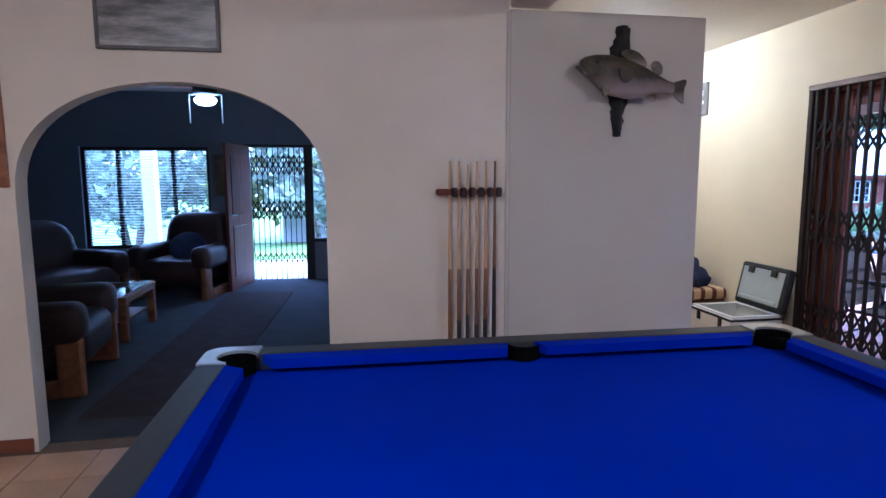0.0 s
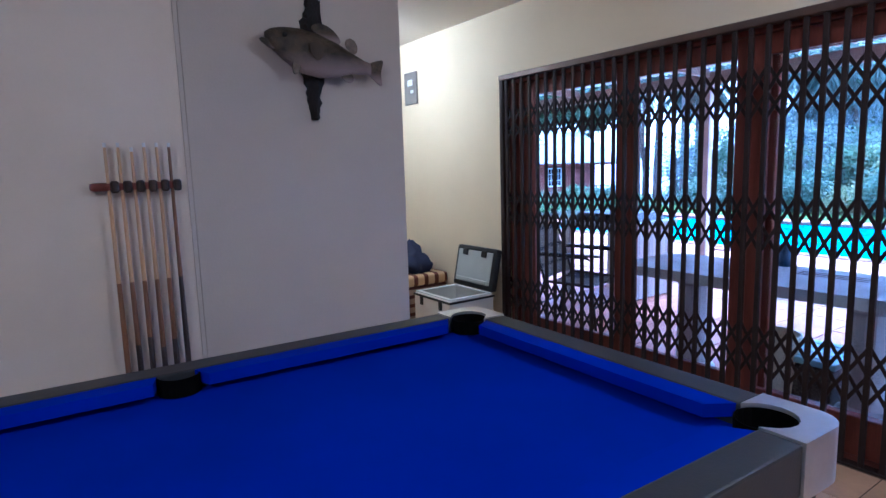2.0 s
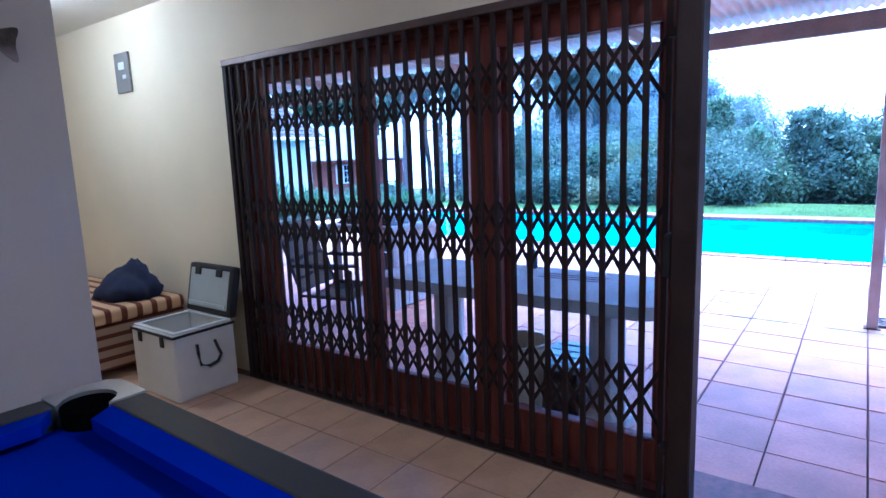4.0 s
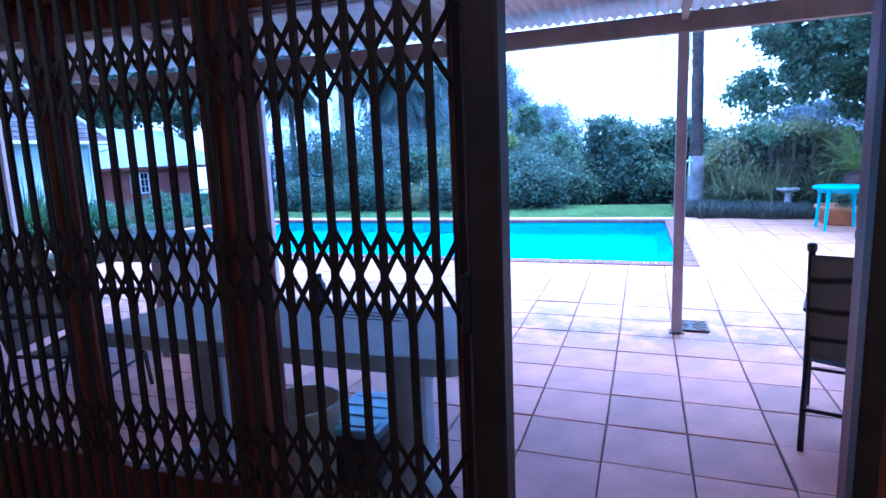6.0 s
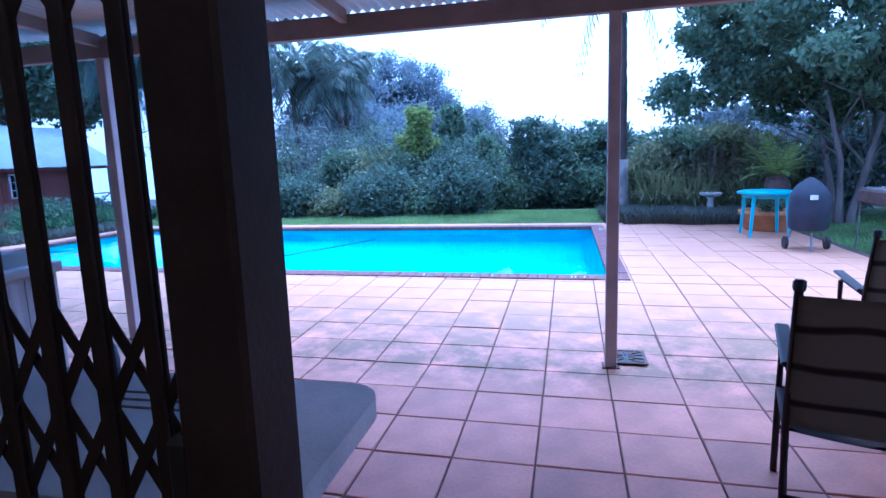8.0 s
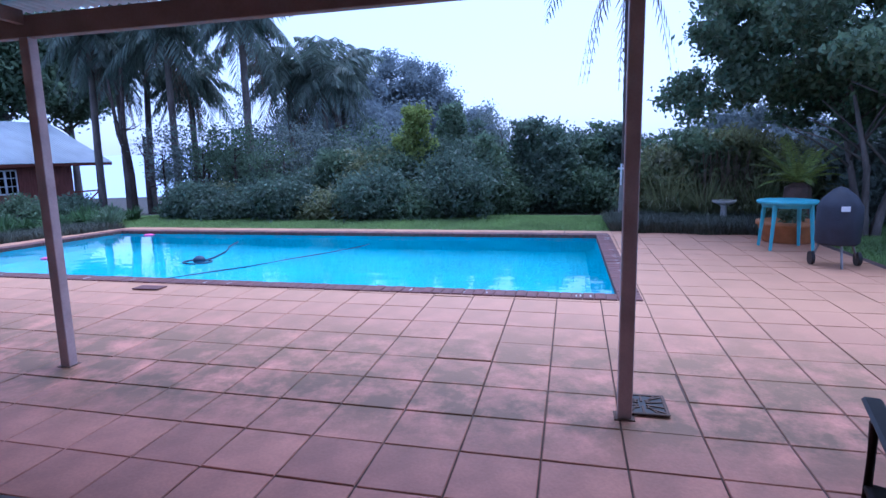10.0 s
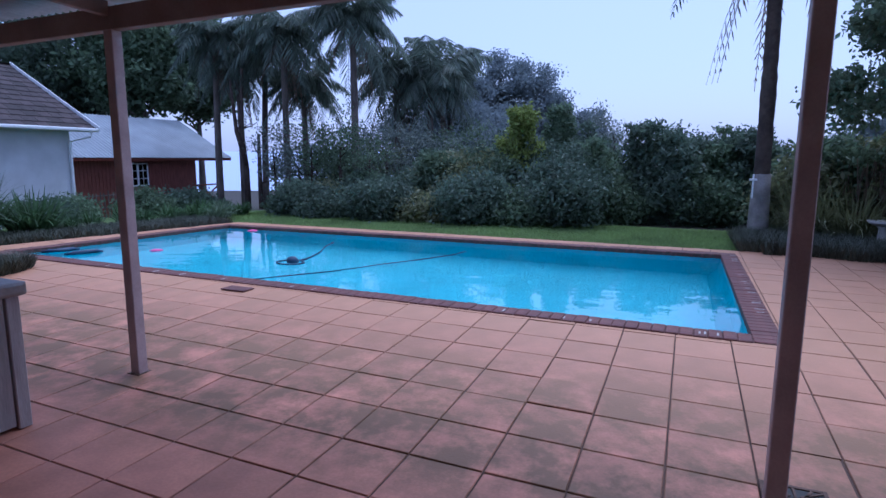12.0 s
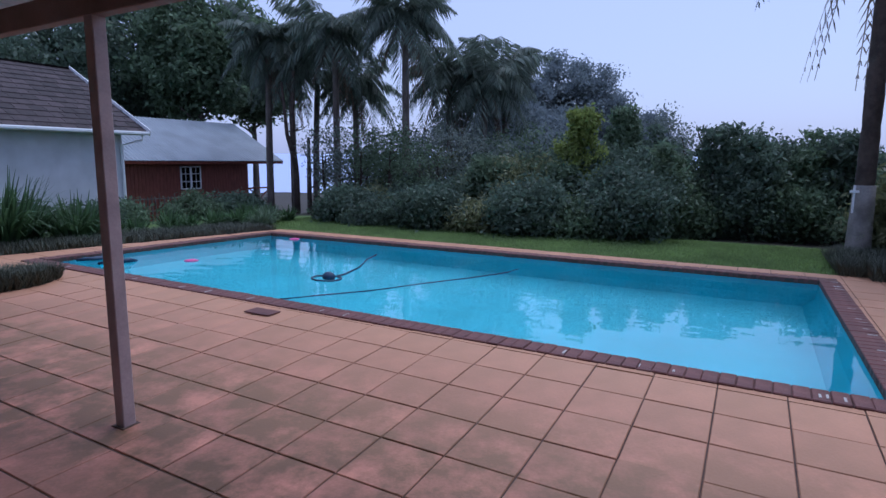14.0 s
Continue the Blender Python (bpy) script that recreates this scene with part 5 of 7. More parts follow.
def veranda():
    for y in (3.0, -0.825, 6.93, -4.70):
        BX = beam_x(y)
        p = thing("veranda_post", (BX, y, 0), "square pink-brown painted steel veranda post", "post", "veranda posts")
        bm = B()
        box(bm, BX - 0.038, BX + 0.038, y - 0.038, y + 0.038, 0.002, 2.27, 0.005)
        part("shaft", bm, M_post, p)
        bm = B()
        box(bm, BX - 0.055, BX + 0.055, y - 0.055, y + 0.055, 0.001, 0.012, 0.002)
        part("base_plate", bm, M_rust, p, "rusty base plate")
    bm = B()
    bar(bm, (beam_x(-7.2), -7.2, 2.335), (beam_x(10.5), 10.5, 2.335), 0.07, 0.14, bevel=0.005)
    structure("veranda_beam", bm, M_beam, "brown painted timber edge beam of the veranda", "beam")
    BX = -0.62
    for y in (3.0, -0.825, 6.93, -4.70, 0.95, 5.0, -2.75):
        bm = B()
        bar(bm, (WX + 0.23, y, 2.52), (beam_x(y) - 0.034, y, 2.39), 0.05, 0.09, bevel=0.003)
        tagged(finish("rafter", bm, M_beam), "brown painted timber rafter under the veranda roof", "rafter", "veranda rafters", "structure")
    for x in (-2.7, -1.7):
        z = 2.60 + (x - (WX + 0.24)) * (2.515 - 2.60) / (BX - (WX + 0.24)) - 0.02
        bm = B()
        box(bm, x - 0.025, x + 0.025, -7.2, 10.5, z - 0.03, z + 0.012, 0.003)
        tagged(finish("purlin", bm, M_beam), "brown painted purlin under the veranda roof", "purlin", "veranda purlins", "structure")
    verts, faces = [], []
    y, k = -7.4, 0
    pts = []
    while y < 10.7:
        pts.append((y, 0.014 * math.sin(y / 0.076 * math.tau)))
        y += 0.076 / 6
    x0, x1 = WX + 0.24, BX + 0.32
    z0, z1 = 2.62, 2.50
    for y, dz in pts:
        verts += [(x0, y, z0 + dz), (x1, y, z1 + dz)]
    for i in range(len(pts) - 1):
        faces.append((2 * i, 2 * i + 1, 2 * i + 3, 2 * i + 2))
    ob = from_arrays("veranda_roof", verts, faces, M_roof, True)
    tagged(ob, "corrugated sheet roof over the veranda", "roof", "", "structure")
    so = ob.modifiers.new("thickness", "SOLIDIFY")
    so.thickness = 0.004
    # main roof over the house
    bm = B()
    slab(bm, [(-12, -5), (WX + 0.2, -5), (WX + 0.2, 7.9), (-12, 7.9)], 2.80, 2.95)
    structure("house_roof", bm, M_shingle, "flat top over the house", "roof")


veranda()


def drain_grate():
    g = thing("drain_grate", (-0.55, -0.99, 0), "black cast iron drain grate let into the terrace", "drain grate")
    x0, x1, y0, y1 = -0.68, -0.405, -1.07, -0.80
    bm = B()
    for a in ((x0, x1, y0, y0 + 0.02), (x0, x1, y1 - 0.02, y1), (x0, x0 + 0.02, y0 + 0.02, y1 - 0.02), (x1 - 0.02, x1, y0 + 0.02, y1 - 0.02)):
        box(bm, *a, 0.003, 0.010, 0.002)
    part("rim", bm, M_rust, g)
    # A thin black plate stands for the shaded hollow beneath the slats.
    bm = B()
    box(bm, x0 + 0.02, x1 - 0.02, y0 + 0.02, y1 - 0.02, 0.0035, 0.0045)
    part("pit_shade_plate", bm, M_black, g)
    cx, cy = (x0 + x1) / 2, (y0 + y1) / 2
    for k in range(7):
        for s in (-1, 1):
            o = -0.11 + k * 0.037
            bm = B()
            if k % 2 == 0:
                bar(bm, (cx + o, cy + s * 0.115, 0.0075), (cx + o * 0.4, cy + s * 0.02, 0.0075), 0.012, 0.005, up=(0, 0, 1))
            else:
                bar(bm, (cx + s * 0.115, cy + o, 0.0075), (cx + s * 0.03, cy + o * 0.4, 0.0075), 0.012, 0.005, up=(0, 0, 1))
            part("slat", bm, M_rust, g)
    g.location.z = 0.016


def patio_table():
    t = thing("patio_table", (-3.27, 0.88, 0), "grey cast concrete patio table with rounded corners", "table")
    x0, x1, y0, y1, r = -3.62, -2.93, 0.0, 1.76, 0.12
    out = []
    for cx, cy, a0 in ((x1 - r, y1 - r, 0), (x0 + r, y1 - r, 90), (x0 + r, y0 + r, 180), (x1 - r, y0 + r, 270)):
        for k in range(7):
            a = math.radians(a0 + 15 * k)
            out.append((cx + r * math.cos(a), cy + r * math.sin(a)))
    bm = slab(B(), out, 0.68, 0.745)
    part("tabletop", bm, M_concrete, t)
    for y in (0.36, 1.40):
        bm = B()
        lathe(bm, [(0.15, 0.001), (0.15, 0.05), (0.10, 0.08), (0.095, 0.60), (0.15, 0.66), (0.15, 0.681)], -3.27, y, 12)
        part("pedestal", bm, M_concrete, t)
    bm = B()
    for k in range(3):
        box(bm, -3.20 + 0.05 * k, -3.188 + 0.05 * k, 0.42, 0.80, 0.7452, 0.747)
    part("groove", bm, M_mortar, t)
    bm = B()
    lathe(bm, [(0.035, 0.746), (0.038, 0.80), (0.03, 0.85), (0.015, 0.87), (0.016, 0.90)], -2.99, 0.95, 14)
    tagged(finish("bottle", bm, M_hose, True), "dark bottle standing on the concrete table", "bottle")
    bm = B()
    lathe(bm, [(0.13, 0.001), (0.155, 0.02), (0.175, 0.36), (0.185, 0.37), (0.185, 0.40), (0.165, 0.40), (0.15, 0.05), (0.001, 0.04)], -3.35, 0.86, 20)
    tagged(finish("bucket", bm, M_beige, True), "beige plastic bucket under the concrete table", "bucket")
    c = thing("storage_crate", (-3.15, 0.42, 0), "light blue plastic crate with a lid under the table", "crate")
    bm = B()
    box(bm, -3.36, -3.0, 0.50, 0.76, 0.001, 0.26, 0.015, 2)
    part("body", bm, M_black, c)
    bm = B()
    box(bm, -3.38, -2.98, 0.48, 0.78, 0.261, 0.30, 0.012, 2)
    for k in range(4):
        box(bm, -3.34 + 0.1 * k, -3.28 + 0.1 * k, 0.51, 0.75, 0.30, 0.306, 0.002)
    part("lid", bm, M_paper_blue, c)


def sling_chair(at, turn, label):
    c = thing("patio_chair", (0, 0, 0), label, "chair", "patio chairs")
    w = 0.29
    for s in (-1, 1):
        bm = B()
        tube(bm, [(s * w, 0.30, 0.0), (s * w, 0.24, 0.20), (s * w, 0.17, 0.42), (s * w, 0.27, 0.75), (s * w, 0.36, 0.985)], 0.014, 8)
        part("rear_leg", bm, M_gate, c, smooth=True)
        bm = B()
        lathe(bm, [(0.018, 0.975), (0.02, 0.985), (0.02, 1.005), (0.012, 1.012)], s * w, 0.362, 10)
        part("end_cap", bm, M_black, c)
        bm = B()
        tube(bm, [(s * w, -0.30, 0.0), (s * w, -0.27, 0.30), (s * w, -0.26, 0.62), (s * w, -0.20, 0.645), (s * w, 0.22, 0.655)], 0.014, 8)
        part("front_leg", bm, M_gate, c, smooth=True)
        bm = B()
        box(bm, s * w - 0.028, s * w + 0.028, -0.33, 0.20, 0.655, 0.675, 0.008)
        part("armrest", bm, M_black, c)
        bm = B()
        tube(bm, [(s * w, -0.27, 0.40), (s * w, 0.17, 0.42)], 0.012, 8)
        part("seat_rail", bm, M_gate, c)
    bm = B()
    tube(bm, [(-w, 0.25, 0.19), (w, 0.25, 0.19)], 0.010, 8)
    part("stretcher", bm, M_gate, c)
    bm = B()
    tube(bm, [(-w, -0.28, 0.22), (w, -0.28, 0.22)], 0.010, 8)
    part("stretcher", bm, M_gate, c)
    bm = B()
    n, m = 10, 8
    for rows_ in ([((0.176 + 0.10 * k / n * 1.9) if k else 0.176, 0.43 + 0.53 * k / n) for k in range(n + 1)],):
        ring = []
        for k, (y, z) in enumerate(rows_):
            sag = 0.018
            ring.append([bm.verts.new((-w + 2 * w * j / m, y + sag * math.sin(math.pi * j / m), z)) for j in range(m + 1)])
        for a, b in zip(ring, ring[1:]):
            for j in range(m):
                bm.faces.new((a[j], a[j + 1], b[j + 1], b[j]))
    geo = bmesh.ops.solidify(bm, geom=bm.faces[:], thickness=0.004)
    part("backrest", bm, M_sling, c, "brown sling with a dark wavy print", smooth=True)
    bm = B()
    ring = []
    for k in range(9):
        y = -0.28 + 0.45 * k / 8
        ring.append([bm.verts.new((-w + 2 * w * j / m, y, 0.41 - 0.02 * math.sin(math.pi * j / m))) for j in range(m + 1)])
    for a, b in zip(ring, ring[1:]):
        for j in range(m):
            bm.faces.new((a[j], a[j + 1], b[j + 1], b[j]))
    bmesh.ops.solidify(bm, geom=bm.faces[:], thickness=0.004)
    part("seat", bm, M_sling, c, smooth=True)
    c.location = at
    c.rotation_euler = (0, 0, radians(turn))


def blue_table():
    t = thing("garden_table", (5.42, -3.60, 0), "turquoise painted round plastic garden table", "table")
    cx, cy, r = 5.42, -3.60, 0.40
    bm = B()
    lathe(bm, [(r - 0.02, 0.66), (r, 0.665), (r + 0.01, 0.68), (r + 0.01, 0.70), (r - 0.02, 0.715)], cx, cy, 28)
    part("tabletop", bm, M_turq, t)
    bm = B()
    lathe(bm, [(r - 0.07, 0.61), (r - 0.06, 0.66)], cx, cy, 28)
    part("skirt", bm, M_turq, t)
    for a in (45, 135, 225, 315):
        x, y = cx + 0.33 * math.cos(radians(a)), cy + 0.33 * math.sin(radians(a))
        bm = B()
        rod(bm, (x + 0.06 * math.cos(radians(a)), y + 0.06 * math.sin(radians(a)), 0.001), (x, y, 0.66), 0.022, 0.032, 10)
        part("leg", bm, M_turq, t)


def planter():
    p = thing("planter", (6.15, -3.87, 0), "round terracotta planter with low foliage behind the blue table", "planter")
    bm = B()
    lathe(bm, [(0.33, 0.001), (0.36, 0.02), (0.43, 0.26), (0.46, 0.27), (0.46, 0.33), (0.41, 0.33), (0.38, 0.27), (0.001, 0.26)], 6.15, -3.87, 28)
    part("pot", bm, M_terracotta, p, smooth=True)
    v, f = leaf_cloud([(6.15, -3.87, 0.42)], 260, 0.2, 0.05, 2.2, random.Random(3), flat=0.5)
    ob = from_arrays("foliage", v, f, M_leaf_mid)
    ob.parent = p
    ob.matrix_parent_inverse = Matrix.Translation(p.location).inverted()


def covered_barbecue():
    b = thing("barbecue", (4.05, -3.68, 0), "kettle barbecue under a grey-blue fabric cover on wheels", "barbecue")
    cx, cy = 4.05, -3.73
    bm = B()
    lathe(bm, [(0.25, 0.28), (0.27, 0.31), (0.28, 0.55), (0.275, 0.74), (0.22, 0.83), (0.15, 0.90), (0.07, 0.96), (0.002, 0.985)], cx, cy, 26)
    for v in bm.verts:
        a = math.atan2(v.co.y - cy, v.co.x - cx)
        k = 0.88 + 0.045 * math.sin(7 * a + 3 * v.co.z) * (1 - v.co.z)
        v.co.x, v.co.y = cx + (v.co.x - cx) * k, cy + (v.co.y - cy) * k
    part("cover", bm, M_cover, b, "creased grey-blue cover", smooth=True)
    bm = B()
    box(bm, cx - 0.285, cx - 0.265, cy + 0.0, cy + 0.09, 0.70, 0.76)
    part("label", bm, M_white_trim, b, "small pale label")
    legs = ((0.10, 0.24), (-0.24, 0.02), (0.05, -0.26))
    for k, (dx, dy) in enumerate(legs):
        bm = B()
        rod(bm, (cx + dx * 0.5, cy + dy * 0.5, 0.42), (cx + dx, cy + dy, 0.07 if k != 1 else 0.001), 0.014, 0.014, 8)
        leg = part("leg", bm, M_steel, b)
        if k != 1:
            bm = B()
            rod(bm, (cx + dx - 0.01, cy + dy - 0.02, 0.085), (cx + dx - 0.01, cy + dy + 0.02, 0.085), 0.085, 0.085, 20)
            part("wheel", bm, M_black, b)


def steel_grill():
    g = thing("steel_braai", (3.75, -4.65, 0), "rusty steel drum grill on thin legs", "grill")
    x, y = 3.75, -4.65
    bm = B()
    box(bm, x - 0.55, x + 0.55, y - 0.25, y + 0.25, 0.62, 0.80, 0.02)
    part("tray", bm, M_rust, g)
    for sx in (-1, 1):
        for sy in (-1, 1):
            bm = B()
            rod(bm, (x + sx * 0.52, y + sy * 0.23, 0.0), (x + sx * 0.50, y + sy * 0.22, 0.62), 0.012, 0.012, 8)
            part("leg", bm, M_steel, g)
    bm = B()
    for k in range(14):
        rod(bm, (x - 0.52 + 0.08 * k, y - 0.24, 0.815), (x - 0.52 + 0.08 * k, y + 0.24, 0.815), 0.004, 0.004, 6)
    part("grid", bm, M_steel, g)


def bird_bath():
    b = thing("bird_bath", (8.2, -3.40, -0.035), "pale stone bird bath in the flower bed", "bird bath")
    bm = B()
    lathe(bm, [(0.15, -0.03), (0.15, 0.03), (0.07, 0.08), (0.055, 0.36), (0.09, 0.40)], 8.2, -3.40, 16)
    part("pedestal", bm, M_stone, b, smooth=True)
    bm = B()
    lathe(bm, [(0.09, 0.40), (0.19, 0.44), (0.225, 0.49), (0.20, 0.49), (0.10, 0.455), (0.001, 0.45)], 8.2, -3.40, 22)
    part("bowl", bm, M_stone, b, smooth=True)


def timber_unit():
    t = thing("outdoor_bar", (-1.8, 3.1, 0), "weathered grey timber outdoor counter with a dark top", "counter")
    x0, x1, y0, y1 = -2.1, -1.32, 2.87, 3.7
    for x, y in ((x0, y0), (x1 - 0.07, y0), (x0, y1 - 0.07), (x1 - 0.07, y1 - 0.07)):
        bm = B()
        box(bm, x, x + 0.07, y, y + 0.07, 0.001, 0.74, 0.005)
        part("corner_post", bm, M_weathered, t)
    for k in range(4):
        bm = B()
        xa = x0 + 0.073 + k * 0.159
        box(bm, xa, xa + 0.155, y0 + 0.015, y0 + 0.035, 0.02, 0.74, 0.003)
        part("board", bm, M_weathered, t)
    for k in range(5):
        bm = B()
        ya = y0 + 0.073 + k * 0.148
        box(bm, x1 - 0.035, x1 - 0.015, ya, ya + 0.144, 0.02, 0.74, 0.003)
        part("board", bm, M_weathered, t)
    bm = B()
    box(bm, x0 - 0.03, x1 + 0.03, y0 - 0.03, y1 + 0.03, 0.741, 0.82, 0.02, 2)
    part("rim", bm, M_steel, t)
    bm = B()
    slab(bm, [(x0 + 0.05, y0 + 0.05), (x1 - 0.06, y0 + 0.05), (x1 - 0.06, y1 - 0.05), (x0 + 0.05, y1 - 0.05)], 0.82, 0.90)
    for v in bm.verts:
        if v.co.z > 0.85:
            v.co.x += -0.06 if v.co.x > -1.7 else 0.06
            v.co.y += -0.06 if v.co.y > 3.25 else 0.06
    part("lid", bm, M_black, t, "black sloping lid")


def pool_things():
    # cleaner on the water with its hose
    def at(t0, t1, z=-0.046):
        return (t0, t1, z)
    c = thing("pool_cleaner", (3.63, 4.85, -0.045), "dark floating pool cleaner with its hose", "pool cleaner")
    bm = B()
    bmesh.ops.create_icosphere(bm, subdivisions=2, radius=1)
    for v in bm.verts:
        v.co = Vector((3.63 + v.co.x * 0.08, 4.87 + v.co.y * 0.10, -0.02 + v.co.z * 0.07))
    part("body", bm, M_hose, c, smooth=True)
    bm = B()
    tube(bm, [(3.61 + 0.17 * math.cos(a), 4.89 + 0.21 * math.sin(a), -0.042) for a in (k * math.tau / 20 for k in range(20))], 0.016, 6)
    part("hoop", bm, M_hose, c, "dark floating hoop", smooth=True)
    bm = B()
    tube(bm, [(3.63, 4.87, -0.04), (3.95, 4.85, -0.042), (4.5, 5.0, -0.044), (5.1, 5.3, -0.045), (5.6, 5.45, -0.045)], 0.015, 8)
    part("hose", bm, M_hose, c, smooth=True)
    bm = B()
    tube(bm, [(2.4, 4.6, -0.045), (2.75, 4.36, -0.045), (3.3, 3.95, -0.046), (3.96, 3.63, -0.046), (4.6, 3.25, -0.045), (5.25, 2.94, -0.045), (5.6, 2.9, -0.046)], 0.010, 8)
    tagged(finish("pool_hose", bm, M_hose, True), "long dark hose floating across the pool", "hose")
    for x, y in ((3.63, 7.6), (6.35, 7.95)):
        bm = B()
        lathe(bm, [(0.04, -0.085), (0.10, -0.045), (0.11, -0.045), (0.08, -0.03), (0.03, -0.02)], x, y, 16)
        tagged(finish("pool_float", bm, M_pink, True), "small pink chlorine float on the water", "pool float", "floats on the pool")
    bm = B()
    box(bm, 1.68, 1.86, 4.05, 4.38, 0.001, 0.014, 0.004)
    tagged(finish("skimmer_lid", bm, M_coping), "dark red skimmer lid set in the terrace", "skimmer lid")
    for y in (8.35, 8.9):
        bm = B()
        tube(bm, [(2.75, y + 0.2, -0.055), (2.8, y + 0.1, -0.025), (2.95, y, -0.02), (3.1, y - 0.05, -0.025), (3.2, y - 0.02, -0.055)], 0.035, 8)
        tagged(finish("pool_toy", bm, M_hose, True), "dark curved pool toy at the end of the pool", "pool toy", "toys in the pool")


# ---- plants ----
def leaf_cloud(centres, per, spread, size, aspect, rng, flat=0.75, droop=0.0):
    """Small leaves scattered in clumps: two triangles each."""
    g = np.random.default_rng(rng.randrange(10 ** 6))
    c = np.repeat(np.array(centres, float), per, axis=0)
    n = len(c)
    sp = np.array([spread, spread, spread * flat]) if np.isscalar(spread) else np.array(spread)
    p = c + g.normal(0, 1, (n, 3)) * sp * 0.55
    d = g.normal(0, 1, (n, 3)) + np.array([0, 0, -droop])
    d /= np.linalg.norm(d, axis=1, keepdims=True)
    e = np.cross(d, g.normal(0, 1, (n, 3)))
    e /= np.linalg.norm(e, axis=1, keepdims=True) + 1e-9
    s = size * g.uniform(0.6, 1.3, (n, 1))
    d, e = d * s * aspect / 2, e * s / 2
    v = np.stack([p - d, p + e, p + d, p - e], 1).reshape(-1, 3)
    f = np.arange(4 * n).reshape(-1, 4)
    return v.tolist(), f.tolist()


def crown_centres(cx, cy, cz, rx, ry, rz, k, rng, seed=0.0, hollow=0.55, ragged=0.6):
    out = []
    while len(out) < k:
        u = Vector((rng.gauss(0, 1), rng.gauss(0, 1), rng.gauss(0, 1))).normalized()
        r = rng.uniform(hollow, 1.0) ** 0.6
        r *= 1 + ragged * noise.noise(u * (1.9 + ragged) + Vector((seed, seed * 2, 0)))
        if u.z > 0.2 and rng.random() < 0.10:
            r *= rng.uniform(1.1, 1.35)
        r = min(r, 1.3)
        if u.z < -0.5:
            r *= 0.75
        out.append((cx + rx * u.x * r, cy + ry * u.y * r, cz + rz * u.z * r))
    return out


def child_mesh(name, v, f, material, parent):
    ob = from_arrays(name, v, f, material)
    ob.parent = parent
    ob.matrix_parent_inverse = Matrix.Translation(parent.location).inverted()
    return ob


def limbs(bm, base, top, r, rng, n=5, spread=1.0, seg=7):
    """A trunk with a slight bend and forking limbs."""
    base, top = Vector(base), Vector(top)
    mid = base.lerp(top, 0.5) + Vector((rng.uniform(-0.1, 0.1), rng.uniform(-0.1, 0.1), 0)) * spread
    tube(bm, [base - Vector((0, 0, 0.15)), base + (mid - base) * 0.15, mid, top], [r * 1.35, r, r * 0.75, r * 0.4], seg)
    for k in range(n):
        t = rng.uniform(0.45, 0.95)
        s = mid.lerp(top, (t - 0.5) * 2) if t > 0.5 else base.lerp(mid, t * 2)
        a = rng.uniform(0, math.tau)
        d = Vector((math.cos(a), math.sin(a), rng.uniform(0.5, 1.2))) * spread * rng.uniform(0.6, 1.1)
        tube(bm, [s, s + d * 0.5 + Vector((0, 0, 0.05 * spread)), s + d], [r * 0.4, r * 0.25, r * 0.1], 6)


def broadleaf(name, x, y, trunk_top, crown, leaves, size, leaf_mat, bark, label, seed, stems=1, r=0.14, spread=0.45, group="", aspect=2.0, droop=0.3, ragged=0.6):
    rng = random.Random(seed)
    z0 = ground_height(x, y)
    t = thing(name, (x, y, z0), label, "tree" if trunk_top > 1.5 else "shrub", group)
    bm = B()
    for k in range(stems):
        a = math.tau * k / stems + 0.6
        lean = 0.0 if stems == 1 else 0.28
        limbs(bm, (x + 0.10 * math.cos(a) * (stems > 1), y + 0.10 * math.sin(a) * (stems > 1), z0),
              (x + lean * trunk_top * math.cos(a), y + lean * trunk_top * math.sin(a), z0 + trunk_top), r, rng, 5, max(0.3, crown[3] * 0.45))
    part("trunk", bm, bark, t, smooth=True)
    centres = crown_centres(*crown, leaves[0], rng, seed * 0.37, ragged=ragged)
    v, f = leaf_cloud(centres, leaves[1], spread, size, aspect, rng, 0.7, droop)
    child_mesh("crown", v, f, leaf_mat, t)
    return t


def frond(v, f, base, direction, length, arch, leaflets, width, rng, hang=0.55, leaf=0.30):
    """A feather palm leaf: a thin arching rib with two rows of hanging leaflets."""
    base, d = Vector(base), Vector(direction)
    flat = Vector((d.x, d.y, 0))
    flat = flat.normalized() if flat.length > 1e-3 else Vector((1, 0, 0))
    side = Vector((0, 0, 1)).cross(flat).normalized()
    rise = d.z
    pts = []
    for k in range(leaflets + 1):
        t = k / leaflets
        pts.append(base + flat * length * (t * 0.92) * (1 - 0.12 * t) + Vector((0, 0, length * (rise * t - arch * t * t))))
    for k in range(leaflets):
        p, q = pts[k], pts[k + 1]
        i = len(v)
        w = 0.018 * (1 - 0.7 * k / leaflets)
        v += [tuple(p - side * w), tuple(p + side * w), tuple(q + side * w), tuple(q - side * w)]
        f.append((i, i + 1, i + 2, i + 3))
        if k < 2:
            continue
        t = k / leaflets
        ll = length * leaf * math.sin(math.pi * min(1, 0.18 + 0.80 * t)) * rng.uniform(0.8, 1.15)
        along = (q - p).normalized()
        for s in (-1, 1):
            out = (side * s * 0.8 + along * 0.55 + Vector((0, 0, -hang * rng.uniform(0.5, 1.4)))).normalized()
            tip = p + out * ll + Vector((0, 0, -0.12 * ll))
            m = p + out * ll * 0.5
            i = len(v)
            wd = along * width
            v += [tuple(p), tuple(m + wd), tuple(tip), tuple(m - wd)]
            f.append((i, i + 1, i + 2, i + 3))


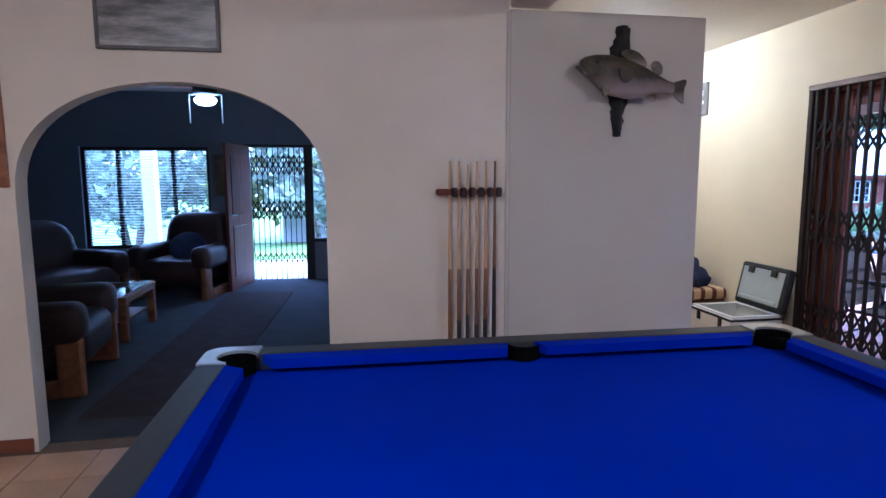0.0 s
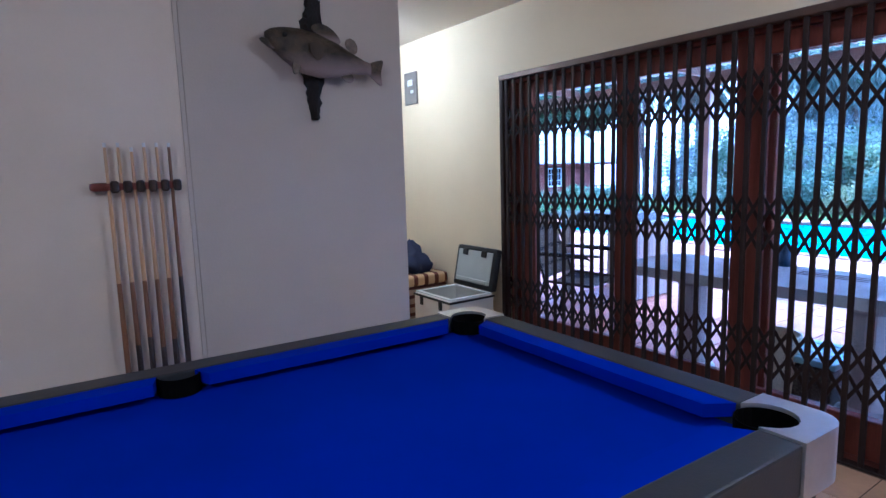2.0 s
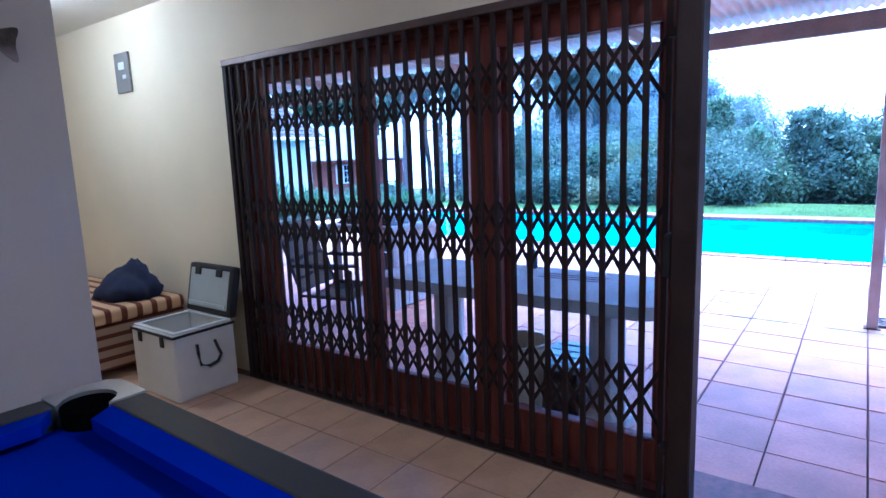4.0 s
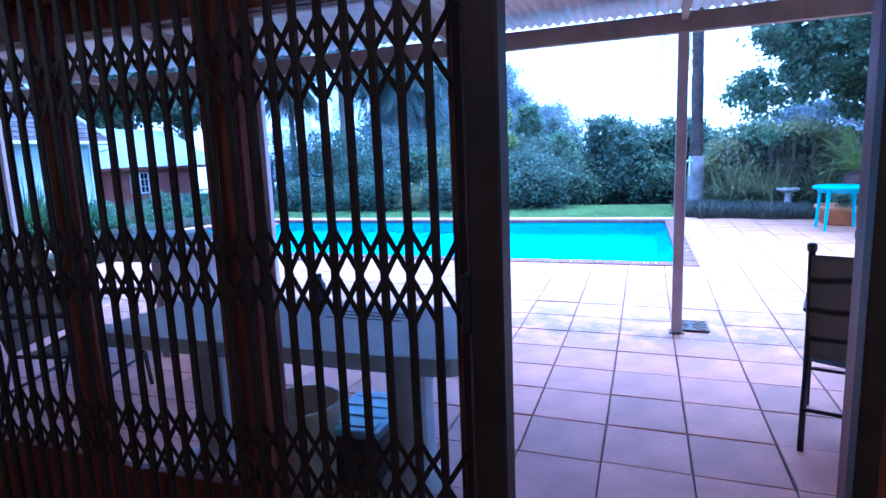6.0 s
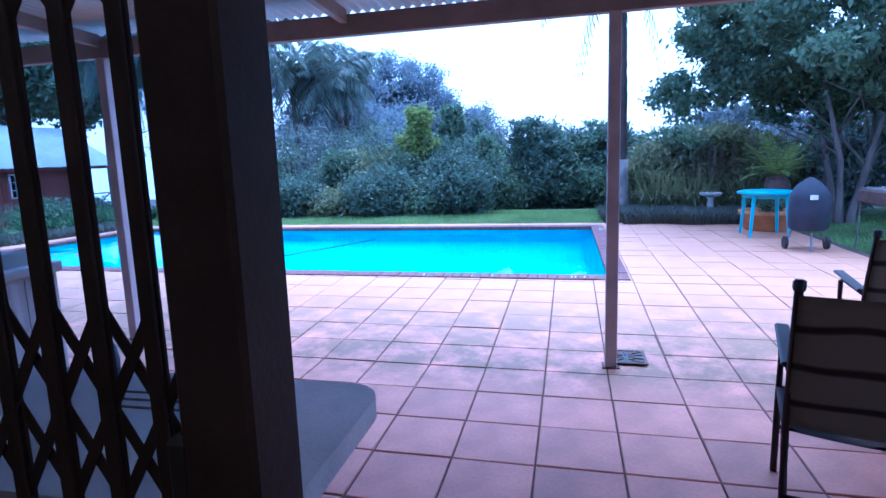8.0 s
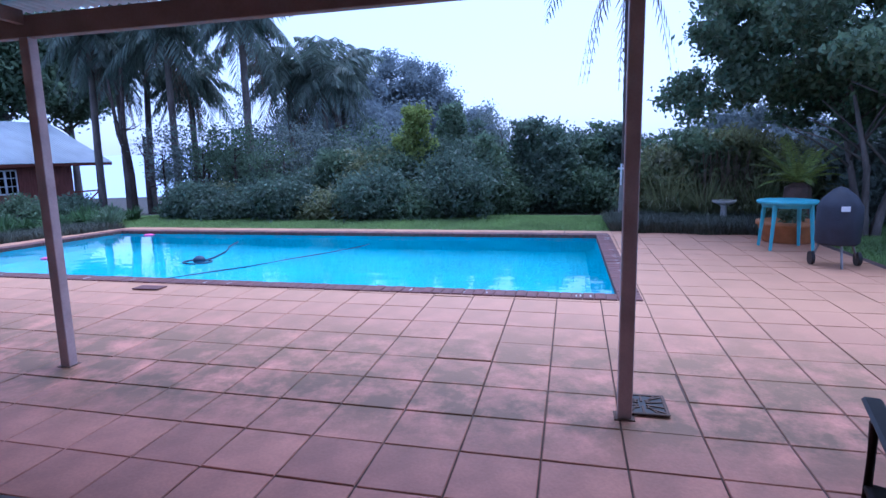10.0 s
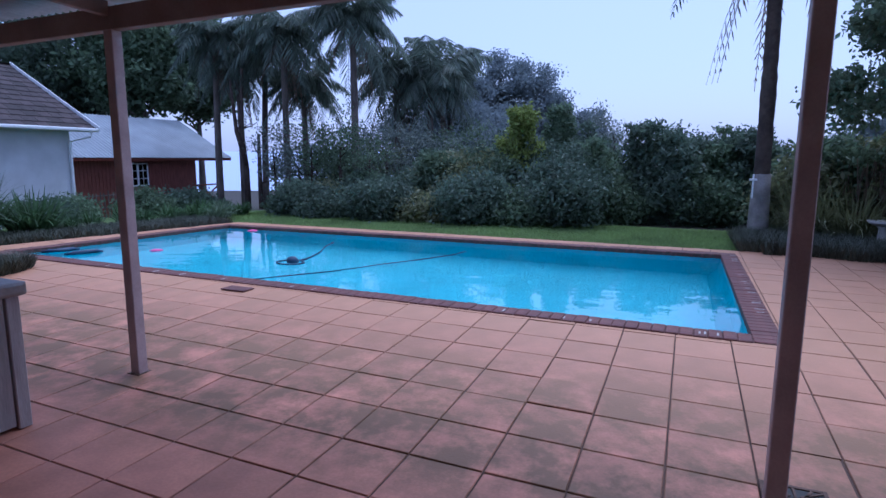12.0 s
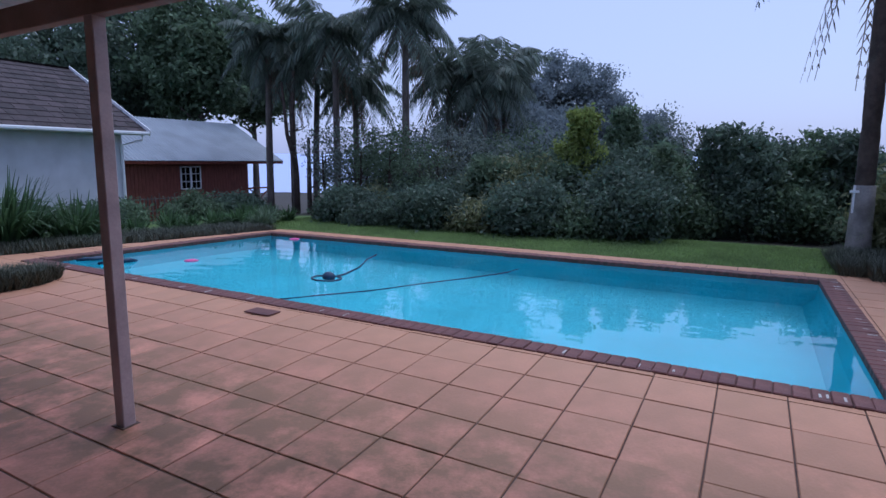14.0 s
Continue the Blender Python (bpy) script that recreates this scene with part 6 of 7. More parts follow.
def palm(x, y, top, label, seed, r=0.13, n=22, length=2.3, z0=None, bark=M_bark_pale, skirt=6, group="queen palms", drop=0.2):
    rng = random.Random(seed)
    z0 = ground_height(x, y) if z0 is None else z0
    t = thing("palm_tree", (x, y, z0), label, "palm tree", group)
    bm = B()
    lean = Vector((rng.uniform(-0.3, 0.3), rng.uniform(-0.3, 0.3), 0))
    pts, rad = [], []
    m = 44 if bark is M_bark_dark else 8
    for k in range(m + 1):
        u = k / m
        pts.append(Vector((x, y, z0 - 0.1)) + lean * u * u + Vector((0, 0, (top - z0) * u)))
        rad.append(r * (1.25 - 0.35 * u) * (1 + (0.09 if m > 8 else 0.04) * (k % 2) + 0.05 * rng.uniform(-1, 1) * (m > 8)))
    tube(bm, pts, rad, 10)
    part("trunk", bm, bark, t, smooth=True)
    c = pts[-1]
    v, f = [], []
    for k in range(n):
        a = k * 2.39996 + rng.uniform(-0.2, 0.2)
        el = 1.15 - 1.45 * k / n + rng.uniform(-0.2, 0.2)
        frond(v, f, c, (math.cos(a), math.sin(a), el), length * rng.uniform(0.75, 1.15), 0.62 + 0.35 * k / n, 34, 0.040, rng, 0.75, 0.34)
    child_mesh("crown", v, f, M_palm_leaf, t)
    if skirt:
        v, f = [], []
        for k in range(skirt):
            a = k * 2.1 + rng.uniform(-0.3, 0.3)
            frond(v, f, c - Vector((0, 0, drop)), (math.cos(a), math.sin(a), -0.4), length * 0.5, 1.6, 18, 0.03, rng, 1.3)
        child_mesh("dead_fronds", v, f, M_dead_leaf, t)
    return t


def strap_clump(x, y, n, length, label, seed, material=M_strap_leaf, group="strap-leaved clumps", wide=0.022, z0=None):
    rng = random.Random(seed)
    z0 = ground_height(x, y) if z0 is None else z0
    v, f = [], []
    for k in range(n):
        a = rng.uniform(0, math.tau)
        rr = rng.uniform(0, length * 0.35)
        bx, by = x + rr * math.cos(a), y + rr * math.sin(a)
        a += rng.uniform(-0.6, 0.6)
        L = length * rng.uniform(0.7, 1.2)
        out = rng.uniform(0.25, 0.95)
        d = Vector((math.cos(a), math.sin(a), 0))
        s = Vector((-d.y, d.x, 0))
        w = wide * rng.uniform(0.7, 1.2)
        prev = None
        for q in range(5):
            t = q / 4
            p = Vector((bx, by, z0)) + d * (L * out * t) + Vector((0, 0, L * (1.15 * t - out * 0.95 * t * t)))
            ww = w * (1 - 0.85 * t * t)
            i = len(v)
            v += [tuple(p - s * ww), tuple(p + s * ww)]
            if prev is not None:
                f.append((prev, prev + 1, i + 1, i))
            prev = i
    ob = from_arrays("strap_leaf_plant", v, f, material)
    return tagged(ob, label, "plant", group)


def blades(name, region, n, h, material, label, seed, thick=0.006, lean=0.5):
    """Short grass as many single blades."""
    g = np.random.default_rng(seed)
    p = np.array([region(g) for _ in range(n)])
    a = g.uniform(0, math.tau, n)
    hh = h * g.uniform(0.6, 1.3, n)
    s = np.stack([-np.sin(a), np.cos(a), np.zeros(n)], 1) * thick
    tip = p + np.stack([np.cos(a) * hh * lean, np.sin(a) * hh * lean, hh], 1)
    v = np.stack([p - s, p + s, tip], 1).reshape(-1, 3)
    f = np.arange(3 * n).reshape(-1, 3)
    ob = from_arrays(name, v.tolist(), f.tolist(), material)
    tagged(ob, label, "grass", "", "stuff")


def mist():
    """A glowing pale sheet, added to stand for mist, that closes the view far beyond the garden."""
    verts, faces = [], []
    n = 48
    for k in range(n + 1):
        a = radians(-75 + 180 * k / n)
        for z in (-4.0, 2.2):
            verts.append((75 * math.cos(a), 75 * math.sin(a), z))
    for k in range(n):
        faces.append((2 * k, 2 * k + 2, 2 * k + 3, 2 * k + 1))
    ob = from_arrays("backdrop", verts, faces, M_mist_glow, True)
    tagged(ob, "glowing pale blue backdrop sheet standing for mist beyond the garden", "mist", "", "structure")


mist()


# ---- neighbouring buildings ----
def white_house():
    h = thing("outbuilding", (0, 17, -0.2), "white plastered outbuilding with a brown shingle gable roof", "house")
    x0, x1, y0, y1, eave, ridge = -9.0, 7.5, 15.0, 21.2, 2.17, 4.12
    bm = B()
    box(bm, x0, x1, y0, y1, -0.9, eave)
    ym = (y0 + y1) / 2
    a = [bm.verts.new((x1, y0, eave)), bm.verts.new((x1, y1, eave)), bm.verts.new((x1, ym, ridge - 0.12))]
    b = [bm.verts.new((x1 - 0.2, y0, eave)), bm.verts.new((x1 - 0.2, y1, eave)), bm.verts.new((x1 - 0.2, ym, ridge - 0.12))]
    bm.faces.new(a)
    bm.faces.new(b[::-1])
    for i in range(3):
        j = (i + 1) % 3
        bm.faces.new((a[i], b[i], b[j], a[j]))
    bmesh.ops.recalc_face_normals(bm, faces=bm.faces[:])
    part("wall", bm, M_sand_plaster, h)
    roof = None
    rows = 13
    ye = y0 - 0.40
    ze = eave + 0.02
    for side in (0, 1):
        verts, faces = [], []
        rng = random.Random(side)
        for r in range(rows):
            t0, t1 = r / rows, (r + 1) / rows + 0.02
            x = x0 - 0.3
            while x < x1 + 0.55:
                w = rng.uniform(0.25, 0.4)
                xe = min(x + w - 0.012, x1 + 0.55)
                k = len(verts)
                for t, lift in ((t0, 0.035), (t1, 0.008)):
                    y = ye + (ym - ye) * t
                    z = ze + (ridge - ze) * t + lift
                    if side:
                        y = 2 * ym - y
                    verts += [(x, y, z), (xe, y, z), (xe, y, z - 0.03), (x, y, z - 0.03)]
                faces += [(k, k + 1, k + 5, k + 4), (k, k + 3, k + 2, k + 1), (k + 1, k + 2, k + 6, k + 5), (k, k + 4, k + 7, k + 3), (k + 2, k + 3, k + 7, k + 6)]
                x += w
        ob = from_arrays("roof", verts, faces, M_shingle)
        ob.parent = h
        ob.matrix_parent_inverse = Matrix.Translation(h.location).inverted()
    bm = B()
    bar(bm, (x1 + 0.56, ye - 0.02, ze + 0.02), (x1 + 0.56, ym, ridge + 0.02), 0.03, 0.16)
    part("barge_board", bm, M_white_trim, h, "white barge board")
    bm = B()
    box(bm, x0 - 0.3, x1 + 0.5, ye - 0.10, ye + 0.0, eave - 0.02, eave + 0.07, 0.02)
    part("gutter", bm, M_white_trim, h, "white gutter")
    bm = B()
    tube(bm, [(x1 + 0.3, ye - 0.05, eave - 0.02), (x1 + 0.3, ye - 0.03, eave - 0.15), (x1 - 0.05, y0 - 0.06, eave - 0.30), (x1 - 0.05, y0 - 0.06, -0.6)], 0.04, 8)
    part("downpipe", bm, M_white_trim, h)
    bm = B()
    box(bm, x0, x1 + 0.5, ye, y0, eave - 0.02, eave + 0.0)
    part("soffit", bm, M_white_trim, h)


def shed():
    s = thing("timber_shed", (11, 19.5, -0.75), "red-brown boarded garden shed with a grey tin roof and porch", "shed")
    x0, x1, y0, y1, eave = 8.2, 14.75, 18.0, 23.0, 1.42
    ym, ridge = 20.5, 3.05
    wx0, wx1, wz0, wz1 = 11.58, 12.46, 0.42, 1.26
    bm = B()
    box(bm, x0, x1, y0 + 0.03, y1, -1.6, eave)
    part("wall", bm, M_redboard, s)
    x = x0
    while x < x1 - 0.01:
        xe = min(x + 0.135, x1)
        for za, zb in (((-1.5, eave),) if xe < wx0 or x > wx1 else ((-1.5, wz0), (wz1, eave))):
            bm = B()
            box(bm, x, xe - 0.008, y0, y0 + 0.028, za, zb)
            part("board", bm, M_redboard, s)
        x += 0.135
    bm = B()
    for a in ((wx0, wx1, wz0, wz0 + 0.05), (wx0, wx1, wz1 - 0.05, wz1), (wx0, wx0 + 0.05, wz0, wz1), (wx1 - 0.05, wx1, wz0, wz1),
              ((wx0 + wx1) / 2 - 0.04, (wx0 + wx1) / 2 + 0.04, wz0, wz1)):
        box(bm, a[0], a[1], y0 - 0.02, y0 + 0.02, a[2], a[3])
    for k in (1, 2):
        z = wz0 + (wz1 - wz0) * k / 3
        box(bm, wx0 + 0.05, wx1 - 0.05, y0 - 0.012, y0 + 0.012, z - 0.012, z + 0.012)
    for xm in ((wx0 * 3 + wx1) / 4, (wx0 + wx1 * 3) / 4):
        box(bm, xm - 0.01, xm + 0.01, y0 - 0.0125, y0 + 0.0115, wz0 + 0.05, wz1 - 0.05)
    win = part("window", bm, M_white_trim, s, "white cottage-pane window")
    bm = B()
    box(bm, wx0 + 0.04, wx1 - 0.04, y0 - 0.004, y0 + 0.004, wz0 + 0.04, wz1 - 0.04)
    part("pane", bm, M_dark_pane, win, "dark pane")
    rx0, rx1, ye = x0 - 0.4, 16.4, y0 - 0.35
    for side in (0, 1):
        verts, faces = [], []
        n = int((rx1 - rx0) / 0.025)
        for i in range(n + 1):
            x = rx0 + (rx1 - rx0) * i / n
            dz = 0.012 * math.sin(x / 0.15 * math.tau)
            a = (x, ye, eave + 0.04 + dz) if side == 0 else (x, 2 * ym - ye, eave + 0.04 + dz)
            verts += [a, (x, ym, ridge + dz)]
        for i in range(n):
            faces.append((2 * i, 2 * i + 2, 2 * i + 3, 2 * i + 1))
        ob = from_arrays("roof", verts, faces, M_tin)
        ob.parent = s
        ob.matrix_parent_inverse = Matrix.Translation(s.location).inverted()
        ob["label"] = "grey corrugated tin"
        so = ob.modifiers.new("thickness", "SOLIDIFY")
        so.thickness = 0.02
    bm = B()
    box(bm, rx0, rx1, ye + 0.02, ye + 0.06, eave - 0.08, eave + 0.03)
    part("fascia", bm, M_dark_wood, s)
    for y in (y0 + 0.05, ym, y1 - 0.1):
        bm = B()
        box(bm, 16.05, 16.15, y - 0.05, y + 0.05, -1.6, eave + 0.05)
        part("porch_post", bm, M_dark_wood, s)
    for z0, z1 in ((-0.45, 0.35), (0.35, -0.45)):
        bm = B()
        bar(bm, (14.8, y0 + 0.06, z0), (16.05, y0 + 0.06, z1), 0.05, 0.04)
        part("cross_brace", bm, M_dark_wood, s)
    for z in (0.35, -0.45):
        bm = B()
        box(bm, 14.75, 16.05, y0 + 0.03, y0 + 0.09, z - 0.03, z + 0.03)
        part("porch_rail", bm, M_dark_wood, s)


def picket_fence():
    fnc = thing("picket_fence", (10, 15.8, -0.7), "low brown stick fence in front of the shed", "fence")
    rng = random.Random(5)
    for k in range(34):
        x = 7.9 + k * 0.135
        z = ground_height(x, 15.8)
        bm = B()
        rod(bm, (x, 15.8, z - 0.05), (x + rng.uniform(-0.03, 0.03), 15.8, z + 0.78 + rng.uniform(-0.06, 0.06)), 0.022, 0.018, 6)
        part("picket", bm, M_bark, fnc)
    for z in (0.25, 0.62):
        bm = B()
        bar(bm, (7.85, 15.83, -0.30 + z), (12.45, 15.83, -0.30 + z), 0.05, 0.03)
        part("fence_rail", bm, M_bark, fnc)


M_dark_pane = thin_glass("shed_pane", (0.25, 0.28, 0.32))

# ---- planting ----
shade_tree = broadleaf("shade_tree", 7.1, -5.4, 2.3, (7.6, -5.85, 3.6, 2.9, 3.0, 2.5), (560, 270), 0.06, M_leaf_mid, M_bark,
                "large dark evergreen tree with several pale stems", 11, stems=4, r=0.07, spread=0.27, droop=0.5)
tall_palm = palm(9.24, -1.70, 7.1, "tall palm with a rough dark trunk, pale at the foot", 21, r=0.115, n=20, length=2.6, bark=M_bark_dark, skirt=9, drop=1.6)


def palm_foot():
    bm = B()
    tube(bm, [(9.24, -1.70, -0.3), (9.24, -1.70, 0.3), (9.24, -1.70, 0.9), (9.24, -1.70, 1.2)], [0.21, 0.18, 0.165, 0.155], 14)
    part("trunk_foot", bm, M_bark_pale, tall_palm, "smooth pale grey foot", smooth=True)
    bm = B()
    box(bm, 9.05, 9.08, -1.56, -1.53, 0.75, 1.2, 0.004)
    box(bm, 9.03, 9.07, -1.61, -1.48, 1.08, 1.12, 0.004)
    tagged(finish("garden_tap", bm, M_white_trim), "white garden tap fixed to the palm trunk", "tap")


palm_foot()
for k, (x, y, top) in enumerate(((13.92, 15.99, 5.63), (15.11, 15.88, 4.91), (14.31, 13.11, 5.05), (16.27, 13.7, 4.24), (13.76, 9.89, 5.3), (17.0, 9.95, 4.6), (19.0, 8.5, 4.9), (16.29, 15.79, 6.0), (17.0, 8.64, 4.2))):
    palm(x, y, top + (0.9 if k in (2, 4) else 0.3), "slender queen palm with a drooping feathery crown", 30 + k, r=0.11, n=30, length=2.1 + 0.2 * (k % 3), bark=M_bark, skirt=9)

rng0 = random.Random(77)
for k, (x, y, top, w) in enumerate(((13.54, -0.39, 2.08, 1.2), (12.93, 0.76, 1.49, 0.9), (12.35, 1.85, 1.57, 0.9), (11.63, 5.36, 1.44, 0.9), (11.67, 6.35, 1.07, 0.8), (11.65, 7.45, 0.72, 0.8), (13.53, -1.43, 1.74, 0.9), (13.83, -2.01, 1.92, 1.0), (12.01, 4.65, 1.7, 0.9), (12.03, 8.88, 0.58, 0.8), (11.6, 9.69, 0.49, 0.7), (12.22, 3.17, 1.63, 0.8), (12.3, 0.1, 1.2, 0.7), (11.5, 1.3, 0.75, 0.5), (11.2, 2.4, 1.25, 0.7), (11.0, 3.3, 0.6, 0.5), (10.7, 4.5, 1.0, 0.6), (10.9, 5.7, 0.45, 0.5), (10.6, 7.0, 0.85, 0.6), (10.7, 8.7, 0.4, 0.5), (12.2, -0.9, 1.0, 0.6), (10.9, 9.8, 0.7, 0.6))):
    if x < 11.3:
        x, y, top = x - 1.2, y * 0.93, top - 0.1
    z0 = ground_height(x, y)
    hz = (top - z0) / 2
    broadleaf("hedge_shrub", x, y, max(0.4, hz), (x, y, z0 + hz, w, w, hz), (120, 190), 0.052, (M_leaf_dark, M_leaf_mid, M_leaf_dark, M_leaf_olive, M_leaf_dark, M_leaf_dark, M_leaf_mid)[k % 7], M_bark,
              "dense dark green garden shrub at the edge of the lawn", 100 + k, stems=2, r=0.05, spread=0.34, group="shrubs along the lawn", droop=0.1, ragged=1.0)


for k in range(16):
    x, y = 11.4 + rng0.uniform(-0.5, 1.6), -1.6 + 0.72 * k + rng0.uniform(-0.3, 0.3)
    top = 2.0 - 0.09 * k + rng0.uniform(-0.35, 0.45)
    broadleaf("hedge_shrub", x, y, max(0.5, top * 0.7), (x, y, top * 0.55, 0.42, 0.42, top * 0.55), (46, 110), 0.06, (M_leaf_dark, M_leaf_mid, M_leaf_dark)[k % 3], M_bark_dark,
              "upright dark green shrub with loose leafy shoots", 700 + k, stems=3, r=0.03, spread=0.22, group="upright shrubs along the lawn", aspect=2.6, droop=0.0, ragged=1.2)


def conifer(x, y, top, w, seed, material, label):
    rng = random.Random(seed)
    z0 = ground_height(x, y)
    t = thing("conifer", (x, y, z0), label, "conifer")
    bm = B()
    tube(bm, [(x, y, z0 - 0.1), (x, y, (z0 + top) / 2), (x, y, top - 0.1)], [0.07, 0.05, 0.01], 7)
    part("trunk", bm, M_bark, t)
    cs = []
    for k in range(190):
        u = rng.random() ** 1.15
        rr = w * (1 - u) ** 0.85 * rng.uniform(0.4, 1.1) * (1 + 0.25 * math.sin(u * 31)) + 0.03
        a = rng.uniform(0, math.tau)
        cs.append((x + rr * math.cos(a), y + rr * math.sin(a), z0 + 0.2 + (top - z0 - 0.2) * u))
    cs = [(a + 0.12 * rng.gauss(0, 1), b + 0.12 * rng.gauss(0, 1), c) for a, b, c in cs if noise.noise(Vector((a * 2.5, b * 2.5, c * 2.5))) > -0.25]
    v, f = leaf_cloud(cs, 100, 0.15, 0.05, 2.4, rng, 1.0)
    child_mesh("crown", v, f, material, t)


conifer(11.92, 3.74, 2.7, 0.85, 5, M_leaf_lime, "narrow yellow-green conifer among the shrubs")
conifer(13.45, 2.99, 2.9, 0.7, 6, M_leaf_mid, "narrow green conifer behind the shrubs")

# The leaf colour of these trees carries the haze of distance.
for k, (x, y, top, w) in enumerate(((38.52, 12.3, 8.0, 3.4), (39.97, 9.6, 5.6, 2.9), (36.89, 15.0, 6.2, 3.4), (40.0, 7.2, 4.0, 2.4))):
    broadleaf("far_tree", x, y, top - 3.0, (x, y, top - w, w, w, w), (120, 420), 0.12, M_leaf_hazed, M_bark, "tall rounded tree with distance haze put into its leaf colour", 140 + k, r=0.22, spread=0.8, group="far trees")
for k, (x, y, top, w) in enumerate(((16.91, 23.16, 9.1, 2.6), (16.51, 28.19, 9.3, 3.0), (12.7, 28.98, 7.95, 3.4), (20.27, 23.24, 8.39, 2.2), (12.46, 35.84, 9.23, 3.4))):
    broadleaf("back_tree", x, y, top - 3.0, (x, y, top - w * 1.2, w, w, w * 1.25), (170, 130), 0.14, M_leaf_mid if k in (0, 3) else M_leaf_dark, M_bark, "tall dark evergreen tree behind the shed", 160 + k, r=0.2, spread=0.7, group="trees behind the shed")
for k, (x, y, top, w) in enumerate(((12.51, 12.23, 2.34, 0.7), (12.67, 9.8, 2.5, 0.8), (13.33, 8.55, 2.33, 0.9), (13.9, 11.76, 2.59, 0.8), (14.82, 7.88, 2.2, 1.0), (12.22, 8.51, 1.77, 0.7), (15.65, 2.04, 2.94, 0.55), (15.6, 6.4, 2.4, 1.1), (16.3, 2.95, 2.03, 0.7), (16.5, 0.43, 1.85, 0.8), (13.31, 6.45, 1.79, 0.8))):
    broadleaf("thin_tree", x, y, max(1.6, top * 0.8), (x, y, top - 0.8, w, w, 1.0), (26, 90), 0.048, M_leaf_mid if k % 2 else M_leaf_grey, M_bark_dark,
              "slim young tree with sparse leaves", 180 + k, stems=2, r=0.045, spread=0.38, group="thin trees under the palms")


# From x = 18 outward the leaf colour has haze mixed in.
for k, (x, y, z, w, m) in enumerate(((15.5, 13.1, 0.4, 0.9, M_leaf_dark), (15.0, 11.12, 0.5, 1.0, M_leaf_mid), (18.0, 11.54, 1.5, 1.6, M_leaf_hazed),
                                    (15.5, 9.55, 0.3, 1.0, M_leaf_olive), (19.0, 10.5, 2.1, 1.5, M_leaf_hazed), (16.0, 8.12, 0.6, 1.2, M_leaf_dark), (20.0, 9.15, 2.2, 1.6, M_leaf_hazed),
                                    (17.0, 7.01, 0.9, 1.4, M_leaf_dark), (18.0, 6.52, 1.6, 1.6, M_leaf_hazed), (15.5, 5.01, 0.8, 1.2, M_leaf_dark), (22.0, 16.5, 0.2, 1.6, M_leaf_hazed), (24.0, 19.5, 0.2, 1.6, M_leaf_hazed), (21.0, 14.0, 0.6, 1.3, M_leaf_hazed))):
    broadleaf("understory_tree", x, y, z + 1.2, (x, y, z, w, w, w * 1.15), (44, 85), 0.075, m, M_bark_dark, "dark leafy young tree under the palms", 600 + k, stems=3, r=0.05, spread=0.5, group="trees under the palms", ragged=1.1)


def snag(pts, rad, label):
    bm = B()
    tube(bm, pts, rad, 8)
    rng = random.Random(2)
    for k in range(5):
        p = Vector(pts[-1]).lerp(Vector(pts[-2]), rng.random())
        d = Vector((rng.uniform(-1, 1), rng.uniform(-1, 1), rng.uniform(0.3, 1))) * 0.45
        tube(bm, [p, p + d * 0.6, p + d + Vector((0, 0, 0.1))], [0.03, 0.02, 0.008], 6)
    tagged(finish("dead_tree", bm, M_bark_dark, True), label, "tree", "bare trees")


snag([(12.9, 13.2, -0.8), (13.0, 13.3, 0.5), (13.06, 13.33, 2.28)], [0.09, 0.08, 0.05], "bare dark trunk of a dead tree")
snag([(13.5, 14.3, -0.8), (13.6, 14.4, 1.0), (13.55, 14.5, 2.4), (13.65, 14.45, 4.6)], [0.11, 0.10, 0.08, 0.05], "bare forked trunk beside the palms")
snag([(13.5, 14.3, 1.2), (13.4, 14.6, 2.4), (13.42, 14.8, 4.2)], [0.08, 0.07, 0.04], "bare leaning trunk beside the palms")
snag([(13.93, 1.0, -0.3), (13.9, 1.05, 1.2), (13.95, 1.15, 2.5)], [0.05, 0.04, 0.015], "leafless grey sapling above the shrubs")

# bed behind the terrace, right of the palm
# The two rearmost pale shrubs use the leaf colour with haze in it.
for k, (x, y, top, w, m) in enumerate(((10.4, -3.0, 1.9, 0.8, M_leaf_mid), (10.2, -4.0, 1.9, 0.8, M_leaf_olive), (11.4, -4.3, 2.5, 1.1, M_leaf_hazed), (9.6, -4.9, 1.5, 0.8, M_leaf_olive), (9.8, -2.5, 1.3, 0.5, M_leaf_olive), (9.2, -6.0, 1.5, 1.0, M_leaf_grey), (12.6, -6.6, 2.4, 1.6, M_leaf_hazed), (9.0, -8.2, 2.4, 1.6, M_leaf_dark), (11.5, -9.0, 3.2, 2.0, M_leaf_dark), (6.8, -9.6, 2.6, 1.8, M_leaf_dark))):
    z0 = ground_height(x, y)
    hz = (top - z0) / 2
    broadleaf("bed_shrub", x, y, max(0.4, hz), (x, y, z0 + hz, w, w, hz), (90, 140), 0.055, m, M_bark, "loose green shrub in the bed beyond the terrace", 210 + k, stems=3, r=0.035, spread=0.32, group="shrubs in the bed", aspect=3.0)


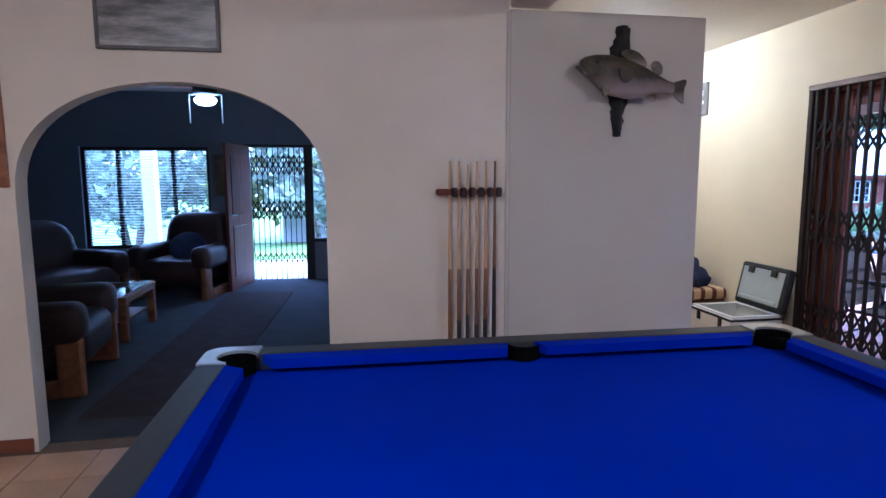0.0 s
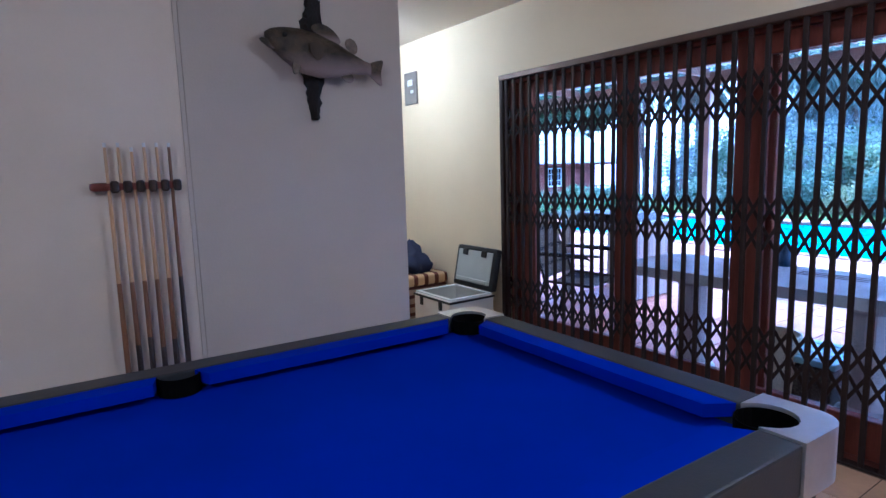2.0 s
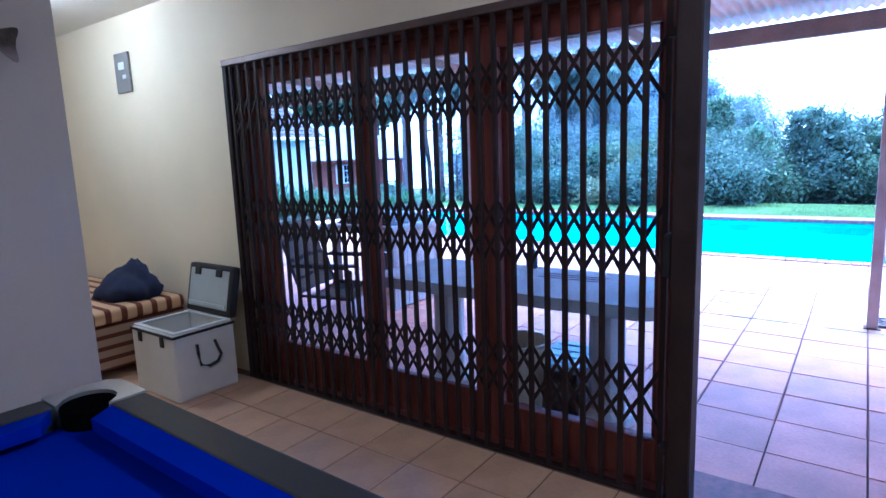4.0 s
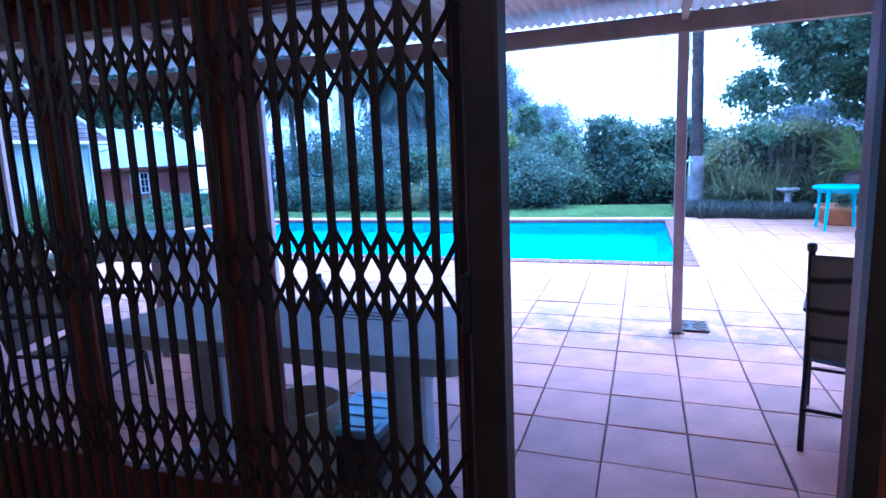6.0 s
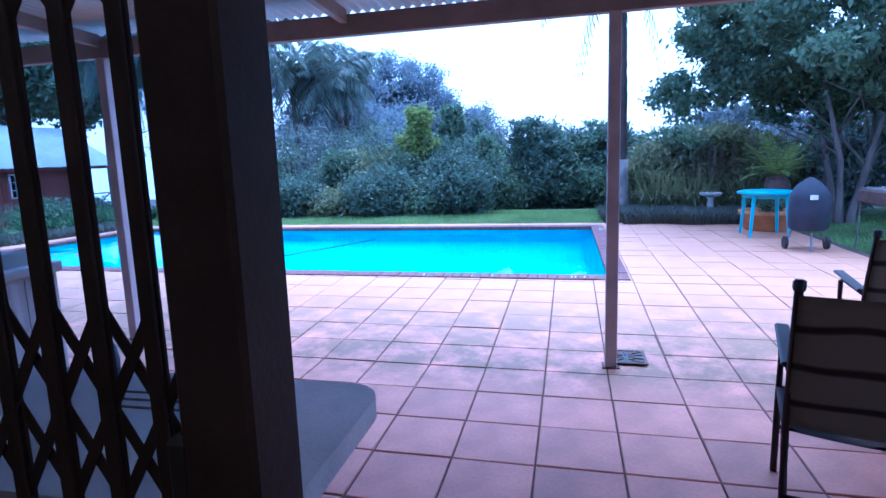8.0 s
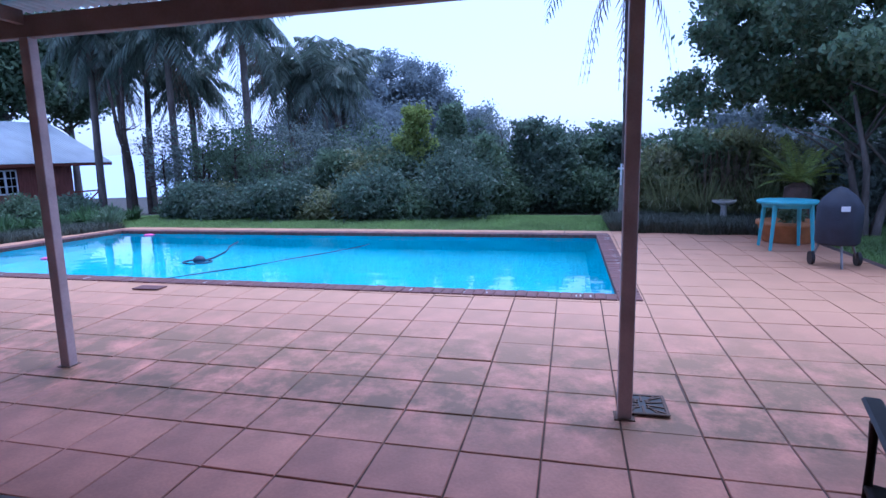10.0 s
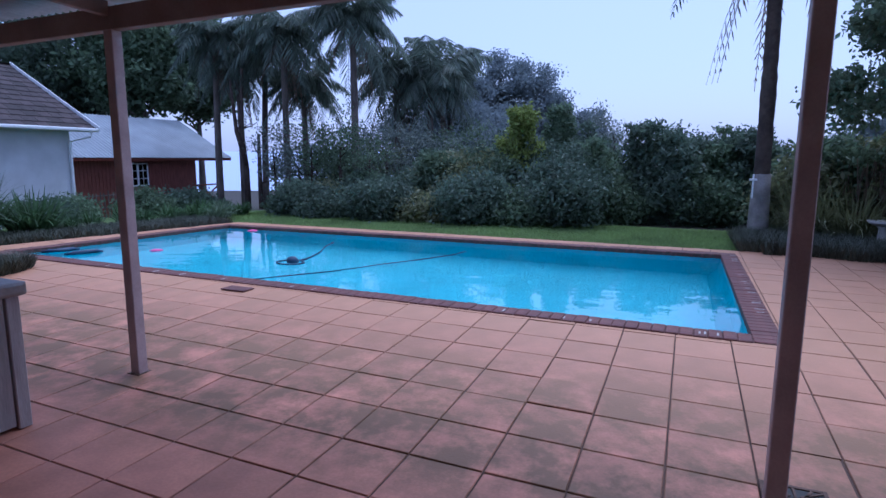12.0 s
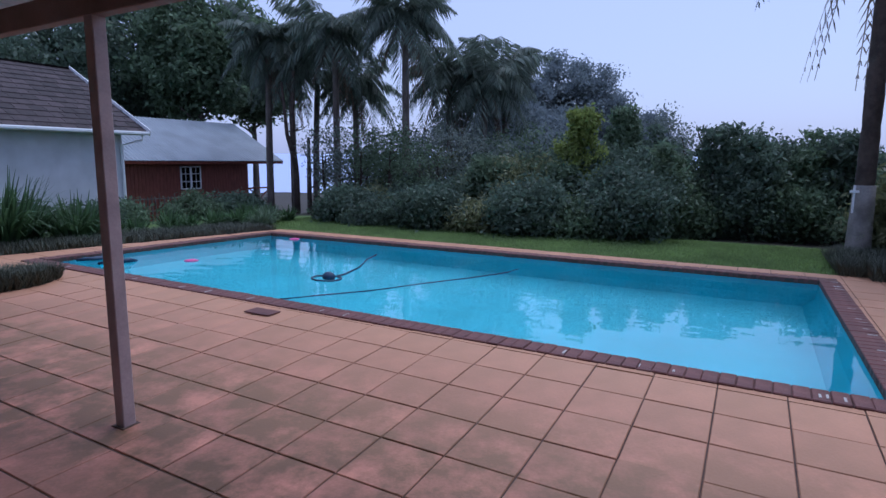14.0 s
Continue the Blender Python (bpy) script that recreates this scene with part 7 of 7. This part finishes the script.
def cane_clump():
    rng = random.Random(9)
    v, f = [], []
    for k in range(90):
        x, y = 9.4 + rng.gauss(0, 0.22), -3.6 + rng.gauss(0, 0.35)
        h = rng.uniform(0.9, 1.5)
        dx, dy = rng.uniform(-0.25, 0.25), rng.uniform(-0.25, 0.25)
        i = len(v)
        w = 0.008
        v += [(x, y - w, -0.04), (x, y + w, -0.04), (x + dx, y + dy + w, h), (x + dx, y + dy - w, h)]
        f.append((i, i + 1, i + 2, i + 3))
    ob = from_arrays("cane_clump", v, f, M_dead_leaf)
    tagged(ob, "dry brown cane clump in the bed", "plant", "", "stuff")


cane_clump()
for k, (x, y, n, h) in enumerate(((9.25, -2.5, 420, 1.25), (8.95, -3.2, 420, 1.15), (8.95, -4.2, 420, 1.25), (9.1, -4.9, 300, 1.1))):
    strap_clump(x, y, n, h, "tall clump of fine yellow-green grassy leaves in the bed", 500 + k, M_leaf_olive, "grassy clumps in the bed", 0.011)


def cycad():
    x, y = 7.0, -4.25
    t = thing("cycad", (x, y, -0.03), "cycad with a shaggy brown trunk and arching green leaves", "cycad")
    bm = B()
    rng = random.Random(6)
    lathe(bm, [(0.17, -0.1), (0.19, 0.2), (0.20, 0.45), (0.22, 0.62), (0.20, 0.80), (0.08, 0.88)], x, y, 14)
    for v in bm.verts:
        k = 1 + 0.10 * noise.noise(v.co * 9)
        v.co.x, v.co.y = x + (v.co.x - x) * k, y + (v.co.y - y) * k
    part("trunk", bm, M_rust, t)
    v, f = [], []
    for k in range(20):
        a = k * 2.39996
        frond(v, f, (x, y, 0.86), (math.cos(a), math.sin(a), 1.5 - 1.1 * k / 20), rng.uniform(0.75, 0.95), 0.55, 34, 0.012, rng, 0.1, 0.17)
    child_mesh("crown", v, f, M_leaf_lime, t)


cycad()


def mound(g):
    while True:
        x, y = g.uniform(6.75, 9.0), g.uniform(-4.2, -1.25)
        if (x < 7.2 and y > -1.6) or (x - 6.85) < 0.06 * math.sin(y * 5) + 0.12 * (y + 3):
            continue
        return (x, y, -0.035)


blades("mondo_grass", mound, 26000, 0.24, M_mondo, "dark mondo grass mound around the palm", 1, 0.008, 0.7)


def patch(g):
    a, r = g.uniform(0, math.tau), math.sqrt(g.uniform(0, 1))
    return (1.2 + 0.62 * r * math.cos(a), 7.95 + 0.42 * r * math.sin(a), -0.03)


blades("mondo_grass", patch, 7000, 0.20, M_mondo, "low dark grass clump set in the terrace", 2, 0.007, 0.7)


def lawn(g):
    while True:
        x, y = g.uniform(7.2, 10.4), g.uniform(-1.3, 10.6)
        if x > 7.21:
            return (x, y, ground_height(x, y))


blades("lawn_grass", lawn, 90000, 0.045, M_blade, "short green lawn beyond the pool", 3, 0.006, 0.6)


def lawn_right(g):
    return (g.uniform(1.0, 8.5), g.uniform(-7.0, -4.33), -0.035)


blades("lawn_grass", lawn_right, 40000, 0.045, M_blade, "short green lawn beside the terrace", 4, 0.006, 0.6)


def bed_left(g):
    x = g.uniform(-0.5, 7.1)
    return (x, 10.33 - 0.24 * max(0.0, x - 2.2) + g.uniform(0.0, 1.3), -0.035)


blades("border_grass", bed_left, 30000, 0.16, M_mondo, "dark border planting along the terrace", 5, 0.008, 0.6)
rngp = random.Random(31)
strap_clump(2.9, 11.6, 520, 1.35, "large clump of dark strap-like leaves in the border", 41)
strap_clump(4.0, 11.3, 300, 0.95, "large clump of dark strap-like leaves in the border", 42)
strap_clump(1.6, 11.8, 260, 0.8, "large clump of dark strap-like leaves in the border", 43)
for k in range(22):
    x = 4.2 + 0.26 * k + rngp.uniform(-0.2, 0.2)
    y = 11.4 - 0.14 * (x - 4.2) + rngp.uniform(-0.6, 0.9)
    strap_clump(x, y, 110, rngp.uniform(0.28, 0.52), "green strap-leaved plant in the border", 300 + k)
for k, (x, y) in enumerate(((7.4, 9.9), (8.0, 10.3), (8.5, 10.9), (9.1, 11.4))):
    strap_clump(x, y, 90, 0.42, "pale green broad-leaved plant at the end of the border", 340 + k, M_leaf_mid, "broad-leaved plants", 0.045)
for k, (x, y, w) in enumerate(((5.6, 13.4, 0.5), (6.6, 13.8, 0.5), (4.0, 13.4, 0.6), (8.4, 13.5, 0.6), (10.0, 13.8, 0.6), (2.0, 13.4, 0.7), (11.2, 14.6, 0.6))):
    z0 = ground_height(x, y)
    broadleaf("border_shrub", x, y, 0.35, (x, y, z0 + 0.28, w, w, 0.30), (50, 90), 0.05, M_leaf_mid if k % 2 else M_leaf_dark, M_bark, "low shrub in front of the outbuilding", 360 + k, stems=2, r=0.03, spread=0.25, group="border shrubs")
broadleaf("feathery_tree", 0.2, 12.4, 1.6, (0.9, 11.6, 2.0, 0.85, 0.7, 0.5), (50, 120), 0.05, M_leaf_mid, M_bark, "feathery light green branch of a small tree", 380, r=0.05, spread=0.25, aspect=3.5)

# front garden seen through the lounge windows
for k, (x, y, top, w) in enumerate(((-11.5, 12.0, 2.6, 1.5), (-9.6, 13.5, 3.2, 1.8), (-7.6, 12.8, 3.0, 1.6), (-12.5, 15, 4.0, 2.0), (-6.0, 14, 3.4, 1.8))):
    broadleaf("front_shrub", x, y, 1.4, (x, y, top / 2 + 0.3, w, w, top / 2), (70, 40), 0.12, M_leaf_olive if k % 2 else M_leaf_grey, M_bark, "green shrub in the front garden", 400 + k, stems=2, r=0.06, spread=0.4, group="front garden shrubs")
bm = B()
box(bm, -14, -5.5, 7.6, 10.6, -0.06, -0.01)
structure("front_path", bm, M_concrete, "pale concrete drive in front of the house", "path")
bm = B()
box(bm, -10.25, -10.05, 8.7, 8.9, -0.01, 2.6, 0.01)
tagged(finish("porch_post", bm, M_white_trim), "white post of the front porch", "post", kind="structure")

# ---- terrace things ----
white_house()
shed()
picket_fence()
drain_grate()
patio_table()
sling_chair((-2.27, -1.65, 0), 75, "patio chair with dark frame and brown-grey sling beside the doors")
sling_chair((-2.95, 2.75, 0), 20, "patio chair with dark frame by the concrete table")
sling_chair((-1.05, -2.38, 0), 80, "patio chair with dark frame out on the terrace")
blue_table()
planter()
covered_barbecue()
steel_grill()
bird_bath()
timber_unit()
pool_things()

# the pool, the garden and all that stands in it, set on the higher ground
IN_GARDEN = {"swimming_pool", "water", "ground", "pool_cleaner", "pool_hose", "pool_float", "skimmer_lid", "pool_toy", "outbuilding", "timber_shed", "picket_fence",
             "garden_table", "planter", "barbecue", "steel_braai", "bird_bath", "shade_tree", "palm_tree", "garden_tap", "hedge_shrub", "conifer", "thin_tree",
             "understory_tree", "back_tree", "dead_tree", "bed_shrub", "cane_clump", "strap_leaf_plant", "cycad", "mondo_grass", "lawn_grass", "border_grass",
             "border_shrub", "feathery_tree"}
for ob in scene.objects:
    if ob.parent is None and ob.name.split(".")[0] in IN_GARDEN:
        ob.matrix_basis = GARDEN @ ob.matrix_basis

# ---- tiles ----
def indoor_tiles():
    root = bpy.data.objects["floor"]
    p, gap = 0.305, 0.006
    h = p / 2 - gap / 2
    bm = B()
    box(bm, -h, h, -h, h, -0.012, 0.0)
    bmesh.ops.bevel(bm, geom=[e for e in bm.edges if all(v.co.z > -0.001 for v in e.verts)], offset=0.003, segments=1, affect="EDGES")
    tile = bpy.data.meshes.new("floor_tile")
    bm.to_mesh(tile)
    bm.free()
    tile.materials.append(M_itile)
    count = 0
    verts, faces = [], []
    for i in range(-22, 1):
        for j in range(-14, 19):
            cx, cy = -4.24 + (i + 0.5) * p, 0.06 + (j + 0.5) * p
            if cx > WX - 0.06 or cx < -10.5 or cy < -4.1 or cy > 5.5:
                continue
            if cx < -6.3 and cy > NY + 0.05 or (cx < -4.9 and NY - 0.1 < cy < NY + 0.2):
                continue
            near = (cx > -5.6 and cy > -1.3) or (cx < -7.6 and cy > 0.6)
            if near and count < 300:
                o = new("floor_tile", tile)
                o.parent = root
                o.location = (cx, cy, FL)
                count += 1
            else:
                k = len(verts)
                verts += [(cx - h, cy - h, FL), (cx + h, cy - h, FL), (cx + h, cy + h, FL), (cx - h, cy + h, FL)]
                faces.append((k, k + 1, k + 2, k + 3))
    ob = from_arrays("floor_tiles", verts, faces, M_itile)
    ob.parent = root
    tagged(ob, "beige ceramic floor tiles", "", "", "stuff")


indoor_tiles()
paving()
